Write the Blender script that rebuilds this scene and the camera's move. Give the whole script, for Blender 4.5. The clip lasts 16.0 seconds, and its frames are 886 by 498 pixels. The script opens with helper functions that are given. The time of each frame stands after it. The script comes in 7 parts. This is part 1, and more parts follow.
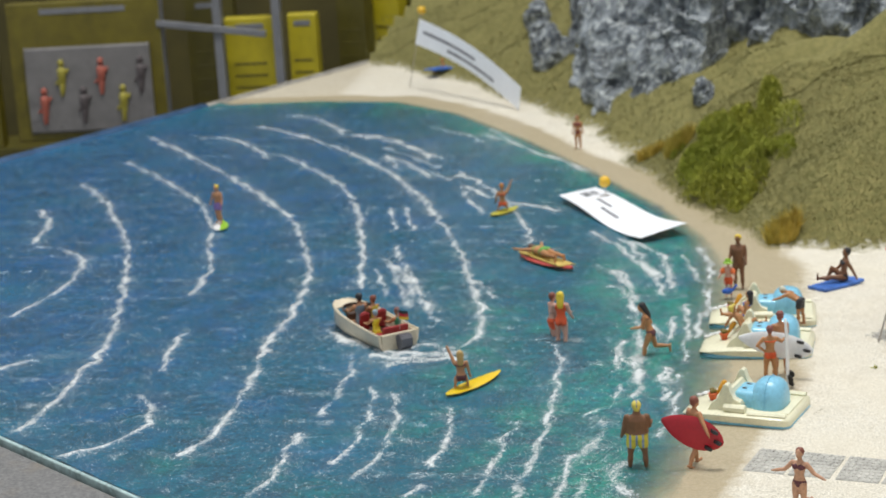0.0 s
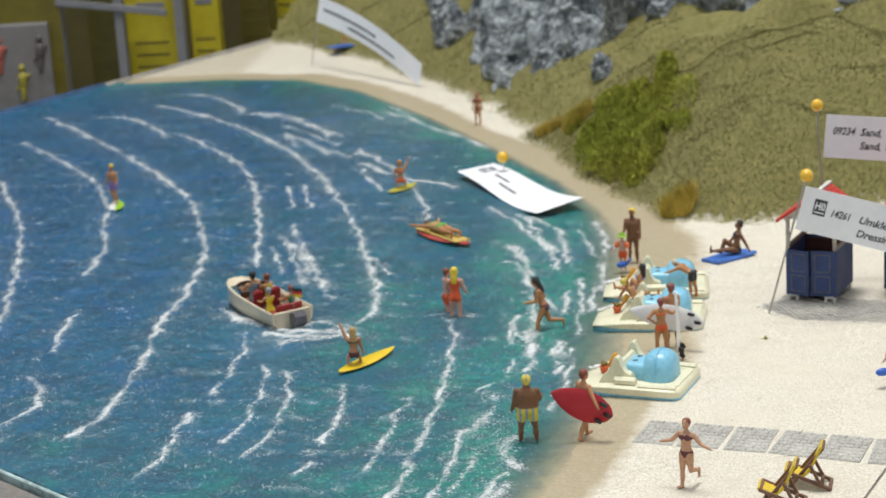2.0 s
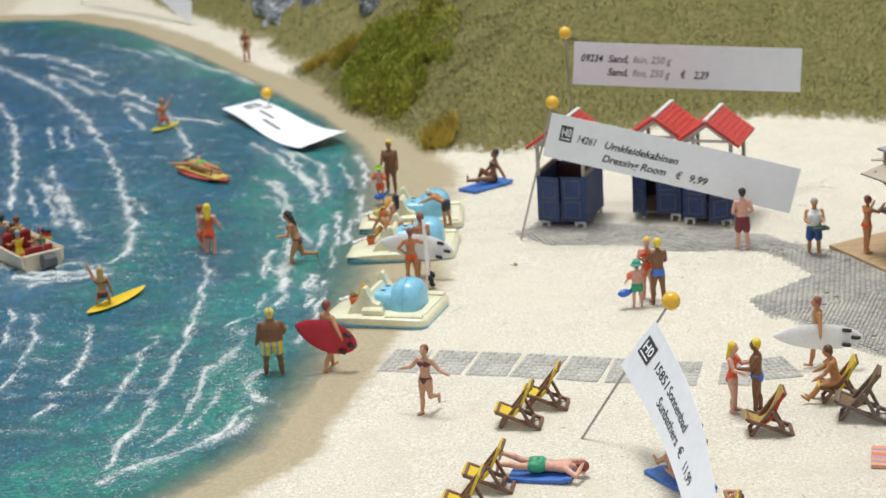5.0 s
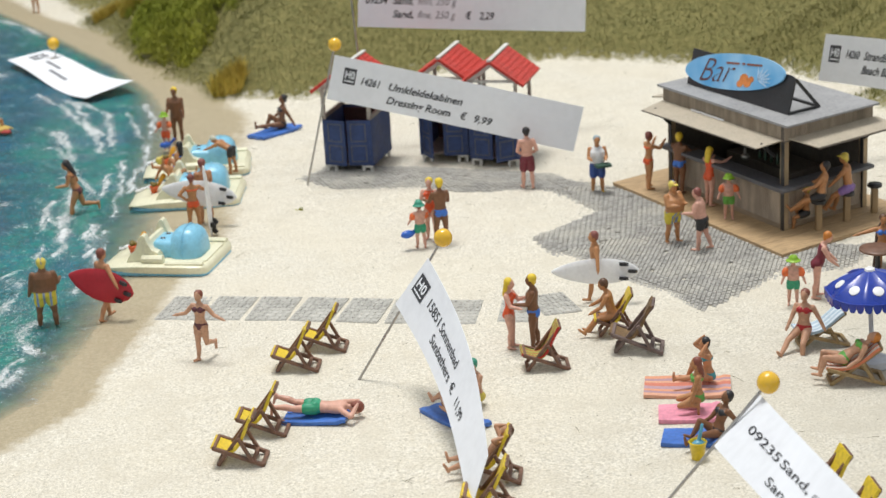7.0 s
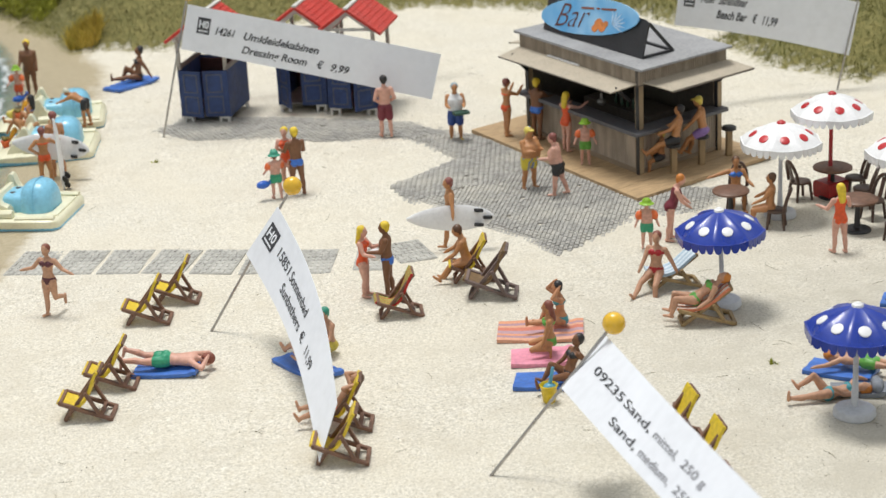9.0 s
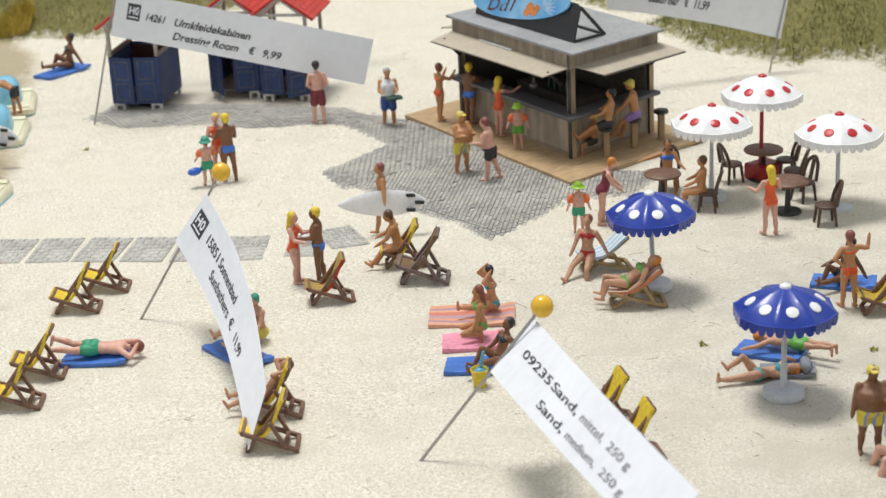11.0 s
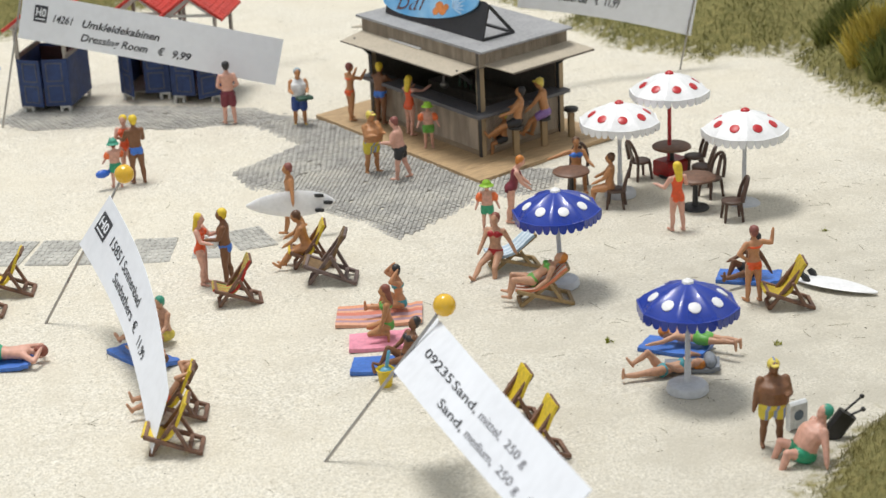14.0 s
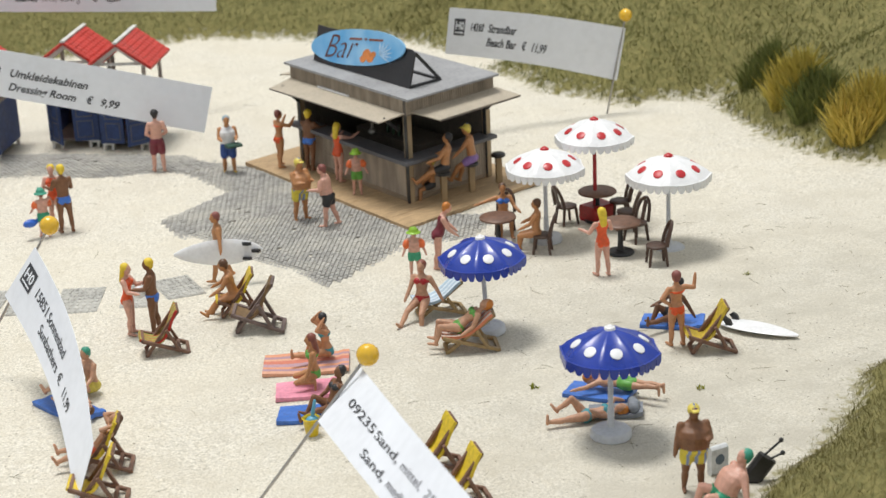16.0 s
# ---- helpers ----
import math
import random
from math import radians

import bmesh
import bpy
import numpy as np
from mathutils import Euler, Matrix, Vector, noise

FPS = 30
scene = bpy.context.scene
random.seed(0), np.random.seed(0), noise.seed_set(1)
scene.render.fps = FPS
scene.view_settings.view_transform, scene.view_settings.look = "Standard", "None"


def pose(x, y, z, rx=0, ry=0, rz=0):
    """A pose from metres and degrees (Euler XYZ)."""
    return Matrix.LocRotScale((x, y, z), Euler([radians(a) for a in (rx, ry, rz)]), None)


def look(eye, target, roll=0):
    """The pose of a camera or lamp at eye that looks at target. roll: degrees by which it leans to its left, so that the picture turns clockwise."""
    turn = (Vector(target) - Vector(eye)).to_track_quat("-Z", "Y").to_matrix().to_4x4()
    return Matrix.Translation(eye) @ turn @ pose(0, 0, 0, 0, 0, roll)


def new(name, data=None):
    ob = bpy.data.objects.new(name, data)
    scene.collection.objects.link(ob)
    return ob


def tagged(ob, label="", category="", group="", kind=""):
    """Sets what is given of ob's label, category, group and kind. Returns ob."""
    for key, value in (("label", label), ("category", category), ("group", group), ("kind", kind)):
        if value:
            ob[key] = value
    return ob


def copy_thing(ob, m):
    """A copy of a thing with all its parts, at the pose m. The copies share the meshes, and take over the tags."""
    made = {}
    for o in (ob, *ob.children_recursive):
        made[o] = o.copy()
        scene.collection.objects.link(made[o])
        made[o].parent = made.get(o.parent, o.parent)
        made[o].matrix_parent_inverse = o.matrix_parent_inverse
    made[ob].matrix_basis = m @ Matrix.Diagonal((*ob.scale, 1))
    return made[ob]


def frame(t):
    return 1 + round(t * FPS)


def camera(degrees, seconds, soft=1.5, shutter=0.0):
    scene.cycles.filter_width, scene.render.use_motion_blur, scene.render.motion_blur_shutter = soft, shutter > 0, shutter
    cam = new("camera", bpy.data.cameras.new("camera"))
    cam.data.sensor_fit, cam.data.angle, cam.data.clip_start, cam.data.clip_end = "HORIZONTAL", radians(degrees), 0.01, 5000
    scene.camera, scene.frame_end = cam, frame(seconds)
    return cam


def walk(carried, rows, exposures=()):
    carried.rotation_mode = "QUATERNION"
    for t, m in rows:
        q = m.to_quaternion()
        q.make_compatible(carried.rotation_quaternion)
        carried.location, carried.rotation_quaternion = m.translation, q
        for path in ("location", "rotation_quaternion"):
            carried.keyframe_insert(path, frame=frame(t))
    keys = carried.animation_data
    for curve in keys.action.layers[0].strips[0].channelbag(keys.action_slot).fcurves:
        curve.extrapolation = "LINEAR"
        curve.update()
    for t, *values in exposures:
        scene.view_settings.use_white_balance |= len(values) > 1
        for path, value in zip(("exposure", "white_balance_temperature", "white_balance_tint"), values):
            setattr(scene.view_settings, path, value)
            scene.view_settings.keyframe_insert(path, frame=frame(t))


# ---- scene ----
cam = camera(27.93, 16.0)
# seconds, eye, then yaw to the left, pitch and roll in degrees
PATH = [
    (0, (0.13364, -0.06677, 0.18897), 7.660, -13.332, -3.469),
    (0.5, (0.13501, -0.06591, 0.18851), 7.151, -13.385, -3.470),
    (1, (0.13701, -0.06578, 0.18841), 6.448, -13.565, -3.478),
    (1.5, (0.13890, -0.06529, 0.18766), 5.764, -13.783, -3.470),
    (2, (0.14109, -0.06418, 0.18685), 4.868, -14.161, -3.461),
    (2.5, (0.14364, -0.06389, 0.18613), 3.939, -14.595, -3.444),
    (3, (0.14662, -0.06342, 0.18535), 3.042, -14.927, -3.465),
    (5.5, (0.16534, -0.06242, 0.18130), -2.810, -16.849, -3.506),
    (6, (0.16919, -0.06131, 0.17955), -4.362, -17.206, -3.424),
    (6.5, (0.17235, -0.06064, 0.17826), -5.693, -17.598, -3.373),
    (7, (0.17527, -0.05965, 0.17620), -7.094, -18.205, -3.285),
    (7.5, (0.17775, -0.05891, 0.17516), -8.196, -18.688, -3.237),
    (8, (0.18004, -0.05833, 0.17387), -9.289, -19.130, -3.158),
    (8.5, (0.18170, -0.05831, 0.17327), -10.214, -19.529, -3.093),
    (9, (0.18342, -0.05826, 0.17269), -10.987, -19.850, -3.055),
    (11.5, (0.18764, -0.05790, 0.17134), -13.128, -20.386, -2.915),
    (12, (0.18848, -0.05808, 0.17123), -13.390, -20.416, -2.912),
    (12.5, (0.18930, -0.05822, 0.17108), -13.812, -20.436, -2.887),
    (13, (0.19048, -0.05844, 0.17086), -14.270, -20.437, -2.830),
    (13.5, (0.19142, -0.05845, 0.17084), -14.740, -20.463, -2.800),
    (14, (0.19268, -0.05877, 0.17079), -15.271, -20.464, -2.779),
    (14.5, (0.19401, -0.05936, 0.17132), -15.943, -20.235, -2.739),
    (15, (0.19498, -0.06022, 0.17173), -16.564, -19.981, -2.683),
    (15.5, (0.19565, -0.06103, 0.17259), -17.018, -19.732, -2.668),
    (16, (0.19586, -0.06186, 0.17381), -17.350, -19.317, -2.622),
]
walk(cam, [(t, pose(*eye, 90 + pitch, 0, yaw) @ pose(0, 0, 0, 0, 0, roll)) for t, eye, yaw, pitch, roll in PATH])

cam.data.dof.use_dof, cam.data.dof.focus_distance, cam.data.dof.aperture_fstop = True, 0.45, 46.0

# ---- world and light: a bright exhibition hall with ceiling lamps ----
world = bpy.data.worlds.new("hall_light")
scene.world = world
world.use_nodes = True
world.node_tree.nodes["Background"].inputs[0].default_value = (0.93, 0.97, 1.0, 1)
world.node_tree.nodes["Background"].inputs[1].default_value = 0.62


def area_lamp(name, eye, target, size, watts, colour):
    data = bpy.data.lights.new(name, "AREA")
    data.shape, data.size, data.size_y, data.energy, data.color = "RECTANGLE", size[0], size[1], watts, colour
    ob = new(name, data)
    ob.matrix_world = look(eye, target)
    return tagged(ob, "long bright ceiling lamp of the exhibition hall", "lamp", kind="structure")


area_lamp("hall_lamp", (0.14, 0.80, 1.98), (0.25, 0.45, 0), (0.6, 0.5), 36.0, (0.985, 0.97, 0.94))

# ---- building blocks; all lengths below are in centimetres ----
CM = 0.01


def at(x, y, z=0.0, rz=0.0, rx=0.0, ry=0.0, k=1.0):
    return pose(x * CM, y * CM, z * CM, rx, ry, rz) @ Matrix.Scale(k, 4)


def thing(name, x, y, z=0.0, rz=0.0, label="", category="", group="", kind="", rx=0.0, ry=0.0):
    ob = new(name)
    ob.empty_display_size = 0.005
    ob.matrix_basis = at(x, y, z, rz, rx, ry)
    return tagged(ob, label, category, group, kind)


def to_mesh(name, bm, mats, smooth=True):
    me = bpy.data.meshes.new(name)
    bmesh.ops.recalc_face_normals(bm, faces=bm.faces)
    bmesh.ops.scale(bm, vec=(CM, CM, CM), verts=bm.verts)
    bm.to_mesh(me)
    bm.free()
    for m in mats if isinstance(mats, (list, tuple)) else [mats]:
        me.materials.append(m)
    me.polygons.foreach_set("use_smooth", [smooth] * len(me.polygons))
    if smooth:
        me.set_sharp_from_angle(angle=radians(42))
    return me


def part(name, bm, mats, parent, label="", smooth=True):
    ob = new(name, to_mesh(name, bm, mats, smooth))
    ob.parent = parent
    return tagged(ob, label)


def solo(name, bm, mats, x, y, z=0.0, rz=0.0, label="", category="", group="", kind="", smooth=True, rx=0.0, ry=0.0):
    """A thing of one mesh."""
    ob = new(name, to_mesh(name, bm, mats, smooth))
    ob.matrix_basis = at(x, y, z, rz, rx, ry)
    return tagged(ob, label, category, group, kind)


def loft(bm, rings, mi=0, caps=True, closed=True):
    rows = [[bm.verts.new(p) for p in ring] for ring in rings]
    n = len(rows[0])
    for a, b in zip(rows, rows[1:]):
        for i in range(n if closed else n - 1):
            f = bm.faces.new((a[i], a[(i + 1) % n], b[(i + 1) % n], b[i]))
            f.material_index = mi
    if caps:
        for row in (rows[0], rows[-1]):
            bm.faces.new(row).material_index = mi


def around(c, ax, r1, r2=None, n=10, turn=0.0, side=None):
    """A ring of n points round c, square to ax."""
    ax = Vector(ax).normalized()
    side = Vector(side) if side else (Vector((1, 0, 0)) if abs(ax.x) < 0.8 else Vector((0, 1, 0)))
    u = (side - ax * side.dot(ax)).normalized()
    v = ax.cross(u)
    r2 = r1 if r2 is None else r2
    return [Vector(c) + u * r1 * math.cos(2 * math.pi * i / n + turn) + v * r2 * math.sin(2 * math.pi * i / n + turn) for i in range(n)]


def rod(bm, p, q, r, r2=None, n=8, mi=0):
    p, q = Vector(p), Vector(q)
    loft(bm, [around(p, q - p, r, n=n), around(q, q - p, r if r2 is None else r2, n=n)], mi)


def limb(bm, p, q, r, r2, n=8, mi=0, flat=1.0):
    p, q = Vector(p), Vector(q)
    d = (q - p).normalized()
    rings = []
    for a in (-0.92, -0.55):
        rings.append(around(p + d * r * a, d, r * math.sqrt(1 - a * a), r * flat * math.sqrt(1 - a * a), n))
    rings.append(around(p, d, r, r * flat, n))
    rings.append(around((p + q) / 2, d, (r + r2) * 0.51, (r + r2) * 0.51 * flat, n))
    rings.append(around(q, d, r2, r2 * flat, n))
    for a in (0.55, 0.92):
        rings.append(around(q + d * r2 * a, d, r2 * math.sqrt(1 - a * a), r2 * flat * math.sqrt(1 - a * a), n))
    loft(bm, rings, mi)


def blob(bm, c, r, n=10, m=6, mi=0, rot=None):
    """An ellipsoid."""
    rings = []
    for j in range(m + 1):
        a = -math.pi / 2 + math.pi * (j + 0.15) / (m + 0.3)
        ring = [Vector((r[0] * math.cos(a) * math.cos(2 * math.pi * i / n), r[1] * math.cos(a) * math.sin(2 * math.pi * i / n), r[2] * math.sin(a))) for i in range(n)]
        rings.append([(rot @ p if rot else p) + Vector(c) for p in ring])
    loft(bm, rings, mi)


def bar(bm, p, q, w, h, mi=0, up=(0, 0, 1), bev=0.12):
    """A beam from p to q, w wide and h thick, with its edges broken."""
    p, q, up = Vector(p), Vector(q), Vector(up)
    d = (q - p).normalized()
    s = d.cross(up).normalized()
    v = s.cross(d)
    b = min(w, h) * bev
    prof = [(-w / 2 + b, -h / 2), (w / 2 - b, -h / 2), (w / 2, -h / 2 + b), (w / 2, h / 2 - b), (w / 2 - b, h / 2), (-w / 2 + b, h / 2), (-w / 2, h / 2 - b), (-w / 2, -h / 2 + b)]
    loft(bm, [[c + s * x + v * y for x, y in prof] for c in (p, q)], mi)


def slab(bm, x0, x1, y0, y1, z0, z1, mi=0, bev=0.02):
    bar(bm, (x0, (y0 + y1) / 2, (z0 + z1) / 2), (x1, (y0 + y1) / 2, (z0 + z1) / 2), abs(y1 - y0), abs(z1 - z0), mi, bev=min(0.4, bev / max(1e-6, min(abs(y1 - y0), abs(z1 - z0)))))


def sheet(bm, fn, nu, nv, thick, mi=0):
    """A sheet of even thickness on the surface fn(u, v)."""
    top = [[Vector(fn(i / nu, j / nv)) for j in range(nv + 1)] for i in range(nu + 1)]

    def normal(i, j):
        a = top[min(i + 1, nu)][j] - top[max(i - 1, 0)][j]
        b = top[i][min(j + 1, nv)] - top[i][max(j - 1, 0)]
        return a.cross(b).normalized()

    A = [[bm.verts.new(top[i][j]) for j in range(nv + 1)] for i in range(nu + 1)]
    B = [[bm.verts.new(top[i][j] - normal(i, j) * thick) for j in range(nv + 1)] for i in range(nu + 1)]
    for i in range(nu):
        for j in range(nv):
            for g, o in ((A, 1), (B, -1)):
                bm.faces.new([g[i][j], g[i + 1][j], g[i + 1][j + 1], g[i][j + 1]][::o]).material_index = mi
    rim = [(i, 0) for i in range(nu)] + [(nu, j) for j in range(nv)] + [(i, nv) for i in range(nu, 0, -1)] + [(0, j) for j in range(nv, 0, -1)]
    for p, q in zip(rim, rim[1:] + rim[:1]):
        bm.faces.new((A[p[0]][p[1]], A[q[0]][q[1]], B[q[0]][q[1]], B[p[0]][p[1]])).material_index = mi


# ---- materials ----
def material(name):
    m = bpy.data.materials.new(name)
    m.use_nodes = True
    nt = m.node_tree
    return m, nt, nt.nodes["Principled BSDF"]


def node(nt, kind, **values):
    n = nt.nodes.new(kind)
    for k, v in values.items():
        if k in n.inputs:
            n.inputs[k].default_value = v
    return n


def noise_of(nt, scale, detail=3.0, rough=0.55, coords="Object", stretch=None):
    tc = nt.nodes.new("ShaderNodeTexCoord")
    n = node(nt, "ShaderNodeTexNoise", Scale=scale, Detail=detail, Roughness=rough)
    if stretch:
        mp = nt.nodes.new("ShaderNodeMapping")
        mp.inputs["Scale"].default_value = stretch
        nt.links.new(tc.outputs[coords], mp.inputs["Vector"])
        nt.links.new(mp.outputs["Vector"], n.inputs["Vector"])
    else:
        nt.links.new(tc.outputs[coords], n.inputs["Vector"])
    return n


def ramp(nt, source, lo, hi, a=0.0, b=1.0):
    r = nt.nodes.new("ShaderNodeMapRange")
    r.inputs["From Min"].default_value, r.inputs["From Max"].default_value = lo, hi
    r.inputs["To Min"].default_value, r.inputs["To Max"].default_value = a, b
    nt.links.new(source, r.inputs["Value"])
    return r.outputs["Result"]


def mix(nt, fac, a, b):
    n = nt.nodes.new("ShaderNodeMix")
    n.data_type = "RGBA"
    for key, v in ((0, fac), (6, a), (7, b)):
        if isinstance(v, (int, float)):
            n.inputs[key].default_value = v
        elif isinstance(v, tuple):
            n.inputs[key].default_value = (*v, 1)
        else:
            nt.links.new(v, n.inputs[key])
    return n.outputs[2]


def maths(nt, op, a, b=0.0):
    n = nt.nodes.new("ShaderNodeMath")
    n.operation = op
    for k, v in enumerate((a, b)):
        if isinstance(v, (int, float)):
            n.inputs[k].default_value = v
        else:
            nt.links.new(v, n.inputs[k])
    return n.outputs[0]


def bumped(nt, bsdf, height, strength, distance=0.0002):
    b = node(nt, "ShaderNodeBump", Strength=strength, Distance=distance)
    nt.links.new(height, b.inputs["Height"])
    nt.links.new(b.outputs["Normal"], bsdf.inputs["Normal"])


PAINTS = {}


def paint(colour, rough=0.42, wear=0.18, grain=900.0, bump=0.15, metal=0.0, coat=0.0):
    """Brushed model paint or moulded plastic: uneven in colour and gloss."""
    key = (colour, rough, wear, grain, bump, metal)
    if key in PAINTS:
        return PAINTS[key]
    m, nt, p = material("paint")
    fine, broad = noise_of(nt, grain, 4), noise_of(nt, grain / 7, 2)
    dark = tuple(c * (1 - wear) ** 2 for c in colour)
    light = tuple(min(1.0, c * (1 + wear * 0.5) + 0.012) for c in colour)
    col = mix(nt, ramp(nt, fine.outputs[0], 0.35, 0.65), dark, colour)
    col = mix(nt, ramp(nt, broad.outputs[0], 0.4, 0.7, 0, 0.7), col, light)
    nt.links.new(col, p.inputs["Base Color"])
    nt.links.new(ramp(nt, broad.outputs[0], 0.3, 0.7, rough * 0.8, min(1, rough * 1.25)), p.inputs["Roughness"])
    p.inputs["Metallic"].default_value = metal
    p.inputs["Coat Weight"].default_value = coat
    bumped(nt, p, fine.outputs[0], bump)
    PAINTS[key] = m
    return m


def wood(colour, grain=260.0, stretch=(1, 8, 8), rough=0.6):
    m, nt, p = material("wood")
    n = noise_of(nt, grain, 5, 0.6, stretch=stretch)
    b = noise_of(nt, 120, 3)
    col = mix(nt, ramp(nt, n.outputs[0], 0.3, 0.7), tuple(c * 0.6 for c in colour), tuple(min(1, c * 1.25) for c in colour))
    col = mix(nt, ramp(nt, b.outputs[0], 0.45, 0.75, 0, 0.5), col, tuple(c * 0.7 for c in colour))
    nt.links.new(col, p.inputs["Base Color"])
    p.inputs["Roughness"].default_value = rough
    bumped(nt, p, n.outputs[0], 0.4, 0.0001)
    return m


def sand_material():
    m, nt, p = material("sand")
    fine, mid, big = noise_of(nt, 1800, 3, 0.7), noise_of(nt, 330, 4), noise_of(nt, 28, 3)
    grain = noise_of(nt, 900, 3, 0.7)
    col = mix(nt, ramp(nt, fine.outputs[0], 0.34, 0.66), (0.37, 0.34, 0.27), (0.90, 0.855, 0.745))
    col = mix(nt, ramp(nt, grain.outputs[0], 0.54, 0.70, 0, 0.4), col, (0.55, 0.495, 0.37))
    col = mix(nt, ramp(nt, grain.outputs[0], 0.46, 0.34, 0, 0.5), col, (0.88, 0.84, 0.76))
    col = mix(nt, ramp(nt, mid.outputs[0], 0.5, 0.72, 0, 0.4), col, (0.60, 0.54, 0.42))
    col = mix(nt, ramp(nt, big.outputs[0], 0.4, 0.65, 0, 0.35), col, (0.68, 0.62, 0.49))
    patch = noise_of(nt, 75, 4, 0.6)
    col = mix(nt, ramp(nt, patch.outputs[0], 0.48, 0.64, 0, 0.36), col, (0.56, 0.51, 0.41))
    tc = nt.nodes.new("ShaderNodeTexCoord")
    grit = node(nt, "ShaderNodeTexVoronoi", Scale=420.0)
    nt.links.new(tc.outputs["Object"], grit.inputs["Vector"])
    speck = maths(nt, "MULTIPLY", ramp(nt, grit.outputs["Distance"], 0.16, 0.05), ramp(nt, noise_of(nt, 190, 2).outputs[0], 0.56, 0.66))
    col = mix(nt, maths(nt, "MULTIPLY", speck, 0.75), col, (0.20, 0.15, 0.09))
    pebble = node(nt, "ShaderNodeTexVoronoi", Scale=1100.0)
    nt.links.new(tc.outputs["Object"], pebble.inputs["Vector"])
    dust = maths(nt, "MULTIPLY", ramp(nt, pebble.outputs["Distance"], 0.24, 0.10), ramp(nt, noise_of(nt, 420, 2).outputs[0], 0.50, 0.60))
    col = mix(nt, maths(nt, "MULTIPLY", dust, 0.55), col, (0.36, 0.29, 0.17))
    # patchy grey tone that grows toward the near right of the beach
    greyed = node(nt, "ShaderNodeAttribute")
    greyed.attribute_name = "greyed"
    col = mix(nt, maths(nt, "MULTIPLY", greyed.outputs["Fac"], ramp(nt, patch.outputs[0], 0.3, 0.65, 0.25, 0.6)), col, (0.40, 0.375, 0.31))
    wet = node(nt, "ShaderNodeAttribute")
    wet.attribute_name = "wet"
    wetness = maths(nt, "ADD", wet.outputs["Fac"], ramp(nt, mid.outputs[0], 0.3, 0.7, -0.07, 0.07))
    damp = ramp(nt, wetness, 0.40, 0.60)
    col = mix(nt, maths(nt, "MULTIPLY", damp, 0.9), col, mix(nt, ramp(nt, grain.outputs[0], 0.35, 0.65), (0.34, 0.275, 0.165), (0.46, 0.385, 0.25)))
    grass = node(nt, "ShaderNodeAttribute")
    grass.attribute_name = "grass"
    turf = mix(nt, ramp(nt, mid.outputs[0], 0.35, 0.65), (0.12, 0.118, 0.034), (0.22, 0.195, 0.068))
    turf = mix(nt, ramp(nt, fine.outputs[0], 0.46, 0.66, 0, 0.7), turf, (0.34, 0.29, 0.10))
    turf = mix(nt, ramp(nt, grain.outputs[0], 0.50, 0.62, 0, 0.4), turf, (0.09, 0.095, 0.02))
    g = ramp(nt, maths(nt, "ADD", grass.outputs["Fac"], ramp(nt, mid.outputs[0], 0.3, 0.7, -0.25, 0.25)), 0.3, 0.7)
    col = mix(nt, g, col, turf)
    nt.links.new(col, p.inputs["Base Color"])
    nt.links.new(maths(nt, "SUBTRACT", 0.9, maths(nt, "MULTIPLY", damp, 0.45)), p.inputs["Roughness"])
    dents = maths(nt, "MULTIPLY", noise_of(nt, 95, 3, 0.5).outputs[0], 2.2)
    bumped(nt, p, maths(nt, "ADD", dents, maths(nt, "ADD", fine.outputs[0], mid.outputs[0])), 0.5, 0.00035)
    return m


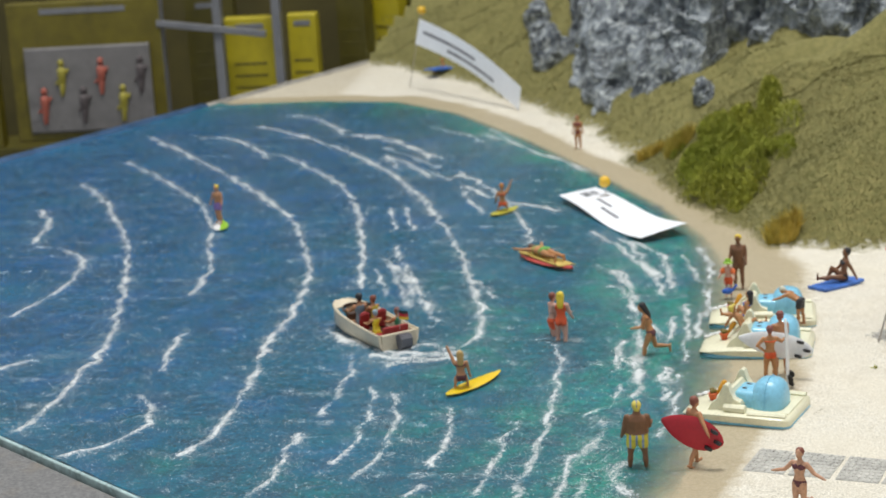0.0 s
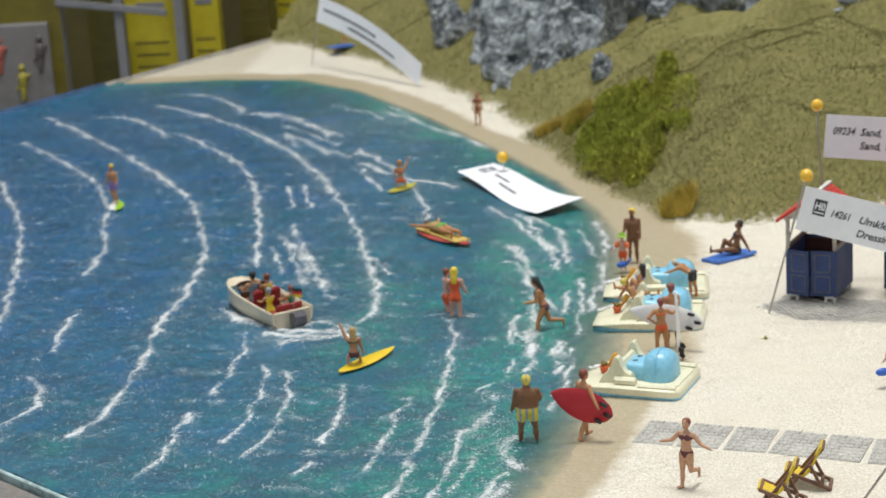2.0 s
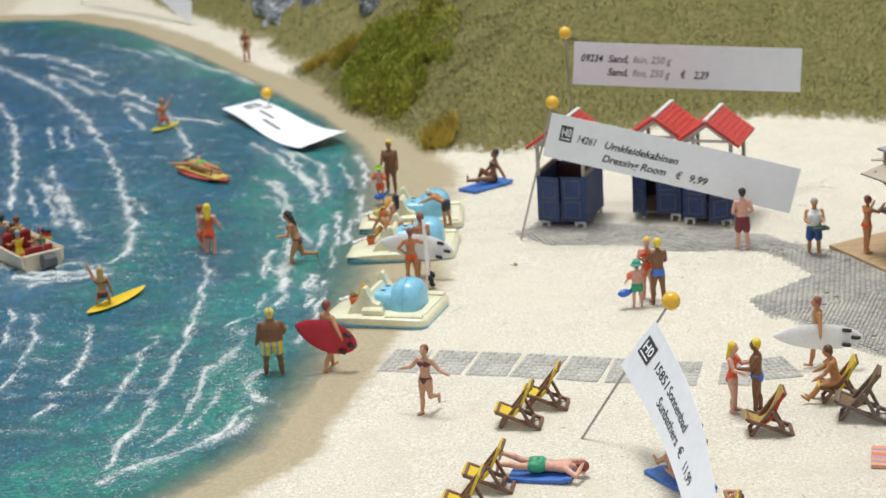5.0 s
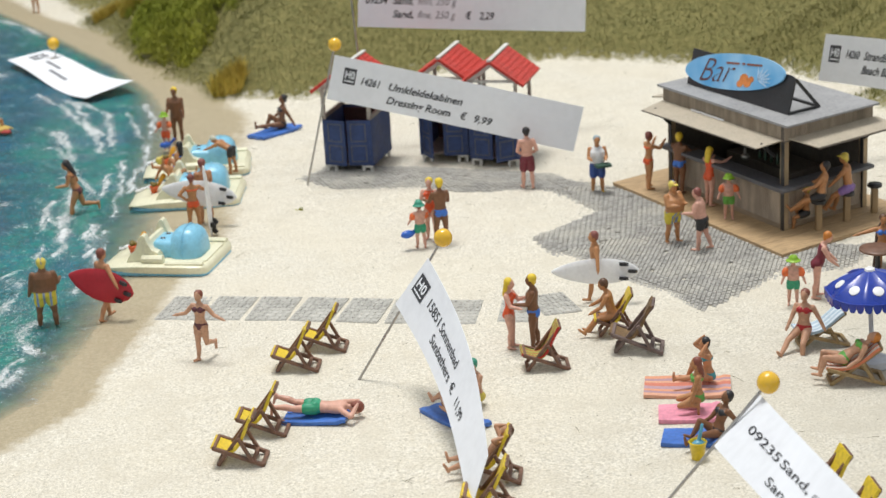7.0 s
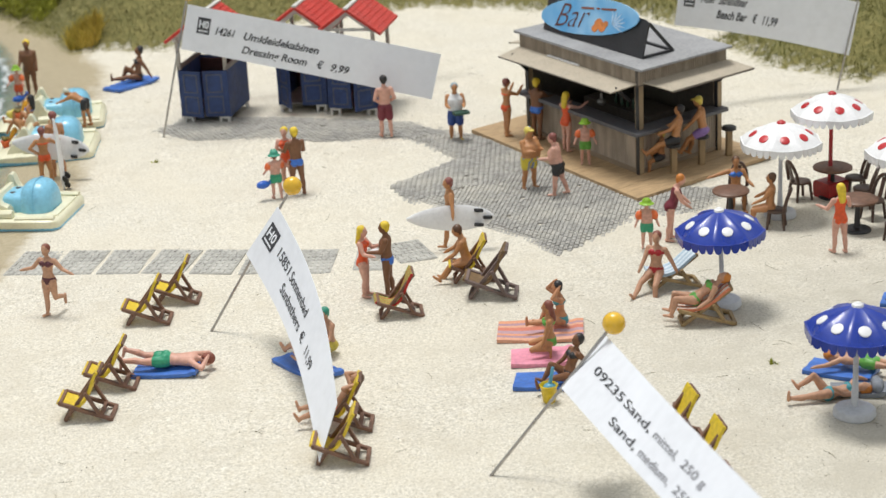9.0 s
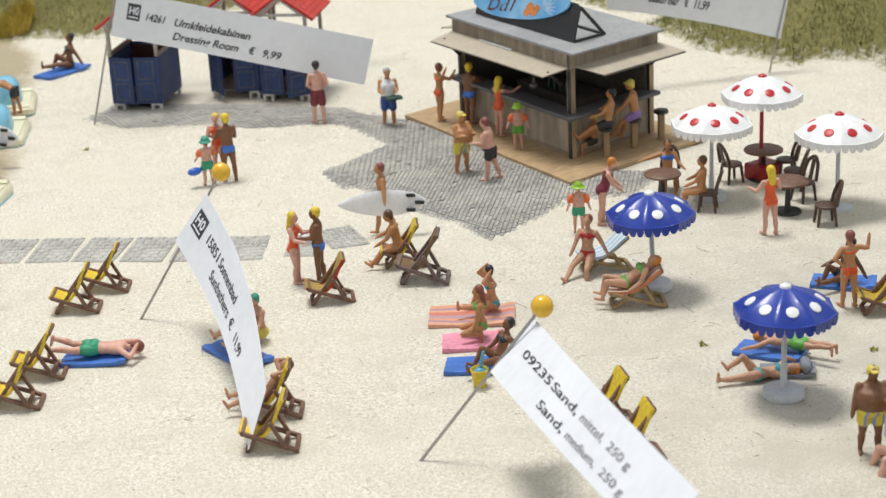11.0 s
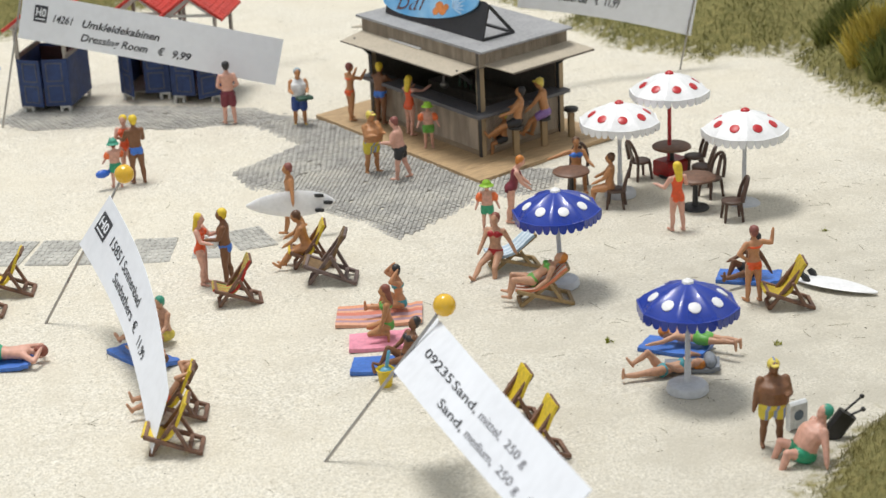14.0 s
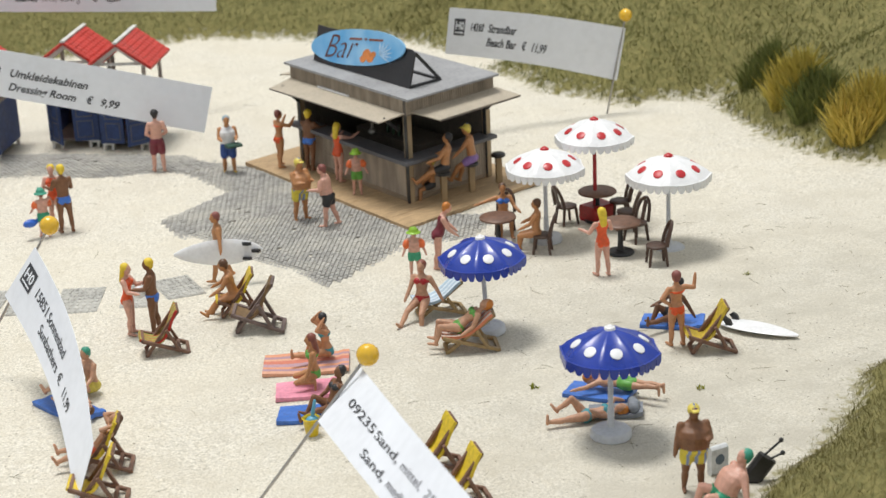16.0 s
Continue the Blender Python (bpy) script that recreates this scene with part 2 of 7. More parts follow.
def water_material():
    """Paint under clear varnish: deep blue to teal to clear, with brushed white foam and painted-in glints."""
    m, nt, p = material("painted_water")
    sh = node(nt, "ShaderNodeAttribute")
    sh.attribute_name = "shore"
    foam = node(nt, "ShaderNodeAttribute")
    foam.attribute_name = "foam"
    fine, mid, big = noise_of(nt, 900, 5, 0.65), noise_of(nt, 170, 4, 0.6), noise_of(nt, 26, 4, 0.6)
    far = maths(nt, "ADD", sh.outputs["Fac"], ramp(nt, big.outputs[0], 0.3, 0.7, -0.26, 0.26))
    col = mix(nt, ramp(nt, far, 0.06, 0.42), (0.010, 0.250, 0.200), (0.004, 0.130, 0.172))
    col = mix(nt, ramp(nt, far, 0.30, 0.68), col, (0.004, 0.112, 0.200))
    col = mix(nt, ramp(nt, far, 0.60, 1.05), col, (0.005, 0.092, 0.245))
    col = mix(nt, ramp(nt, mid.outputs[0], 0.42, 0.62, 0, 0.6), col, (0.008, 0.070, 0.130))
    col = mix(nt, ramp(nt, big.outputs[0], 0.52, 0.72, 0, 0.45), col, (0.012, 0.145, 0.195))
    cloud = noise_of(nt, 17, 4, 0.65)
    col = mix(nt, ramp(nt, cloud.outputs[0], 0.5, 0.68, 0, 0.55), col, (0.010, 0.155, 0.300))
    brushed = noise_of(nt, 820, 5, 0.8, stretch=(0.75, 1.0, 1))
    col = mix(nt, ramp(nt, brushed.outputs[0], 0.47, 0.38, 0, 0.5), col, (0.004, 0.045, 0.095))
    teal = mix(nt, ramp(nt, far, 0.15, 0.5), (0.055, 0.40, 0.34), (0.022, 0.21, 0.33))
    col = mix(nt, ramp(nt, brushed.outputs[0], 0.52, 0.63, 0, 0.5), col, teal)
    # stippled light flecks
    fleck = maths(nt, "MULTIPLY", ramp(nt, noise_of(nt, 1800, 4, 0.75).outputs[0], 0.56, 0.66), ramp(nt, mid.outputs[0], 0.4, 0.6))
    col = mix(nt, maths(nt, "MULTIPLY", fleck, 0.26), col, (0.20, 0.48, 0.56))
    tc = nt.nodes.new("ShaderNodeTexCoord")
    # sharp white dots paint the varnish glints into the colour
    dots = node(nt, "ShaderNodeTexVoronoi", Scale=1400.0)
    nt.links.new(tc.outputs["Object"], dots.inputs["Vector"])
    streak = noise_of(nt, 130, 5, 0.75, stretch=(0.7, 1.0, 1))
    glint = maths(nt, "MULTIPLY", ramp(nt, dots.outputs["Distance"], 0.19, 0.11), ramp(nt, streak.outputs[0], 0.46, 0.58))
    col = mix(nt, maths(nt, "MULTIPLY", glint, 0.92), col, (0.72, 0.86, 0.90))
    violet = noise_of(nt, 48, 4, 0.6)
    col = mix(nt, ramp(nt, violet.outputs[0], 0.50, 0.64, 0, 0.4), col, (0.016, 0.058, 0.120))
    azure = noise_of(nt, 31, 3, 0.6)
    col = mix(nt, maths(nt, "MULTIPLY", ramp(nt, azure.outputs[0], 0.52, 0.66, 0, 0.4), ramp(nt, far, 0.35, 0.8)), col, (0.010, 0.125, 0.36))
    strokes = noise_of(nt, 1900, 3, 0.75, stretch=(0.7, 1.2, 1))
    edge = maths(nt, "ADD", maths(nt, "MULTIPLY", noise_of(nt, 480, 4, 0.7).outputs[0], 0.4), maths(nt, "MULTIPLY", strokes.outputs[0], 0.6))
    spread = maths(nt, "ADD", foam.outputs["Fac"], maths(nt, "MULTIPLY", maths(nt, "SUBTRACT", edge, 0.5), 5.2))
    white = ramp(nt, spread, 0.56, 0.70, 0, 1.0)
    veil = ramp(nt, maths(nt, "ADD", foam.outputs["Fac"], maths(nt, "MULTIPLY", maths(nt, "SUBTRACT", edge, 0.5), 2.0)), 0.14, 0.78, 0, 0.40)
    spray = node(nt, "ShaderNodeTexVoronoi", Scale=1050.0)
    nt.links.new(tc.outputs["Object"], spray.inputs["Vector"])
    drift = maths(nt, "ADD", foam.outputs["Fac"], maths(nt, "MULTIPLY", maths(nt, "SUBTRACT", mid.outputs[0], 0.5), 0.9))
    drops = maths(nt, "MULTIPLY", ramp(nt, spray.outputs["Distance"], 0.34, 0.22), ramp(nt, drift, 0.10, 0.30, 0, 0.85))
    veil = maths(nt, "MAXIMUM", veil, drops)
    col = mix(nt, maths(nt, "MAXIMUM", white, veil), col, (0.86, 0.90, 0.91))
    nt.links.new(col, p.inputs["Base Color"])
    nt.links.new(ramp(nt, fine.outputs[0], 0.35, 0.75, 0.10, 0.34), p.inputs["Roughness"])
    p.inputs["Coat Weight"].default_value = 0.12
    p.inputs["Coat Roughness"].default_value = 0.08
    bumped(nt, p, maths(nt, "ADD", maths(nt, "MULTIPLY", white, 0.6), maths(nt, "ADD", maths(nt, "MULTIPLY", mid.outputs[0], 1.6), fine.outputs[0])), 0.8, 0.0008)
    clear = nt.nodes.new("ShaderNodeBsdfTransparent")
    ms = nt.nodes.new("ShaderNodeMixShader")
    shallow = maths(nt, "ADD", sh.outputs["Fac"], ramp(nt, mid.outputs[0], 0.3, 0.7, -0.014, 0.014))
    solid = maths(nt, "MAXIMUM", ramp(nt, shallow, -0.025, 0.115), white)
    nt.links.new(solid, ms.inputs[0])
    nt.links.new(clear.outputs[0], ms.inputs[1])
    nt.links.new(p.outputs[0], ms.inputs[2])
    nt.links.new(ms.outputs[0], nt.nodes["Material Output"].inputs["Surface"])
    return m


def rock_material():
    m, nt, p = material("rock")
    fine, mid, big = noise_of(nt, 230, 6, 0.7), noise_of(nt, 62, 6, 0.7), noise_of(nt, 20, 3)
    col = mix(nt, ramp(nt, mid.outputs[0], 0.43, 0.58), (0.075, 0.088, 0.105), (0.28, 0.31, 0.335))
    col = mix(nt, ramp(nt, fine.outputs[0], 0.50, 0.64, 0, 0.7), col, (0.70, 0.74, 0.72))
    col = mix(nt, ramp(nt, big.outputs[0], 0.55, 0.8, 0, 0.5), col, (0.15, 0.15, 0.11))
    nt.links.new(col, p.inputs["Base Color"])
    p.inputs["Roughness"].default_value = 0.85
    bumped(nt, p, maths(nt, "ADD", mid.outputs[0], fine.outputs[0]), 0.9, 0.003)
    return m


def leaf_material(name, dark, light):
    m, nt, p = material(name)
    geo = nt.nodes.new("ShaderNodeNewGeometry")
    n, moss = noise_of(nt, 40, 3), noise_of(nt, 17, 4, 0.6)
    col = mix(nt, geo.outputs["Random Per Island"], dark, light)
    col = mix(nt, ramp(nt, moss.outputs[0], 0.44, 0.62, 0, 0.55), col, (light[0] * 0.50, light[1] * 0.62, light[2] * 0.45))
    col = mix(nt, ramp(nt, n.outputs[0], 0.4, 0.7, 0, 0.6), col, tuple((a + b) / 2.4 for a, b in zip(dark, light)))
    nt.links.new(col, p.inputs["Base Color"])
    p.inputs["Roughness"].default_value = 0.8
    return m


def paving_material():
    m, nt, p = material("paving")
    geo = nt.nodes.new("ShaderNodeNewGeometry")
    fine, mid = noise_of(nt, 1500, 3), noise_of(nt, 60, 4)
    col = mix(nt, geo.outputs["Random Per Island"], (0.31, 0.30, 0.275), (0.46, 0.445, 0.41))
    col = mix(nt, ramp(nt, fine.outputs[0], 0.35, 0.7, 0, 0.6), col, (0.25, 0.24, 0.22))
    col = mix(nt, ramp(nt, mid.outputs[0], 0.46, 0.66, 0, 0.45), col, (0.58, 0.55, 0.47))
    nt.links.new(col, p.inputs["Base Color"])
    p.inputs["Roughness"].default_value = 0.9
    return m


def stripes(colours, axis, width, rough=0.75):
    """Cloth with woven stripes along one axis."""
    m, nt, p = material("striped_cloth")
    tc = nt.nodes.new("ShaderNodeTexCoord")
    sep = nt.nodes.new("ShaderNodeSeparateXYZ")
    nt.links.new(tc.outputs["Object"], sep.inputs[0])
    v = maths(nt, "FRACT", maths(nt, "ADD", maths(nt, "MULTIPLY", sep.outputs[axis], 1 / (width * CM)), 100.0))
    cr = nt.nodes.new("ShaderNodeValToRGB")
    cr.color_ramp.interpolation = "CONSTANT"
    while len(cr.color_ramp.elements) < len(colours):
        cr.color_ramp.elements.new(0.5)
    for k, (e, c) in enumerate(zip(cr.color_ramp.elements, colours)):
        e.position, e.color = k / len(colours), (*c, 1)
    nt.links.new(v, cr.inputs[0])
    n = noise_of(nt, 1200, 3)
    col = mix(nt, ramp(nt, n.outputs[0], 0.45, 0.75, 0, 0.35), cr.outputs[0], tuple(c * 0.6 for c in colours[0]))
    nt.links.new(col, p.inputs["Base Color"])
    p.inputs["Roughness"].default_value = rough
    bumped(nt, p, n.outputs[0], 0.3)
    return m


SAND, WATER, ROCK, PAVING = sand_material(), water_material(), rock_material(), paving_material()
PAPER = paint((0.80, 0.82, 0.86), 0.75, 0.03, 400, 0.05)
INK = paint((0.045, 0.047, 0.055), 0.7, 0.1)
INK_PALE = paint((0.20, 0.20, 0.22), 0.7, 0.1)
STEEL = paint((0.42, 0.40, 0.38), 0.3, 0.1, metal=0.9)
PIN_YELLOW = paint((0.80, 0.47, 0.02), 0.22, 0.05, coat=0.5)
YELLOW = paint((0.74, 0.54, 0.03), 0.5, 0.15)
WHITE = paint((0.80, 0.80, 0.80), 0.4, 0.06)
GREY_BASE = paint((0.55, 0.57, 0.60), 0.4, 0.08)
BLACK = paint((0.018, 0.018, 0.02), 0.4, 0.2)
BROWN = paint((0.19, 0.095, 0.058), 0.5, 0.25)
DARK_BROWN = paint((0.085, 0.045, 0.03), 0.45, 0.2)
GREY_BROWN = paint((0.165, 0.115, 0.10), 0.55, 0.25)
BEECH = paint((0.34, 0.23, 0.10), 0.5, 0.2)
BLUE = paint((0.05, 0.165, 0.55), 0.4, 0.15)
PINK = paint((0.80, 0.30, 0.40), 0.5, 0.12)
RED = paint((0.55, 0.012, 0.018), 0.35, 0.12)
SHADE_BLUE = paint((0.008, 0.038, 0.33), 0.30, 0.12, coat=0.25)
SHADE_BLUE.node_tree.nodes["Principled BSDF"].inputs["Specular IOR Level"].default_value = 0.45
CREAM = paint((0.80, 0.77, 0.56), 0.35, 0.08, coat=0.2)
SKY = paint((0.24, 0.58, 0.78), 0.35, 0.1, coat=0.2)

# ---- the modelled landscape: ground, shore, hill ----
def line_distance(px, py, pts):
    """Distance of many places to a line of points."""
    best = np.full(px.shape, 1e9)
    for (ax, ay), (bx, by) in zip(pts, pts[1:]):
        dx, dy = bx - ax, by - ay
        t = np.clip(((px - ax) * dx + (py - ay) * dy) / (dx * dx + dy * dy), 0, 1)
        best = np.minimum(best, np.hypot(px - ax - t * dx, py - ay - t * dy))
    return best


def inside(px, py, pts):
    odd = np.zeros(px.shape, bool)
    for (ax, ay), (bx, by) in zip(pts, pts[1:] + pts[:1]):
        if ay != by:
            odd ^= ((ay > py) != (by > py)) & (px < (bx - ax) * (py - ay) / (by - ay) + ax)
    return odd


def waves_of(px, py, size, seed=0):
    """Soft uneven noise from a few turned sine waves."""
    rng = np.random.RandomState(seed)
    out = np.zeros(px.shape)
    for k in range(9):
        a, f, s = rng.uniform(0, 6.28), rng.uniform(0.6, 2.6) / size, rng.uniform(0, 6.28)
        out += np.sin((px * np.cos(a) + py * np.sin(a)) * f * 6.28 + s) / (0.6 + f * size)
    return out / 3.2


SHORE = [(-60, 32.2), (-6, 33.0), (4, 34.0), (9.6, 35.0), (12.0, 38.3), (13.3, 43.2), (14.6, 50.0), (15.1, 56.0), (15.3, 61.0), (15.45, 67.0), (14.6, 73.6), (12.7, 80.5), (8.7, 90.9), (4.4, 101.2), (-1.0, 112.2), (-6, 118.6), (-12, 120.5), (-60, 121.5)]
MEADOW = [(-60, 150), (-11.4, 140), (-3.3, 128), (2.9, 115.7), (8.1, 103), (10.9, 95), (12.3, 86.5), (15.8, 75.3), (17.6, 70.6), (21, 69.9), (26.3, 72.3), (33, 73.6), (41, 68.8), (43.5, 63), (44.3, 57.6), (46, 53.8), (49.4, 53.3), (48.3, 47.8), (50.2, 43), (52, 37), (47, 31.0), (41.3, 27.8), (38.1, 25.7), (36.4, 24.65), (35.0, 23.3), (33.2, 20.2), (31, 0)]
BEACH = MEADOW + [(-90, 0), (-90, 150)]
SEA = SHORE + [(-90, 121.5), (-90, 32.2)]
EDGE_A, DIR_A = (-9.23, 47.53), (0.749, -0.662)
EDGE_B, DIR_B = (-28.65, 99.4), (0.378, 0.926)


def on_board(px, py):
    a = (px - EDGE_A[0]) * -DIR_A[1] + (py - EDGE_A[1]) * DIR_A[0]
    b = (px - EDGE_B[0]) * DIR_B[1] - (py - EDGE_B[1]) * DIR_B[0]
    return a, b


def ground_height(px, py):
    px, py = np.asarray(px, float), np.asarray(py, float)
    d = line_distance(px, py, MEADOW) * np.where(inside(px, py, BEACH), -1, 1)
    d = d + 0.8 * waves_of(px, py, 6, 3)
    hill = np.where(py < 36, 2.6 * (1 - np.exp(-np.maximum(d, 0) / 3.2)), 9.4 * (1 - np.exp(-np.maximum(d, 0) / 12.5)))
    hill *= 1 + 0.18 * waves_of(px, py, 7, 5)
    s = line_distance(px, py, SHORE) * np.where(inside(px, py, SEA), 1, -1)
    beach = np.where(s > 0, -0.11 - np.minimum(s * 0.14, 0.7), -0.11 * np.exp(np.minimum(s, 0) / 1.8))
    return beach + np.maximum(hill, 0) + 0.035 * waves_of(px, py, 3.5, 7) * (s < 0) * np.minimum(1, -s / 3), d, s


def stand(x, y):
    return float(ground_height(np.array([x]), np.array([y]))[0][0])


def grid_object(name, xs, ys, fn, attrs, mat, keep=None, label="", category=""):
    X, Y = np.meshgrid(xs, ys)
    Z, values = fn(X, Y)
    nx, ny = len(xs), len(ys)
    idx = np.arange(nx * ny).reshape(ny, nx)
    quads = np.stack([idx[:-1, :-1], idx[:-1, 1:], idx[1:, 1:], idx[1:, :-1]], -1).reshape(-1, 4)
    if keep is not None:
        ok = keep(X, Y).ravel()
        quads = quads[ok[quads].all(1)]
    used = np.unique(quads)
    back = np.full(nx * ny, -1)
    back[used] = np.arange(len(used))
    me = bpy.data.meshes.new(name)
    co = np.stack([X.ravel(), Y.ravel(), Z.ravel()], -1)[used] * CM
    me.vertices.add(len(co))
    me.vertices.foreach_set("co", co.ravel())
    q = back[quads]
    me.loops.add(q.size)
    me.loops.foreach_set("vertex_index", q.ravel())
    me.polygons.add(len(q))
    me.polygons.foreach_set("loop_start", np.arange(0, q.size, 4))
    me.update(calc_edges=True)
    me.polygons.foreach_set("use_smooth", np.ones(len(q), bool))
    for key, v in zip(attrs, values):
        a = me.attributes.new(key, "FLOAT", "POINT")
        a.data.foreach_set("value", v.ravel()[used].astype(np.float32))
    me.materials.append(mat)
    return tagged(new(name, me), label, category, kind="structure")


def land(X, Y):
    z, d, s = ground_height(X, Y)
    a, b = on_board(X, Y)
    wet = np.clip(1.22 + s * np.interp(Y, [44, 50, 66, 84, 91, 97, 110, 200], [0.436, 0.27, 0.23, 0.24, 0.38, 0.44, 0.34, 0.32]) + 0.10 * waves_of(X, Y, 4, 11), 0, 1.2)
    wet = np.maximum(wet, np.clip((-6.5 - X) / 5, 0, 1) * np.clip((Y - 100) / 10, 0, 1) * 0.5)
    wet = np.where(d > 1.5, 0, wet)
    grass = np.clip(0.5 + d * 0.55, 0, 1)
    # stronger with larger x and smaller y, none on the grass
    greyed = np.clip((X - 24) / 12, 0, 1) * np.clip((44 - Y) / 10, 0, 1) * np.where(d < 0, 1, 0)
    return z, (wet, grass, greyed)


def steps(spans):
    out = [np.arange(a, b, s) for a, b, s in spans]
    return np.concatenate(out)


def board_keep(X, Y):
    a, b = on_board(X, Y)
    return (a > 0) & (b > 0)


grid_object("ground", steps([(-60, -34, 1.5), (-34, 6, 0.4), (6, 54, 0.3), (54, 92, 1.5)]), steps([(2, 20, 1.0), (20, 80, 0.3), (80, 112, 0.6), (112, 145, 0.4), (145, 175, 1.5)]), land, ("wet", "grass", "greyed"), SAND, board_keep, "pale sandy beach with damp brown shore and grassy hill", "ground")

FOAM = []


def wave(x0, y0, cx, cy, x1, y1, w, thick=1.0):
    """A painted line of breaking foam: a bow from one place to another."""
    FOAM.append(((x0, y0), (cx, cy), (x1, y1), w, thick))

wave(-20.7, 91.8, -13.6, 78.9, -11.7, 70.3, 0.28)
wave(-11.7, 70.3, -7.8, 57.5, -8.8, 48.1, 0.30)
wave(-19.9, 97.8, -9.8, 83.5, -9.1, 75.5, 0.30)
wave(-9.1, 75.5, -7.5, 70.0, -7.4, 65.8, 0.28)
wave(-20.9, 106.8, -6.5, 83.8, -4.6, 76.1, 0.40)
wave(-4.6, 76.1, -1.6, 65.2, -2.4, 58.6, 0.34)
wave(-2.4, 58.6, -1.2, 47.4, -2.5, 45.6, 0.28)
wave(-10.7, 98.8, -3.8, 89.6, -1.6, 75.7, 0.35)
wave(-1.6, 75.7, -0.8, 71.4, -0.1, 66.0, 0.25)
wave(-14.2, 109.7, -3.8, 98.5, 1.4, 80.3, 0.50)
wave(1.4, 80.3, 3.8, 72.6, 5.6, 61.1, 0.34)
wave(5.6, 61.1, 6.2, 58.4, 5.4, 56.9, 0.30)
wave(1.4, 90.5, 5.8, 82.9, 6.6, 73.5, 0.30)
wave(5.7, 49.9, 5.9, 46.6, 5.8, 44.3, 0.16)
wave(8.8, 57.0, 9.7, 52.3, 8.5, 42.1, 0.22)
wave(0.9, 47.1, 1.2, 44.0, 0.5, 41.9, 0.24)
wave(1.2, 56.1, 1.9, 51.3, 1.4, 49.3, 0.12)
wave(3.6, 51.3, 4.7, 46.1, 3.4, 43.2, 0.18)
wave(2.6, 52.6, 3.4, 46.9, 2.6, 44.6, 0.15)
wave(-5.6, 51.8, -3.1, 47.6, -6.4, 45.5, 0.25)
wave(-6.0, 59.7, -6.4, 57.5, -5.6, 54.8, 0.25)
wave(-17.9, 75.5, -12.1, 74.0, -14.4, 62.9, 0.30)
wave(-20.6, 84.2, -18.5, 80.7, -18.4, 76.7, 0.35)
wave(10.8, 67.8, 11.9, 64.9, 11.9, 51.4, 0.30)
wave(10.9, 73.0, 12.9, 72.4, 13.2, 64.7, 0.35)
wave(12.9, 53.9, 13.3, 51.9, 12.8, 50.1, 0.30)
wave(0.4, 73.2, 2.0, 66.7, 3.9, 60.4, 0.35)
wave(-12.8, 114.0, -10.1, 112.4, -7.9, 105.5, 0.60)
wave(-7.2, 105.0, -3.7, 104.0, -0.9, 96.0, 0.60)
wave(-17.2, 106.0, -14.9, 106.9, -11.2, 98.0, 0.50)
wave(1.8, 103.0, 5.6, 96.6, 8.7, 90.0, 0.50)
wave(-3.7, 96.5, -2.2, 95.6, -0.1, 89.9, 0.45)
wave(0.4, 58.4, 0.9, 57.2, 1.7, 56.9, 0.25)
wave(2.9, 56.0, 4.0, 59.1, 5.1, 55.1, 0.55)
wave(14.4, 71.4, 15.2, 68.8, 14.4, 60.3, 0.40)
wave(0.2, 71.0, 2.3, 66.6, 2.6, 63.1, 0.40)
wave(10.6, 65.5, 11.2, 64.4, 12.7, 57.8, 0.30)
wave(2.0, 87.1, 4.1, 83.1, 7.5, 80.3, 0.40)
wave(10.9, 73.6, 12.4, 69.1, 12.8, 63.9, 0.35)
wave(-12.1, 55.2, -11.6, 56.8, -11.1, 56.2, 0.35)
wave(5.7, 42.6, 5.7, 42.2, 5.3, 41.7, 0.20)
wave(-7.2, 105.0, -3.4, 101.6, -0.1, 95.7, 0.22)
wave(-4.4, 99.9, -2.2, 97.3, -0.1, 92.5, 0.22)
wave(-3.7, 97.4, -2.9, 94.3, -1.9, 92.4, 0.25)
wave(-0.6, 91.7, 0.3, 90.8, 1.3, 89.0, 0.20)
wave(1.3, 91.2, 2.6, 88.9, 4.0, 85.2, 0.30)
wave(-1.2, 82.1, -0.7, 79.7, -0.2, 77.2, 0.16)
wave(-0.3, 81.9, 0.2, 79.4, 0.7, 76.8, 0.16)
wave(0.1, 69.5, 0.7, 67.0, 1.3, 64.6, 0.16)
wave(0.7, 69.8, 1.5, 66.4, 2.3, 63.9, 0.20)
wave(2.0, 67.5, 2.5, 65.5, 3.0, 63.6, 0.16)
wave(-2.1, 106.9, -0.0, 104.2, 1.9, 100.7, 0.20)
wave(2.4, 85.3, 3.1, 82.2, 3.9, 79.9, 0.20)
wave(4.7, 67.0, 5.2, 65.8, 5.9, 63.8, 0.18)
wave(-5.2, 89.6, -4.7, 87.9, -4.2, 86.3, 0.12)
wave(1.9, 105.3, 2.7, 103.0, 3.5, 100.7, 0.20)
wave(9.4, 75.5, 10.0, 74.0, 10.7, 72.3, 0.26)
wave(10.7, 72.3, 11.8, 69.6, 12.8, 66.3, 0.28)
wave(10.5, 68.0, 11.2, 65.7, 11.7, 62.8, 0.26)
wave(12.6, 70.1, 13.1, 67.7, 13.1, 65.2, 0.24)
wave(13.8, 68.8, 14.5, 65.1, 14.7, 62.0, 0.30)
wave(13.3, 60.2, 13.2, 58.6, 13.1, 57.1, 0.26)
wave(12.8, 54.0, 12.8, 52.6, 12.8, 51.1, 0.26)
wave(14.2, 60.7, 14.1, 59.1, 14.0, 57.5, 0.28)
wave(11.3, 57.2, 11.3, 55.3, 11.2, 53.5, 0.24)
wave(12.0, 68.7, 12.2, 67.3, 12.5, 65.8, 0.18)
wave(13.6, 70.1, 13.9, 68.6, 14.1, 67.1, 0.20)
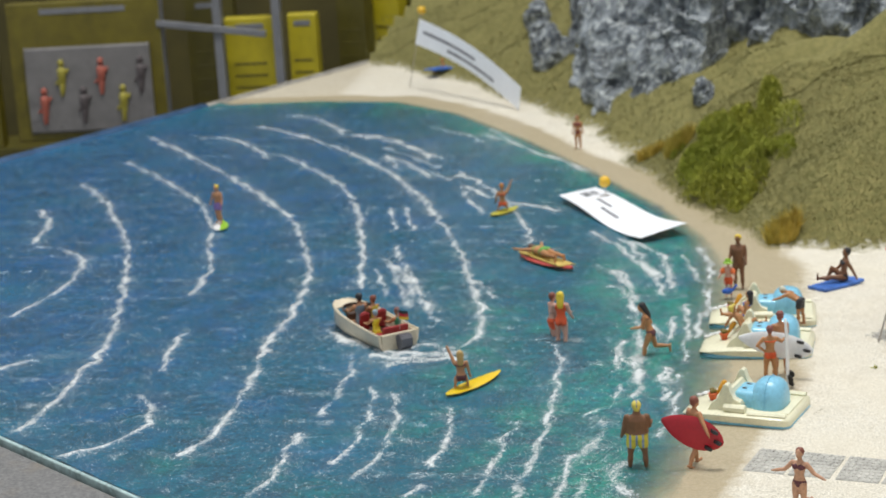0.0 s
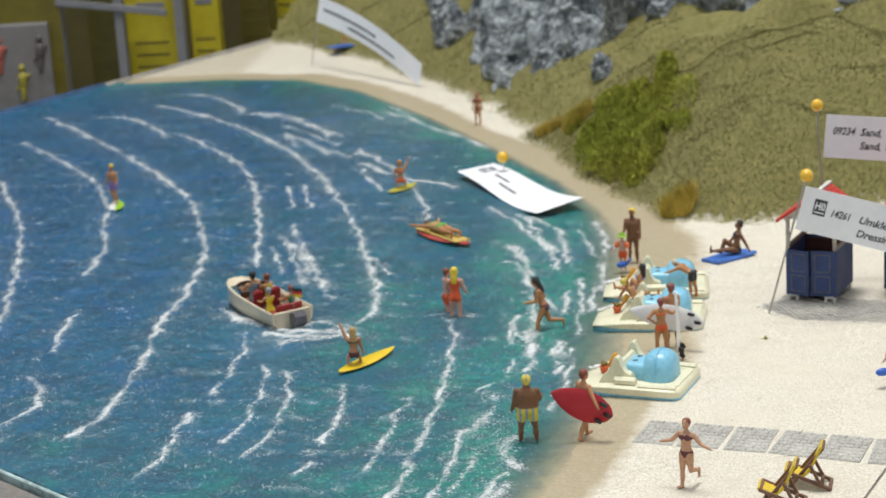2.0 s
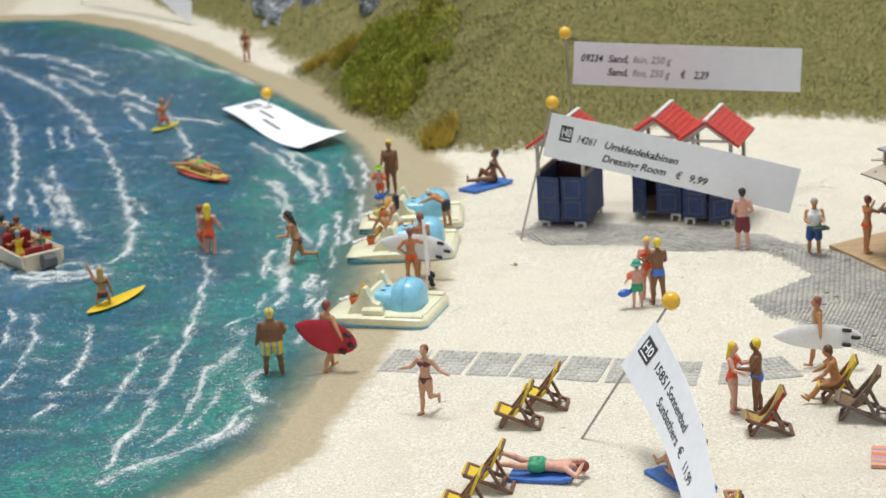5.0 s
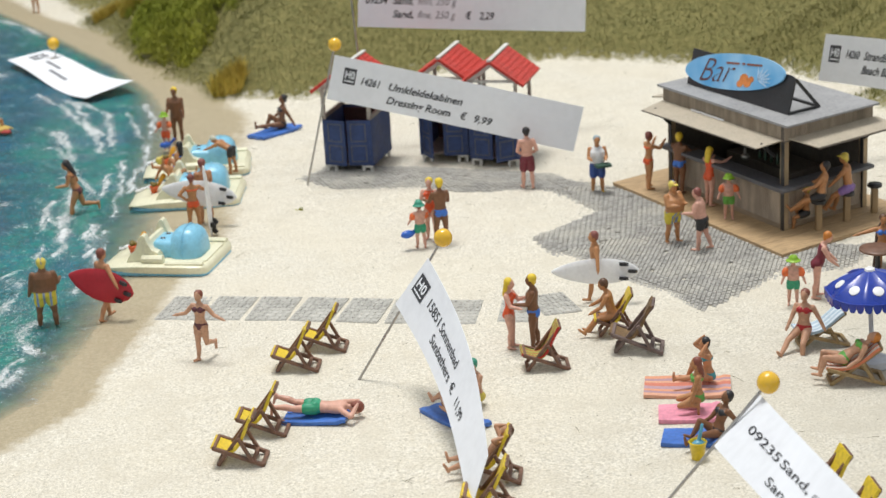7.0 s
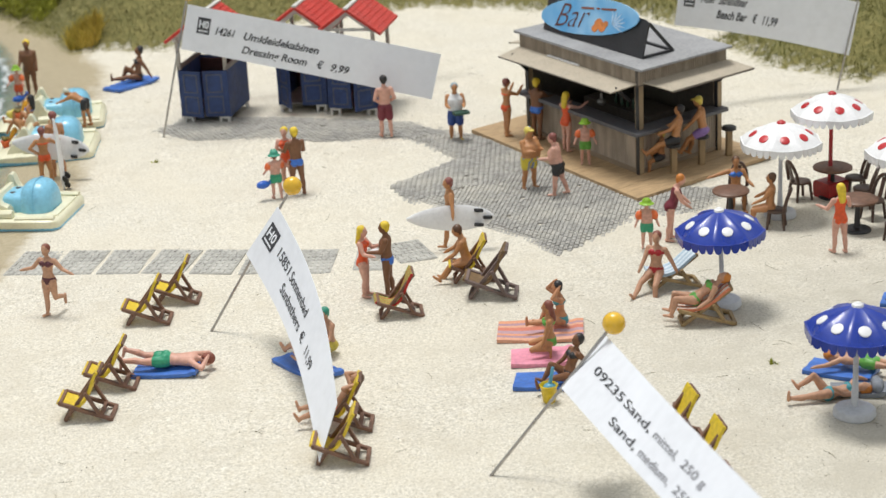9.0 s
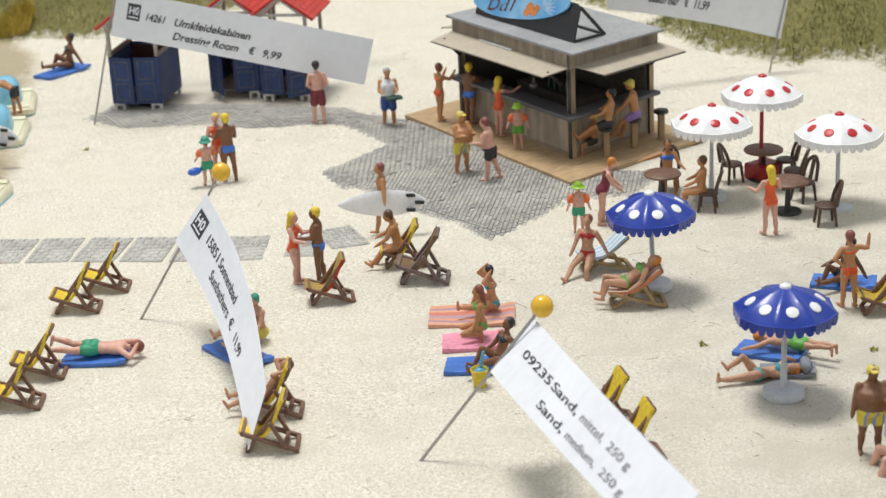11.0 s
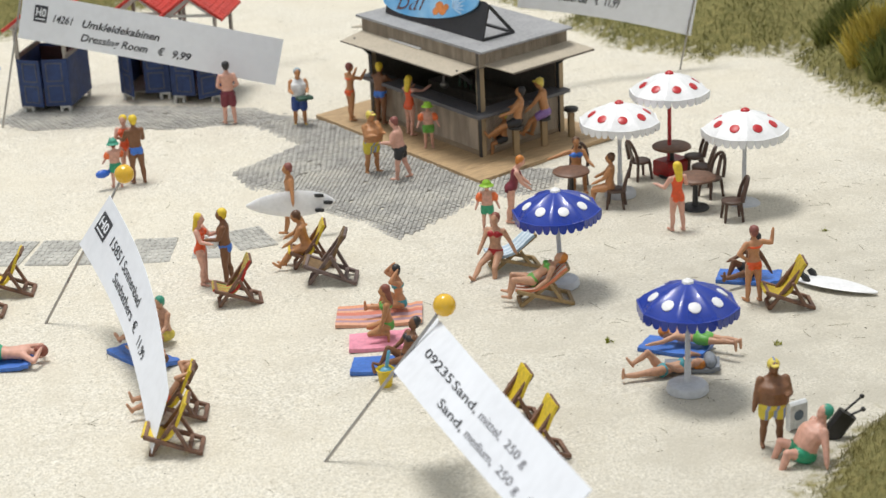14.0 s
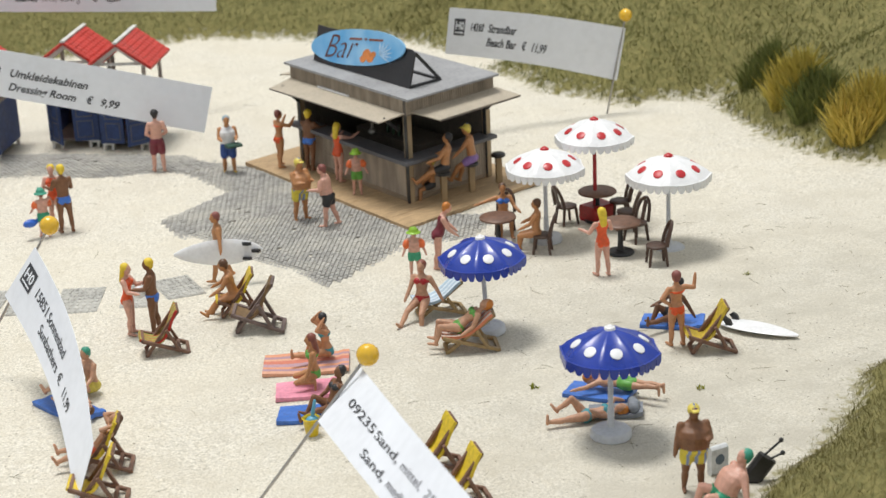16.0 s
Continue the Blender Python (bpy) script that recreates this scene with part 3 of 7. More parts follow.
wave(14.6, 61.8, 14.5, 60.8, 14.4, 59.8, 0.20)
wave(11.3, 55.4, 11.7, 54.5, 12.1, 53.4, 0.18)
wave(11.9, 53.0, 11.9, 52.0, 11.8, 50.9, 0.08)
wave(11.3, 52.0, 11.2, 50.9, 11.2, 49.9, 0.07)
wave(10.9, 49.6, 10.6, 49.2, 10.3, 48.9, 0.08)
wave(2.1, 56.0, 3.5, 55.4, 4.9, 55.5, 0.5)
wave(2.9, 54.7, 3.8, 56.3, 4.9, 56.6, 0.4)
wave(0.1, 59.2, 0.9, 57.8, 1.8, 57.1, 0.35)
wave(11.9, 57.2, 12.2, 53.5, 11.9, 50.6, 0.25)
wave(13.4, 53.0, 13.3, 49.5, 12.7, 46.5, 0.25)
wave(13.6, 62.0, 13.9, 58.0, 13.5, 54.5, 0.22)
wave(8.6, 42.8, 8.45, 40.2, 7.9, 37.6, 0.20)
wave(8.0, 48.1, 7.75, 44.7, 7.3, 41.8, 0.18, 0.85)
wave(10.0, 45.0, 10.05, 41.9, 9.1, 38.9, 0.20, 0.9)
wave(10.5, 42.6, 10.35, 40.7, 9.8, 40.0, 0.16, 0.75)
wave(11.5, 41.4, 11.15, 40.3, 10.2, 38.8, 0.34, 0.72)
wave(10.2, 38.8, 9.15, 38.3, 7.9, 36.6, 0.34, 0.8)
wave(11.7, 40.6, 10.6, 39.0, 8.2, 37.2, 0.6, 0.5)
wave(11.5, 44.4, 11.0, 43.5, 11.7, 41.8, 0.5, 0.66)
wave(10.9, 48.2, 10.7, 45.9, 10.1, 44.6, 0.45, 0.66)
wave(2.2, 56.7, 3.6, 55.7, 5.2, 56.3, 0.75)
wave(2.7, 55.2, 3.9, 54.9, 5.3, 55.7, 0.5)
wave(-0.3, 59.8, 0.3, 58.2, 1.7, 57.2, 0.5)


def sea(X, Y):
    s = line_distance(X, Y, SHORE) * np.where(inside(X, Y, SEA), 1, -1)
    WX, WY = X + 0.20 * waves_of(X, Y, 2.6, 21) + 0.05 * waves_of(X, Y, 0.8, 25), Y + 0.3 * waves_of(X, Y, 3.0, 23) + 0.06 * waves_of(X, Y, 0.9, 26)
    foam = np.zeros(X.shape)
    for p, c, q, w, thick in FOAM:
        ts = np.linspace(0, 1, 15)
        pts = [tuple((1 - t) ** 2 * np.array(p) + 2 * t * (1 - t) * np.array(c) + t * t * np.array(q)) for t in ts]
        lo, hi = np.min(pts, 0) - 3 - 4 * w, np.max(pts, 0) + 3 + 4 * w
        m = (X > lo[0]) & (X < hi[0]) & (Y > lo[1]) & (Y < hi[1])
        if m.any():
            d = line_distance(WX[m], WY[m], pts)
            foam[m] = np.maximum(foam[m], np.exp(-((d / (0.03 + w * 0.24)) ** 2)) * 0.74 * thick + 0.27 * np.exp(-d / (w * 2.2)))
    z = -0.10 + 0.05 * np.clip(foam, 0, 1) + 0.018 * waves_of(X, Y, 1.3, 31)
    foam *= 0.82 + 0.46 * waves_of(X, Y, 3.2, 41)
    foam = np.maximum(foam, 0.34 * np.clip(waves_of(X, Y, 2.0, 43) - 0.1, 0, 1))
    a, b = on_board(X, Y)
    z = z + 0.25 * np.exp(-np.maximum(b, 0) / 0.5)
    return z, (np.clip(s / 25.0 * (1 + (np.interp(Y, [36, 46, 53, 68, 80, 95], [2.2, 1.7, 1.3, 1.8, 4.0, 5.0]) - 1) * np.exp(-np.maximum(s, 0) / 9)), -0.1, 1.4), foam)


def sea_keep(X, Y):
    a, b = on_board(X, Y)
    s = line_distance(X, Y, SHORE) * np.where(inside(X, Y, SEA), 1, -1)
    return (a > 0.05) & (b > 0) & (s > -0.5)


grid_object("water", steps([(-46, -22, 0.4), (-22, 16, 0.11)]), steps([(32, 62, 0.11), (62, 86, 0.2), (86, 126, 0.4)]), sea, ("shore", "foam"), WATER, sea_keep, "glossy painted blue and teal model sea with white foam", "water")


def edge_trim(name, p, q, w, h, z, mat, label):
    bm = bmesh.new()
    bar(bm, (*p, z), (*q, z), w, h, bev=0.25)
    solo(name, bm, mat, 0, 0, label=label, category="edge", kind="structure")


def along(e, dr, k):
    return (e[0] + dr[0] * k, e[1] + dr[1] * k)


edge_trim("trim", along(EDGE_A, DIR_A, -40), along(EDGE_A, DIR_A, 60), 0.14, 0.5, -0.31, paint((0.42, 0.56, 0.56), 0.6, 0.3, 500), "white painted edge of the model board")
edge_trim("trim", along(EDGE_B, DIR_B, -60), along(EDGE_B, DIR_B, 21.5), 0.9, 2.6, -1.10, paint((0.03, 0.09, 0.20), 0.5, 0.35, 300), "blue painted rim of the model board")
edge_trim("trim", along(EDGE_B, DIR_B, 21.6), along(EDGE_B, DIR_B, 75), 0.9, 2.6, -1.16, paint((0.34, 0.32, 0.28), 0.8, 0.35, 300), "sandy grey rim of the model board")


def table_material():
    m, nt, p = material("grey_board")
    n, f = noise_of(nt, 45, 4), noise_of(nt, 900, 3)
    col = mix(nt, ramp(nt, f.outputs[0], 0.35, 0.65), (0.12, 0.12, 0.122), (0.20, 0.198, 0.195))
    col = mix(nt, ramp(nt, n.outputs[0], 0.55, 0.75, 0, 0.6), col, (0.22, 0.18, 0.13))
    nt.links.new(col, p.inputs["Base Color"])
    p.inputs["Roughness"].default_value = 0.8
    bumped(nt, p, f.outputs[0], 0.3)
    return m


bm = bmesh.new()
loft(bm, [[(x, y, z) for x, y in ((*along(EDGE_B, DIR_B, -60),), (*along(EDGE_A, DIR_A, -55),), (*along(EDGE_A, DIR_A, 70),), (95, -10), (95, 170), (*along(EDGE_B, DIR_B, 80),))] for z in (-80, -1.6)])
solo("table", bm, table_material(), 0, 0, label="grey stone-look display table under the model", category="table", kind="structure")
bm = bmesh.new()
bar(bm, (*along((EDGE_A[0] - 13.4, EDGE_A[1] - 15.2), DIR_A, -40), -0.42), (*along((EDGE_A[0] - 13.4, EDGE_A[1] - 15.2), DIR_A, 45), -0.42), 40, 0.5)
solo("ledge", bm, table_material(), 0, 0, label="grey speckled ledge along the model board", category="ledge", kind="structure")
bm = bmesh.new()
slab(bm, -400, 400, -300, 500, -82, -80)
solo("floor", bm, paint((0.22, 0.22, 0.23), 0.6, 0.2, 20), 0, 0, label="dull grey hall floor", category="floor", kind="structure")


# ---- rock face behind the hill ----
def rock_face():
    base = [(5.6, 134), (6.0, 121), (7.0, 112.0), (10.6, 104.8), (14.4, 98.8), (16, 102), (18, 102.5), (20.4, 99), (23, 94), (25, 90.0), (29, 89), (36, 90), (46, 86)]
    bm = bmesh.new()
    ns, nv = 320, 90
    rows = []
    for i in range(ns + 1):
        f = i / ns * (len(base) - 1)
        k = min(int(f), len(base) - 2)
        g = f - k
        x, y = base[k][0] * (1 - g) + base[k + 1][0] * g, base[k][1] * (1 - g) + base[k + 1][1] * g
        row = []
        for j in range(nv + 1):
            v = j / nv
            z = -1 + 20 * v
            q = Vector((x, y, z)) * 0.16
            n = noise.noise(q * 0.8) * 2.4 + (1 - abs(noise.noise(q * 1.9))) * 1.6 + noise.noise(q * 4.3) * 0.65 + noise.noise(q * 9.5) * 0.34 + noise.noise(q * 19) * 0.16
            back = v * 5.5 + 0.7 * math.floor(v * 7 + noise.noise(q * 1.3) * 1.5)
            row.append((x + 0.35 * back - n * 0.4, y + back - n * 0.9, z + noise.noise(q * 3.1) * 0.7))
        rows.append(row)
    loft(bm, rows, caps=False, closed=False)
    ob = solo("rock_face", bm, ROCK, 0, 0, label="craggy grey rock face with white dry-brushed edges", category="rock", kind="structure", smooth=False)
    return ob


rock_face()


def outcrop(x, y, r, seed):
    """A small weathered stone showing through the turf."""
    bm = bmesh.new()
    blob(bm, (0, 0, 0), (r, r * 0.8, r * 1.1), 36, 22)
    for v in bm.verts:
        q = v.co * (1.4 / r) + Vector((seed, 0, 0))
        v.co *= 1 + 0.32 * noise.noise(q) + 0.16 * noise.noise(q * 2.7) + 0.07 * noise.noise(q * 6)
    solo("boulder", bm, ROCK, x, y, stand(x, y) + r * 0.3, 25 * seed, "pale grey stone half sunk in the grassy slope", "rock", smooth=False)


for k, (x, y, r) in enumerate(((5.0, 119.5, 1.5), (4.2, 124.0, 1.2), (3.5, 129.0, 1.3), (15.2, 96.2, 0.8))):
    outcrop(x, y, r, k + 1)


# ---- grass, tufts and bush: many small blades, joined ----
def blades(name, n, place, size, mat, label, category, lean=0.5, seed=1, width=0.16, kind="stuff"):
    rng = np.random.RandomState(seed)
    P = place(rng, n)
    n = len(P)
    h = size * rng.uniform(0.55, 1.25, n)
    a, t = rng.uniform(0, 6.283, n), rng.uniform(0.05, lean, n)
    tip = P + np.stack([np.cos(a) * np.sin(t), np.sin(a) * np.sin(t), np.cos(t)], -1) * h[:, None]
    b = rng.uniform(0, 6.283, n)
    side = np.stack([np.cos(b), np.sin(b), np.zeros(n)], -1) * (h * width * 0.5)[:, None]
    mid = (P + tip) / 2 + np.stack([np.cos(a), np.sin(a), np.zeros(n)], -1) * (h * -0.06)[:, None]
    co = np.stack([P - side, P + side, mid + side * 0.8, tip, mid - side * 0.8], 1).reshape(-1, 3) * CM
    me = bpy.data.meshes.new(name)
    me.vertices.add(5 * n)
    me.vertices.foreach_set("co", co.ravel())
    me.loops.add(5 * n)
    me.loops.foreach_set("vertex_index", np.arange(5 * n))
    me.polygons.add(n)
    me.polygons.foreach_set("loop_start", np.arange(0, 5 * n, 5))
    me.update(calc_edges=True)
    me.materials.append(mat)
    return tagged(new(name, me), label, category, kind=kind)


def meadow_places(box, lo=0.1, hi=40.0):
    def place(rng, n):
        x, y = rng.uniform(box[0], box[1], n), rng.uniform(box[2], box[3], n)
        z, d, s = ground_height(x, y)
        ok = (d > lo - rng.exponential(0.13, n)) & (d < hi)
        return np.stack([x, y, z - 0.02], -1)[ok]
    return place


GRASS = leaf_material("grass", (0.115, 0.118, 0.036), (0.265, 0.235, 0.08))
OLIVE = leaf_material("olive_grass", (0.075, 0.09, 0.02), (0.27, 0.245, 0.07))
BUSH = leaf_material("bush", (0.15, 0.175, 0.015), (0.50, 0.49, 0.06))
MOUND = leaf_material("mound_grass", (0.135, 0.128, 0.040), (0.33, 0.28, 0.10))
STRAW = leaf_material("straw", (0.46, 0.35, 0.05), (0.80, 0.60, 0.13))
blades("hill_grass", 190000, meadow_places((8, 46, 68, 92)), 0.17, GRASS, "short dry olive grass on the hill", "grass", 1.35, 2, 0.15)
blades("hill_grass", 80000, meadow_places((41, 62, 40, 70)), 0.24, OLIVE, "green and olive grass on the side hill", "grass", 1.35, 3, 0.13)
blades("hill_grass", 110000, meadow_places((34, 48, 14, 33)), 0.17, MOUND, "short dry grass on the near mound", "grass", 1.45, 4, 0.075)
blades("hill_grass", 60000, meadow_places((-12, 20, 90, 145)), 0.25, GRASS, "dry grass above the far beach", "grass", 1.3, 5, 0.16)


def clump_places(cx, cy, rx, ry, dome=0.0):
    def place(rng, n):
        a, r = rng.uniform(0, 6.283, n), np.sqrt(rng.uniform(0, 1, n))
        x, y = cx + rx * r * np.cos(a), cy + ry * r * np.sin(a)
        z = ground_height(x, y)[0] + dome * np.sqrt(np.maximum(0, 1 - r * r)) * rng.uniform(0.3, 1.0, n) ** 0.4
        return np.stack([x, y, z - 0.03], -1)
    return place


REED = leaf_material("reed", (0.12, 0.145, 0.03), (0.28, 0.29, 0.08))
for k, (x, y, r, h, mt) in enumerate([(18.1, 71.6, 0.75, 0.85, STRAW), (13.7, 88.5, 0.8, 0.75, STRAW), (12.2, 90.8, 0.8, 0.65, STRAW), (50.4, 44.8, 0.9, 1.3, STRAW), (49.8, 48.4, 0.7, 1.25, STRAW), (49.9, 47.0, 0.7, 1.15, REED), (50.5, 52.0, 0.7, 0.95, REED)]):
    blades("grass_tuft", 1300, clump_places(x, y, r, r * 0.8), h, mt, "tuft of tall dry yellow grass" if mt is STRAW else "tuft of tall green grass", "grass tuft", 0.8, 40 + k, 0.05)


def thicket_places(cx, cy, rx, ry, tops, seed):
    """Leaves over a handful of uneven low mounds that run into each other."""
    def place(rng, n):
        r2 = np.random.RandomState(seed)
        ox, oy = r2.normal(0, 0.45, tops), r2.normal(0, 0.45, tops)
        size, high = r2.uniform(0.22, 0.5, tops), r2.uniform(0.35, 1.15, tops)
        k = rng.randint(0, tops, n)
        a, r = rng.uniform(0, 6.283, n), np.sqrt(rng.uniform(0, 1.1, n))
        x = cx + (ox[k] + size[k] * r * np.cos(a)) * rx
        y = cy + (oy[k] + size[k] * r * np.sin(a)) * ry
        dome = high[k] * np.sqrt(np.maximum(0, 1 - np.minimum(r, 1) ** 2)) * rng.uniform(0.2, 1.05, n) ** 0.5
        z, d, s = ground_height(x, y)
        ok = (d > 0.1) & (waves_of(x, y, 1.1, seed) + 0.8 * waves_of(x, y + dome, 0.5, seed + 1) > -0.12)
        return np.stack([x, y, z + dome - 0.03], -1)[ok]
    return place


for k, (x, y, rx, ry, tops) in enumerate([(15.9, 80.0, 2.0, 4.0, 14), (17.2, 82.6, 2.1, 4.6, 16), (14.6, 85.4, 1.7, 3.6, 12), (17.6, 86.6, 1.5, 3.2, 10)]):
    blades("bush", 26000, thicket_places(x, y, rx, ry, tops, 80 + k), 0.25, BUSH, "loose yellow-green low bush on the hillside", "bush", 1.45, 60 + k, 0.2)
for k, (x, y) in enumerate([(20.0, 53.0), (34.6, 28.7), (35.2, 30.2), (33.2, 30.6), (41.4, 35.5), (36.8, 29.0)]):
    blades("weed", 22, clump_places(x, y, 0.1, 0.1), 0.15, BUSH, "tiny green weed growing in the sand", "weed", 1.2, 70 + k, 0.3)


def litter():
    """Twigs, fibres and dark grains scattered over the sand."""
    rng = np.random.RandomState(9)
    for name, n, mat, label in (("beach_litter", 300, paint((0.15, 0.125, 0.05), 0.9), "thin dry stalks scattered over the sand"), ("beach_grit", 1500, paint((0.10, 0.085, 0.06), 0.9), "dark grains scattered over the sand")):
        bm = bmesh.new()
        k = 0
        while k < n:
            x, y = (rng.uniform(16, 49), rng.uniform(22, 70)) if k % 3 else (rng.uniform(33, 46), rng.uniform(22, 44))
            z, d, s = ground_height(np.array([x]), np.array([y]))
            if d[0] > -0.2 or s[0] > -2.5:
                continue
            k += 1
            a = rng.uniform(0, 6.283)
            if name == "beach_litter":
                ln = rng.uniform(0.1, 0.36) + (0.45 * rng.uniform(0, 1) if k % 7 == 0 else 0.0)
                p, q = Vector((x, y, z[0] + 0.012)), Vector((x + ln * math.cos(a), y + ln * math.sin(a), 0))
                q.z = stand(q.x, q.y) + rng.uniform(0.005, 0.05)
                mid = (p + q) / 2 + Vector((rng.uniform(-1, 1) * ln * 0.1, rng.uniform(-1, 1) * ln * 0.1, 0.01))
                loft(bm, [around(c, q - p, 0.0045, n=3) for c in (p, mid, q)])
            else:
                r = rng.uniform(0.006, 0.02)
                blob(bm, (x, y, z[0] + r * 0.4), (r, r * rng.uniform(0.6, 1), r * 0.7), 5, 2)
        solo(name, bm, mat, 0, 0, label=label, category="litter", kind="stuff", smooth=False)


litter()


# ---- paving ----
from mathutils.bvhtree import BVHTree


def cobbles(bm, poly, size, turn, level, rng, gap=0.9, high=0.045, rim_of=None, bed=None):
    """Rows of small stones within a many-sided patch."""
    xs, ys = [p[0] for p in poly], [p[1] for p in poly]
    cx, cy, R = (min(xs) + max(xs)) / 2, (min(ys) + max(ys)) / 2, max(max(xs) - min(xs), max(ys) - min(ys)) * 0.75
    ca, sa = math.cos(radians(turn)), math.sin(radians(turn))
    n = int(R / size[1])
    U, V = np.meshgrid(np.arange(-int(R / size[0]), int(R / size[0]) + 1), np.arange(-n, n + 1))
    u, v = (U + 0.5 * (V % 2)) * size[0], V * size[1]
    X, Y = cx + u * ca - v * sa, cy + u * sa + v * ca
    ok = inside(X, Y, poly)
    rim = line_distance(X, Y, rim_of) if rim_of else np.full(X.shape, 9.0)
    for x, y, e in zip(X[ok], Y[ok], rim[ok]):
        if rng.random() < (0.004 if e > 0.1 else 0.2):
            continue
        a = radians(turn) + rng.gauss(0, 0.06)
        z = level - 0.06 * max(0.0, 1 - e / 0.6)  # the rim sinks into the sand
        c, s = math.cos(a), math.sin(a)
        hx, hy, hz = size[0] * gap / 2, size[1] * gap / 2, high * rng.uniform(0.7, 1.2)
        ring = []
        for k, zz in ((1.0, 0.0), (0.92, hz * 0.7), (0.6, hz)):
            ring.append([(x + px * hx * k * c - py * hy * k * s, y + px * hx * k * s + py * hy * k * c, z + zz) for px, py in ((-1, -1), (1, -1), (1, 1), (-1, 1))])
        rows = [[bm.verts.new(p) for p in r] for r in ring]
        for p, q in zip(rows, rows[1:]):
            for i in range(4):
                bm.faces.new((p[i], p[(i + 1) % 4], q[(i + 1) % 4], q[i]))
        bm.faces.new(rows[-1])
        if bed is not None:
            loft(bed, [[(x + px * size[0] * 0.56 * ca - py * size[1] * 0.6 * sa, y + px * size[0] * 0.56 * sa + py * size[1] * 0.6 * ca, zz) for px, py in ((-1, -1), (1, -1), (1, 1), (-1, 1))] for zz in (z - 0.05, z + 0.004 * rng.random())])


PLAZA_RIM = [(30.7, 52.0), (29.2, 54.6), (24.6, 57.2), (21.4, 58.5), (20.1, 56.8), (21.4, 55.2), (25.9, 53.3), (27.9, 52.6), (28.9, 51.6), (29.7, 49.6), (27.1, 47.6), (27.3, 45.6), (28.6, 43.4), (30.4, 39.5), (33.6, 41.7), (35.2, 41.6), (37.5, 43.4)]
PATCHES = [[(20.1, 56.8), (21.4, 55.2), (25.9, 53.3), (27.9, 52.6), (30.8, 52.2), (29.2, 54.6), (24.6, 57.2), (21.4, 58.5)], [(27.9, 52.6), (28.9, 51.6), (29.7, 49.6), (27.1, 47.6), (27.3, 45.6), (32.9, 47.8), (32.2, 49.9), (30.8, 52.2)], [(27.3, 45.6), (28.6, 43.4), (30.4, 39.5), (33.6, 41.7), (35.2, 41.6), (37.5, 43.4), (34.6, 44.2), (32.9, 47.8)]]
plaza = thing("pavement", 0, 0, 0.0, label="grey cobbled paving mat in front of the bar", category="paving", kind="structure")
rng = random.Random(4)
for k, (poly, turn) in enumerate(zip(PATCHES, (-22, 24, 66))):
    bm, bed = bmesh.new(), bmesh.new()
    cobbles(bm, poly, (0.21, 0.13), turn, 0.026, rng, high=0.042, rim_of=PLAZA_RIM, bed=bed)
    tagged(part("bedding", bed, paint((0.25, 0.24, 0.215), 0.9, 0.25, 700), plaza, smooth=False), kind="stuff")
    tagged(part("cobbles", bm, PAVING, plaza, smooth=False), kind="stuff")


def path_slab(x, y, turn, ln, w, sunk=0.0):
    t = thing("paving_slab", x, y, -sunk, turn, "grey perforated paving slab sunk in the sand", "paving slab", "slabs of the beach path")
    bm = bmesh.new()
    slab(bm, -ln / 2, ln / 2, -w / 2, w / 2, -0.05, 0.03)
    part("body", bm, paint((0.46, 0.45, 0.41), 0.9, 0.2, 700), t)
    bm = bmesh.new()
    nx, ny = 7, 8
    for i in range(nx):
        for j in range(ny):
            cx, cy = -ln / 2 + (i + 0.5) * ln / nx, -w / 2 + (j + 0.5) * w / ny
            rr = ln / nx * 0.52
            if (i + j) % 2 == 0:
                loft(bm, [around((cx, cy, z), (0, 0, 1), r, r * 1.3, 6) for z, r in ((0.02, rr), (0.042, rr * 0.92), (0.05, rr * 0.6))], 0)
            else:
                slab(bm, cx - rr * 0.35, cx + rr * 0.35, cy - rr * 0.9, cy + rr * 0.9, 0.02, 0.052)
    tagged(part("studs", bm, paint((0.50, 0.485, 0.44), 0.9, 0.3, 600), t, smooth=False), kind="stuff")


for k in range(7):
    f = k / 6
    path_slab(16.0 + 7.75 * f, 44.1 - 2.75 * f, -19.0 + rng.gauss(0, 1.5), 1.22, 1.95, (0.05, 0.02)[k] if k < 2 else 0.004)
path_slab(25.35, 41.0, -15, 0.9, 1.8, 0.012)
path_slab(26.5, 41.25, 8, 1.1, 1.7, 0.014)


# ---- miniature figures: each one plain mesh ----
SKINS = {"tan": (0.50, 0.235, 0.11), "pale": (0.54, 0.295, 0.18), "brown": (0.20, 0.085, 0.035), "pink": (0.66, 0.36, 0.27), "dark": (0.15, 0.065, 0.03), "gold": (0.48, 0.22, 0.085)}
HAIRS = {"blond": (0.78, 0.56, 0.035), "black": (0.018, 0.016, 0.018), "red": (0.22, 0.06, 0.035), "brown": (0.12, 0.055, 0.025), "ginger": (0.55, 0.19, 0.025), "white": (0.62, 0.60, 0.48), "maroon": (0.24, 0.075, 0.06), "green": (0.04, 0.30, 0.20), "grey": (0.30, 0.38, 0.42), "lime": (0.28, 0.52, 0.03), "sunny": (0.72, 0.58, 0.10), "honey": (0.52, 0.33, 0.11)}
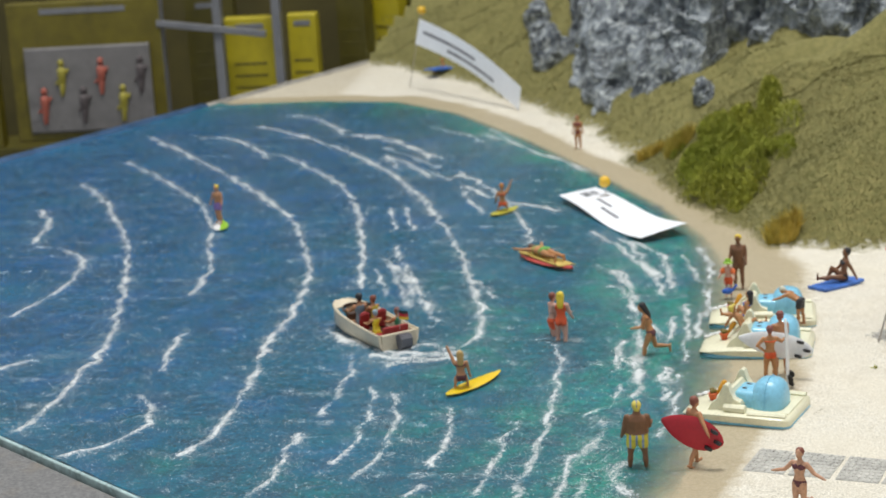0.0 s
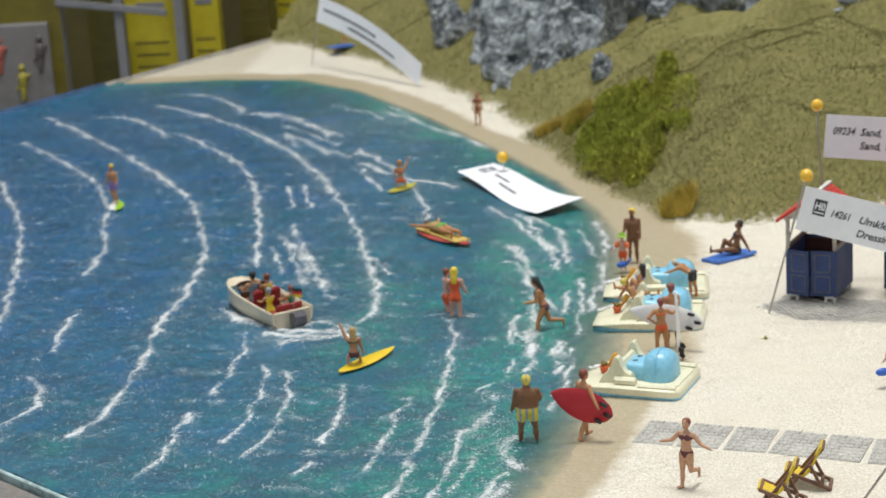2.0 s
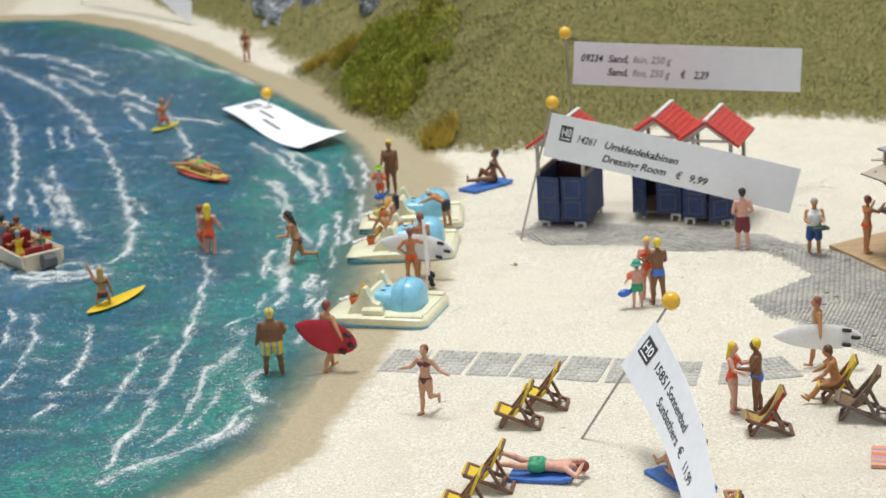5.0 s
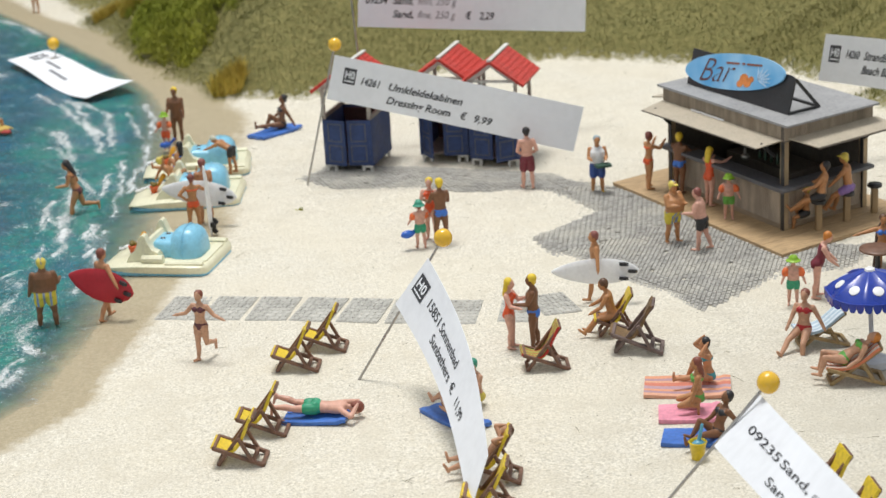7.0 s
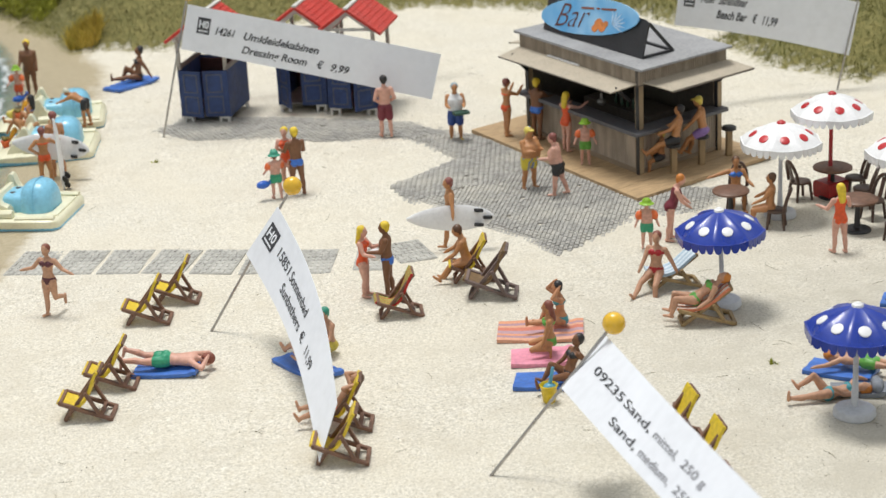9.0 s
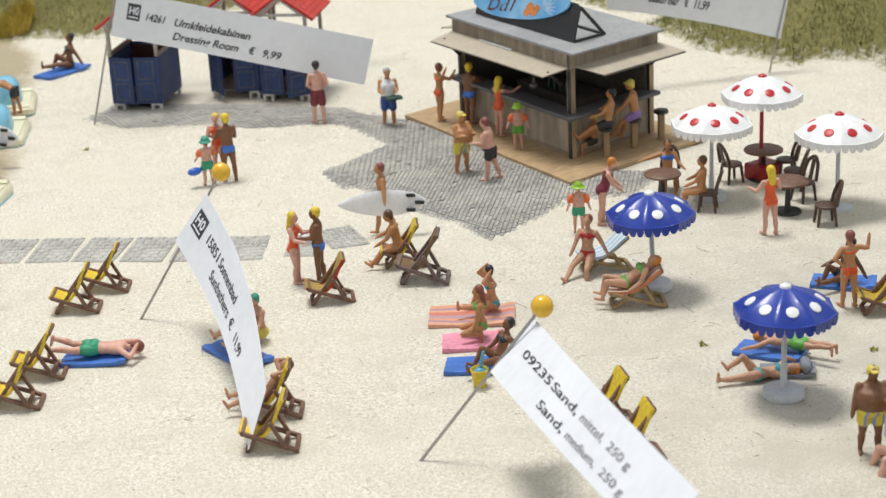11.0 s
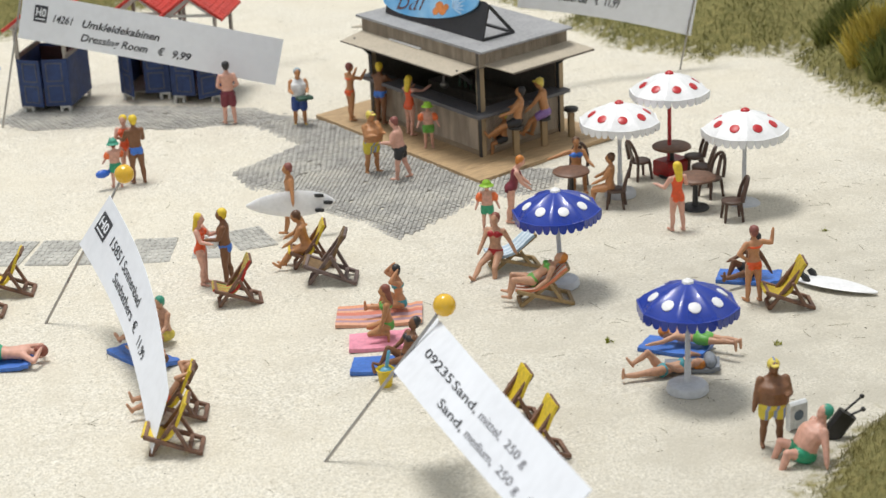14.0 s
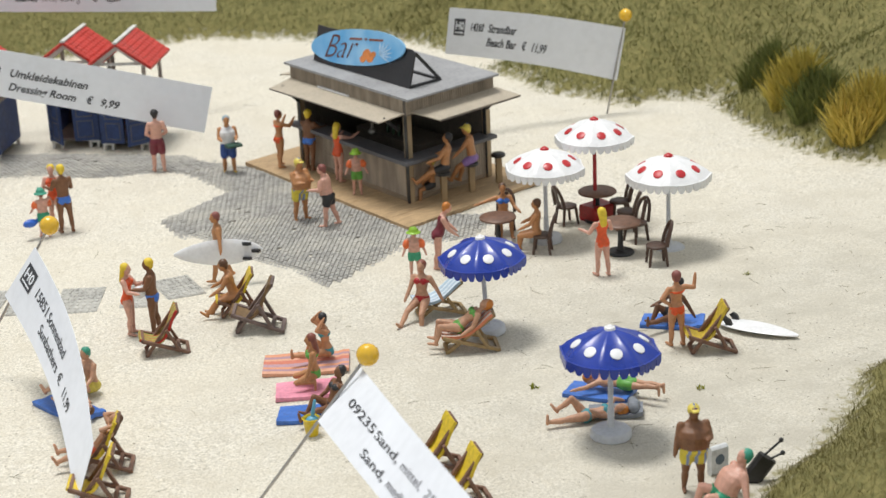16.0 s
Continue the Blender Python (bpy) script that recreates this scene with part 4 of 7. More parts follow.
SUITS = {"grey": (0.16, 0.22, 0.27), "sun": (0.75, 0.60, 0.03), "orange": (0.78, 0.10, 0.02), "teal": (0.05, 0.28, 0.32), "black": (0.02, 0.02, 0.022), "green": (0.03, 0.32, 0.17), "maroon": (0.17, 0.015, 0.03), "blue": (0.05, 0.19, 0.66), "yellow": (0.62, 0.50, 0.07), "purple": (0.27, 0.16, 0.42), "navy": (0.015, 0.06, 0.26), "red": (0.42, 0.01, 0.015), "lime": (0.12, 0.38, 0.06), "white": (0.78, 0.78, 0.78), "plum": (0.11, 0.025, 0.035)}


def leg_chain(hip, pitch, spread, knee, side, k):
    def down(a, s):
        return Vector((side * math.sin(s), math.sin(a) * math.cos(s), -math.cos(a) * math.cos(s)))
    a, s = radians(pitch), radians(spread)
    kn = hip + down(a, s) * 0.47 * k
    b = a - radians(knee)
    an = kn + down(b, s * 0.4) * 0.45 * k
    toe = an + (down(b + math.pi / 2, 0) * 0.17 + Vector((side * 0.03, 0, 0))) * k
    return kn, an, toe


def arm_chain(sh, pitch, out, elbow, side, k, tuck=0.0):
    a, s, b = radians(pitch), radians(out), radians(pitch + elbow)
    el = sh + Vector((side * math.sin(s), math.sin(a) * math.cos(s), -math.cos(a) * math.cos(s))) * 0.31 * k
    s2 = s - radians(tuck)
    wr = el + Vector((side * math.sin(s2), math.sin(b) * math.cos(s2), -math.cos(b) * math.cos(s2))) * 0.29 * k
    return el, wr


def figurine(x, y, rz, label, skin="tan", hair="brown", suit="orange", cut="trunks", lean=0.0, legs=((4, 4, 4), (-4, 4, 4)), arms=((0, 8, 12), (0, 8, 12)), tall=1.0, fat=1.0, roll=0.0, tip=0.0, hip=None, z=None, long_hair=False, hat=None, floaties=False, shoes=None, top=None, tuck=(0, 0), group="", nod=0.0, cloth=None):
    """A painted miniature bather of simple rounded forms, standing, sitting or lying."""
    k, bm = tall, bmesh.new()
    names = [SKINS[skin], HAIRS[hair], SUITS[suit], HAIRS.get(hat, (0.5, 0.5, 0.5)) if hat else (0.05, 0.13, 0.42) if hair == "sunny" else HAIRS[shoes or hair], (0.80, 0.16, 0.04) if floaties else SUITS["white"]]
    mats = [paint(c, 0.48, 0.14, 1100, 0.1) for c in names]
    if cloth:
        mats[2] = cloth
    tilt = Matrix.Rotation(radians(lean), 3, "X")
    pel = Vector((0, 0, 0))

    def up(px, py, pz):
        return pel + tilt @ Vector((px, py, pz)) * k

    f, g = fat, 1.12 * tall
    slim = cut in ("bikini", "suit") and fat < 1.2
    # height over the hips, half width, half depth, forward shift
    rows = [(-0.10, 0.10, 0.09, -0.01), (-0.04, 0.168, 0.128, -0.022), (0.04, 0.18, 0.132, -0.022), (0.09, 0.168, 0.122, -0.012), (0.15, 0.143, 0.106, 0.0), (0.23, 0.124, 0.094, 0.008), (0.33, 0.138, 0.1, 0.012), (0.44, 0.168, 0.116, 0.012), (0.53, 0.178, 0.104, 0.0), (0.59, 0.142, 0.08, -0.012), (0.64, 0.07, 0.06, -0.008)] if slim else [
        (-0.10, 0.11, 0.1, 0.0), (-0.04, 0.158, 0.122, -0.012), (0.04, 0.164, 0.126, -0.014), (0.09, 0.16, 0.118, -0.006), (0.16, 0.152, 0.11, 0.004), (0.25, 0.156, 0.108, 0.006), (0.36, 0.176, 0.116, 0.01), (0.47, 0.2, 0.126, 0.01), (0.55, 0.196, 0.108, -0.006), (0.61, 0.135, 0.085, -0.016), (0.65, 0.075, 0.062, -0.01)]
    upper = 4 if cut == "shirt" else 2 if cut == "suit" else 0
    axis, rings = tilt @ Vector((0, 0, 1)), []
    for pz, rx, ry, dy in rows:
        swell = (f - 1) * max(0.0, 1 - ((pz - 0.22) / 0.34) ** 2)
        rings.append(around(up(0, dy + 0.17 * swell, pz), axis, rx * g * ((0.45 + 0.55 * f if pz < 0.45 else 0.62 + 0.38 * f) + 1.15 * swell), ry * g * (0.3 + 0.7 * f + 1.6 * swell), 14, side=(1, 0, 0)))
    seams = [2 if cut != "none" and row[0] < 0.08 else upper if row[0] < 0.55 else (upper if cut == "shirt" else 0) for row in rows]
    for a, (r0, r1) in enumerate(zip(rings, rings[1:])):
        loft(bm, [r0, r1], seams[a], caps=True)
    for side in (-1, 1):
        blob(bm, up(side * 0.082 * f, -0.075 * f, -0.03), (0.1 * g, 0.09 * g, 0.105 * k), 10, 6, 2 if cut != "none" else 0, tilt)
        blob(bm, up(side * 0.195 * (0.52 + 0.48 * f), -0.004, 0.545), (0.078 * g, 0.07 * g, 0.078 * k), 9, 6, 0, tilt)
    if cut in ("bikini", "suit"):
        for s in (-1, 1):
            blob(bm, up(s * 0.085, 0.105, 0.475), (0.095 * k, 0.075 * k, 0.08 * k), 8, 5, 2, tilt)
        if cut == "bikini":
            loft(bm, [around(up(0, 0, zz), tilt @ Vector((0, 0, 1)), 0.229 * k, 0.152 * k, 12) for zz in (0.44, 0.495)], 2, caps=False)
    limb(bm, up(0, -0.01, 0.56), up(0, 0.015, 0.74), 0.068 * k * (1.9 * f - 0.9), 0.06 * k * f, 8, 0)
    hd = up(0, 0.035, 0.845) + Vector((0, math.sin(radians(nod)) * 0.06, 0))
    m = max(k, 0.85) * (0.82 + 0.18 * max(f, 1.0))
    blob(bm, hd + tilt @ Vector((0, 0.0, 0.02)) * k, (0.106 * m, 0.124 * m, 0.128 * m), 12, 8, 0, tilt)
    blob(bm, hd + tilt @ Vector((0, 0.038, -0.062)) * k, (0.078 * m, 0.084 * m, 0.085 * m), 10, 7, 0, tilt)
    blob(bm, hd + tilt @ Vector((0, 0.128, -0.012)) * k, (0.024, 0.03, 0.034), 6, 4, 0, tilt)
    blob(bm, hd + tilt @ Vector((0, -0.032, 0.052)) * k, (0.126 * m, 0.128 * m, 0.124 * m), 12, 8, 1, tilt)
    blob(bm, hd + tilt @ Vector((0, -0.075, -0.015)) * k, (0.098 * m, 0.07 * m, 0.1 * m), 10, 7, 1, tilt)
    if hair == "sunny" and not long_hair:  # a striped cap with a peak
        blob(bm, hd + tilt @ Vector((0, 0.11, 0.075)) * k, (0.09 * m, 0.1 * m, 0.024 * m), 10, 5, 1, tilt)
        blob(bm, hd + tilt @ Vector((0, -0.03, 0.06)) * k, (0.034 * m, 0.133 * m, 0.132 * m), 10, 8, 3, tilt)
    if long_hair:
        limb(bm, hd + tilt @ Vector((0, -0.07, 0.0)) * k, up(0, -0.115, 0.56), 0.14 * k, 0.1 * k, 10, 1, 0.6)
    if hat:
        loft(bm, [around(hd + tilt @ Vector((0, 0, zz)) * k, tilt @ Vector((0, 0, 1)), r * m, n=12) for zz, r in ((0.0, 0.235), (0.02, 0.25), (0.05, 0.19), (0.09, 0.155), (0.18, 0.14), (0.23, 0.08))], 3)
        for s in (-1, 1):
            blob(bm, hd + tilt @ Vector((s * 0.06, 0.06, 0.22)) * k, (0.05 * m, 0.05 * m, 0.05 * m), 7, 5, 3)
    shade = 2 if cut in ("trunks", "shirt") else 0
    for side, (pitch, spread, knee) in zip((-1, 1), legs):
        hp = pel + Vector((side * 0.1 * k * (0.5 + 0.5 * f), 0, -0.03 * k))
        kn, an, toe = leg_chain(hp, pitch, spread, knee, side, k)
        limb(bm, hp, kn, 0.108 * g * (0.55 + 0.45 * f), 0.064 * g * (0.7 + 0.3 * f), 10, 0)
        blob(bm, hp.lerp(kn, 0.34), (0.102 * g * (0.6 + 0.4 * f),) * 2 + (0.17 * k,), 9, 6, 0, (kn - hp).to_track_quat("Z", "Y").to_matrix())
        if shade:
            mid = hp.lerp(kn, 0.66 if cut == "shirt" or suit == "maroon" else 0.16 if suit == "blue" else 0.40)
            limb(bm, hp, mid, 0.124 * g * (0.55 + 0.45 * f), 0.116 * g * (0.55 + 0.45 * f), 10, 2)
        shin = (an - kn).normalized()
        rear = -(toe - an - shin * (toe - an).dot(shin)).normalized()
        limb(bm, kn, kn.lerp(an, 0.36) + rear * 0.02 * k, 0.06 * g, 0.069 * g * (0.75 + 0.25 * f), 8, 0)
        limb(bm, kn.lerp(an, 0.36) + rear * 0.02 * k, an, 0.068 * g * (0.75 + 0.25 * f), 0.04 * g, 8, 0)
        limb(bm, an + rear * 0.035 * k, toe, 0.05 * g, 0.04 * g, 8, 3 if shoes else 0, 0.75)
    for n, (side, (pitch, out, elbow)) in enumerate(zip((-1, 1), arms)):
        sh = up(side * 0.215 * (0.52 + 0.48 * f), 0.0, 0.555)
        el, wr = arm_chain(sh, pitch, out, elbow, side, k, tuck[n])
        limb(bm, sh, el, 0.066 * g * (0.5 + 0.5 * f), 0.052 * g * (0.4 + 0.6 * f), 8, 0)
        limb(bm, el, wr, 0.05 * g * (0.4 + 0.6 * f), 0.04 * g * (0.7 + 0.3 * f), 8, 0)
        grip_end = wr + (wr - el).normalized() * 0.07 * k
        limb(bm, wr, grip_end, 0.045 * g, 0.036 * g, 6, 0, 0.6)
        if floaties:
            limb(bm, sh.lerp(el, 0.4), sh.lerp(el, 0.7), 0.105, 0.105, 8, 4)
    turn = Matrix.Rotation(radians(roll), 3, "Y") @ Matrix.Rotation(radians(tip), 3, "X")
    for v in bm.verts:
        v.co = turn @ v.co
    low = min(v.co.z for v in bm.verts)
    base = stand(x, y) if z is None else z
    drop = -low if hip is None else hip
    for v in bm.verts:
        v.co.z += drop
    ob = solo("figurine", bm, mats, x, y, base, rz, label, "figurine", group or "miniature bathers")
    FIGURES.append(ob)
    return ob


FIGURES = []


def mould_figures(grain=0.022):
    """Melt the forms of each figure into one moulded skin that keeps the paint."""
    rough = {}
    for ob in FIGURES:
        md = ob.modifiers.new("mould", "REMESH")
        md.mode, md.voxel_size, md.use_smooth_shade = "VOXEL", grain * CM, True
        rough[ob] = ob.data
    dg = bpy.context.evaluated_depsgraph_get()
    skins = {ob: bpy.data.meshes.new_from_object(ob.evaluated_get(dg)) for ob in FIGURES}
    for ob, me in skins.items():
        old = rough[ob]
        tree = BVHTree.FromPolygons([v.co.copy() for v in old.vertices], [tuple(p.vertices) for p in old.polygons])
        slots = [p.material_index for p in old.polygons]
        ob.modifiers.clear()
        me.materials.clear()
        for m in old.materials:
            me.materials.append(m)
        me.polygons.foreach_set("material_index", [slots[tree.find_nearest(p.center)[2] or 0] for p in me.polygons])
        me.polygons.foreach_set("use_smooth", [True] * len(me.polygons))
        ob.data = me
        bpy.data.meshes.remove(old)


SIT = dict(legs=((97, 9, 8), (130, 8, 108)))
KNEEL = dict(legs=((72, 10, 160), (76, 10, 162)))
CHAIR_SIT = dict(legs=((82, 7, 78), (78, 7, 70)))


# ---- beach things ----
def mat_thing(x, y, rz, ln, w, mats, label, thick=0.12, name="beach_mat"):
    bm = bmesh.new()

    def top(u, v):
        px, py = (u - 0.5) * ln, (v - 0.5) * w
        return (px, py, thick + 0.02 * math.sin(px * 3 + py * 2) + 0.015 * math.sin(v * 12.5) + (0.05 if u > 0.9 else 0))
    sheet(bm, top, 14, 8, thick * 0.9)
    return solo(name, bm, mats, x, y, stand(x, y), rz, label, "beach mat", "mats and towels on the beach")


def deck_chair_kind(frame_mat, cloth, label, flat=0.0):
    """A folding deck chair; it faces +y. The seat rails run down behind to the ground."""
    t = thing("deck_chair", 0, 0, 0, 0, label, "deck chair", "deck chairs on the beach")
    hx = 0.27
    lo_f, top_b = Vector((0, 0.50, 0.04)), Vector((0, -0.36 - flat * 0.34, 1.16 - flat * 0.34))
    seat_f, back_f = Vector((0, 0.57, 0.48 - flat * 0.06)), Vector((0, -0.56 - flat * 0.2, 0.045))
    hinge, prop_foot = lo_f.lerp(top_b, 0.62), back_f.lerp(seat_f, 0.2)
    for s in (-1, 1):
        side, wide = Vector((s * hx, 0, 0)), Vector((s * (hx + 0.085), 0, 0))
        bm = bmesh.new()
        bar(bm, lo_f + side, top_b + side, 0.085, 0.1, up=(1, 0, 0))
        part("back_rail", bm, frame_mat, t)
        bm = bmesh.new()
        bar(bm, seat_f + wide, back_f + wide, 0.085, 0.1, up=(1, 0, 0))
        part("seat_rail", bm, frame_mat, t)
        bm = bmesh.new()
        bar(bm, hinge + wide + Vector((s * 0.03, 0, 0)), prop_foot + wide + Vector((s * 0.03, 0, 0)), 0.075, 0.1, up=(1, 0, 0))
        part("prop", bm, frame_mat, t)
    for p, w in ((lo_f, hx), (top_b, hx), (seat_f, hx + 0.085), (back_f, hx + 0.085), (prop_foot, hx + 0.085)):
        bm = bmesh.new()
        bar(bm, p + Vector((-w - 0.02, 0, 0)), p + Vector((w + 0.02, 0, 0)), 0.09, 0.09)
        part("crossbar", bm, frame_mat, t)
    bm = bmesh.new()

    def cloth_at(u, v):
        p = (top_b + Vector((0, 0.03, 0.045))).lerp(seat_f + Vector((0, 0.04, 0.045)), v)
        sag = Vector((0, -0.12, -0.38 + flat * 0.18)) * math.sin(math.pi * (v ** 1.3)) * (1 - 0.3 * flat)
        q = p + sag
        return (-0.335 + 0.67 * u, q.y + 0.02, q.z + 0.02 - 0.03 * math.sin(math.pi * u) * math.sin(math.pi * v))
    sheet(bm, cloth_at, 5, 16, 0.07)
    part("seat_cloth", bm, cloth, t)
    return t


def parasol_kind(shade_mat, dot_mat, pole_mat, label, tall=2.62, radius=1.14, base=True):
    t = thing("parasol", 0, 0, 0, 0, label, "parasol", "parasols on the beach")
    n = 8
    bm = bmesh.new()

    def rim(k, r, z, puff):
        pts = []
        for i in range(n):
            for j in range(8):
                a0, a1 = 2 * math.pi * i / n, 2 * math.pi * (i + 1) / n
                p0, p1 = Vector((math.cos(a0), math.sin(a0), 0)), Vector((math.cos(a1), math.sin(a1), 0))
                q = p0.lerp(p1, j / 8)
                pts.append(Vector((q.x * r, q.y * r, z - puff * math.sin(math.pi * j / 8))))
        return pts
    prof = [(0.03, tall), (0.12, tall - 0.012), (0.35, tall - 0.085), (0.62, tall - 0.21), (0.86, tall - 0.38), (1.0, tall - 0.53)]
    out = [rim(k, r * radius, z, 0.05 * r) for k, (r, z) in enumerate(prof)]
    inn = [rim(k, r * radius * 0.975, z - 0.035, 0.05 * r) for k, (r, z) in reversed(list(enumerate(prof)))]
    loft(bm, out + inn, caps=False)
    canopy = part("canopy", bm, shade_mat, t)
    # scalloped fringe: rounded tongues along the rim
    bm = bmesh.new()
    pts = rim(0, radius, tall - 0.53, 0.05)
    m = len(pts)
    for i in range(0, m, 2):
        p, q = pts[i], pts[(i + 2) % m]
        c = (p + q) / 2
        side = (q - p)
        outw = Vector((c.x, c.y, 0)).normalized()
        prof2 = [p + Vector((0, 0, 0.03)), p + side * 0.04 - Vector((0, 0, 0.10)), p + side * 0.22 - Vector((0, 0, 0.19)), c - Vector((0, 0, 0.215)), q - side * 0.22 - Vector((0, 0, 0.19)), q - side * 0.04 - Vector((0, 0, 0.10)), q + Vector((0, 0, 0.03))]
        loft(bm, [[v + outw * 0.012 for v in prof2], [v - outw * 0.03 for v in prof2]])
    part("fringe", bm, shade_mat, canopy)
    for i in range(n):
        a = 2 * math.pi * (i + 0.5) / n
        bm = bmesh.new()
        r = 0.72 * radius * math.cos(math.pi / n)
        c = Vector((math.cos(a) * r, math.sin(a) * r, tall - 0.308))
        nrm = Vector((math.cos(a) * 0.66, math.sin(a) * 0.66, 1.0))
        loft(bm, [around(c + nrm.normalized() * o, nrm, rr, n=14) for o, rr in ((-0.02, 0.14), (0.016, 0.14), (0.024, 0.12))])
        part("dot", bm, dot_mat, canopy)
    bm = bmesh.new()
    loft(bm, [around((0, 0, tall + o), (0, 0, 1), rr, n=14) for o, rr in ((-0.02, 0.135), (0.03, 0.12), (0.05, 0.07), (0.075, 0.05))])
    part("finial", bm, dot_mat, canopy)
    bm = bmesh.new()
    loft(bm, [around((0, 0, z), (0, 0, 1), r, n=10) for z, r in ((0.1, 0.085), (0.7, 0.075), (0.72, 0.062), (tall - 0.06, 0.055))])
    part("pole", bm, pole_mat, t)
    if base:
        bm = bmesh.new()
        loft(bm, [around((0, 0, z), (0, 0, 1), r, n=24) for z, r in ((0.0, 0.45), (0.03, 0.475), (0.15, 0.465), (0.2, 0.42), (0.215, 0.15), (0.24, 0.12))])
        part("base", bm, pole_mat, t)
    return t


def table_kind(label):
    t = thing("round_table", 0, 0, 0, 0, label, "table", "tables beside the bar")
    bm = bmesh.new()
    loft(bm, [around((0, 0, z), (0, 0, 1), r, n=28) for z, r in ((0.76, 0.47), (0.775, 0.50), (0.82, 0.50), (0.84, 0.475))])
    part("tabletop", bm, BROWN, t)
    bm = bmesh.new()
    loft(bm, [around((0, 0, z), (0, 0, 1), r, n=12) for z, r in ((0.05, 0.12), (0.15, 0.075), (0.6, 0.06), (0.77, 0.12))])
    part("column", bm, BLACK, t)
    bm = bmesh.new()
    loft(bm, [around((0, 0, z), (0, 0, 1), r, n=20) for z, r in ((0, 0.33), (0.03, 0.35), (0.07, 0.32), (0.1, 0.12))])
    part("foot", bm, BLACK, t)
    return t


def chair_kind(label):
    """A round-backed cafe chair that faces +y."""
    t = thing("cafe_chair", 0, 0, 0, 0, label, "chair", "chairs at the bar tables")
    bm = bmesh.new()
    loft(bm, [around((0, 0, z), (0, 0, 1), r, n=16) for z, r in ((0.44, 0.24), (0.455, 0.265), (0.50, 0.265), (0.515, 0.24))])
    part("seat", bm, DARK_BROWN, t)
    for sx, sy in ((-1, 1), (1, 1), (-1, -1), (1, -1)):
        bm = bmesh.new()
        rod(bm, (sx * 0.17, sy * 0.17, 0.45), (sx * 0.21, sy * 0.22, 0), 0.042, 0.034, 7)
        part("leg", bm, DARK_BROWN, t)
    bm = bmesh.new()
    pts = [Vector((0.22 * math.cos(a), -0.20 - 0.16 * max(0, math.sin(a)), 0.50 + 0.56 * max(0.0, math.sin(a)) ** 0.75)) for a in [math.pi * i / 14 for i in range(15)]]
    rings = []
    for i, p in enumerate(pts):
        d = pts[min(i + 1, 14)] - pts[max(i - 1, 0)]
        rings.append(around(p, d, 0.045, n=7, side=(0, 1, 0.2)))
    loft(bm, rings)
    part("back_hoop", bm, DARK_BROWN, t)
    bm = bmesh.new()
    bar(bm, (0, -0.21, 0.5), (0, -0.35, 1.0), 0.11, 0.035, up=(0, 1, 0))
    part("splat", bm, DARK_BROWN, t)
    return t


def surfboard(name, x, y, z, rz, rx, ry, ln, w, mats, label, fins=True, thick=0.09, category="surfboard"):
    """A board along its own x; fins at its tail, under it."""
    t = thing(name, x, y, z, rz, label, category, "surfboards", rx=rx, ry=ry)
    bm = bmesh.new()
    rings = []
    for i in range(19):
        u = i / 18
        half = w / 2 * (math.sin(math.pi * min(1, u ** 0.85)) ** 0.62 if 0 < u < 1 else 0.06)
        rings.append(around(((u - 0.5) * ln, 0, 0.05 * ln * (u - 0.45) ** 2), (1, 0, 0), max(half, 0.05 * w), thick * (0.6 + 0.4 * math.sin(math.pi * u)) / 2 + 0.01, 12, side=(0, 1, 0)))
    loft(bm, rings)
    if len(mats) > 1:
        for f in bm.faces:
            f.material_index = int(f.calc_center_median().y < 0)
    part("board", bm, mats, t)
    if fins:
        for k, (u, s) in enumerate(((0.07, 0), (0.17, -0.28), (0.17, 0.28))):
            bm = bmesh.new()
            c = Vector(((u - 0.5) * ln, s * w, 0))
            out = [Vector((0, 0, -0.02)), Vector((-0.1, 0, -0.14)), Vector((-0.02, 0, -0.21)), Vector((0.1, 0, -0.15)), Vector((0.16, 0, -0.02))]
            loft(bm, [[c + p + Vector((0, d * 0.045, 0)) for p in out] for d in (-1, 1)])
            part("fin", bm, BLACK, t, "black fin")
    return t


# ---- price flags on pins ----
def letters(body, size, slant=0.0, weight=0.026):
    cu = bpy.data.curves.new("text", "FONT")
    cu.body, cu.size, cu.shear, cu.resolution_u, cu.offset = body, size, slant, 3, size * weight
    ob = bpy.data.objects.new("text", cu)
    me = ob.to_mesh()
    co = [(v.co.x * 0.80, v.co.y, 0.0) for v in me.vertices]
    faces = [tuple(p.vertices) for p in me.polygons]
    ob.to_mesh_clear()
    bpy.data.objects.remove(ob)
    bpy.data.curves.remove(cu)
    return co, faces


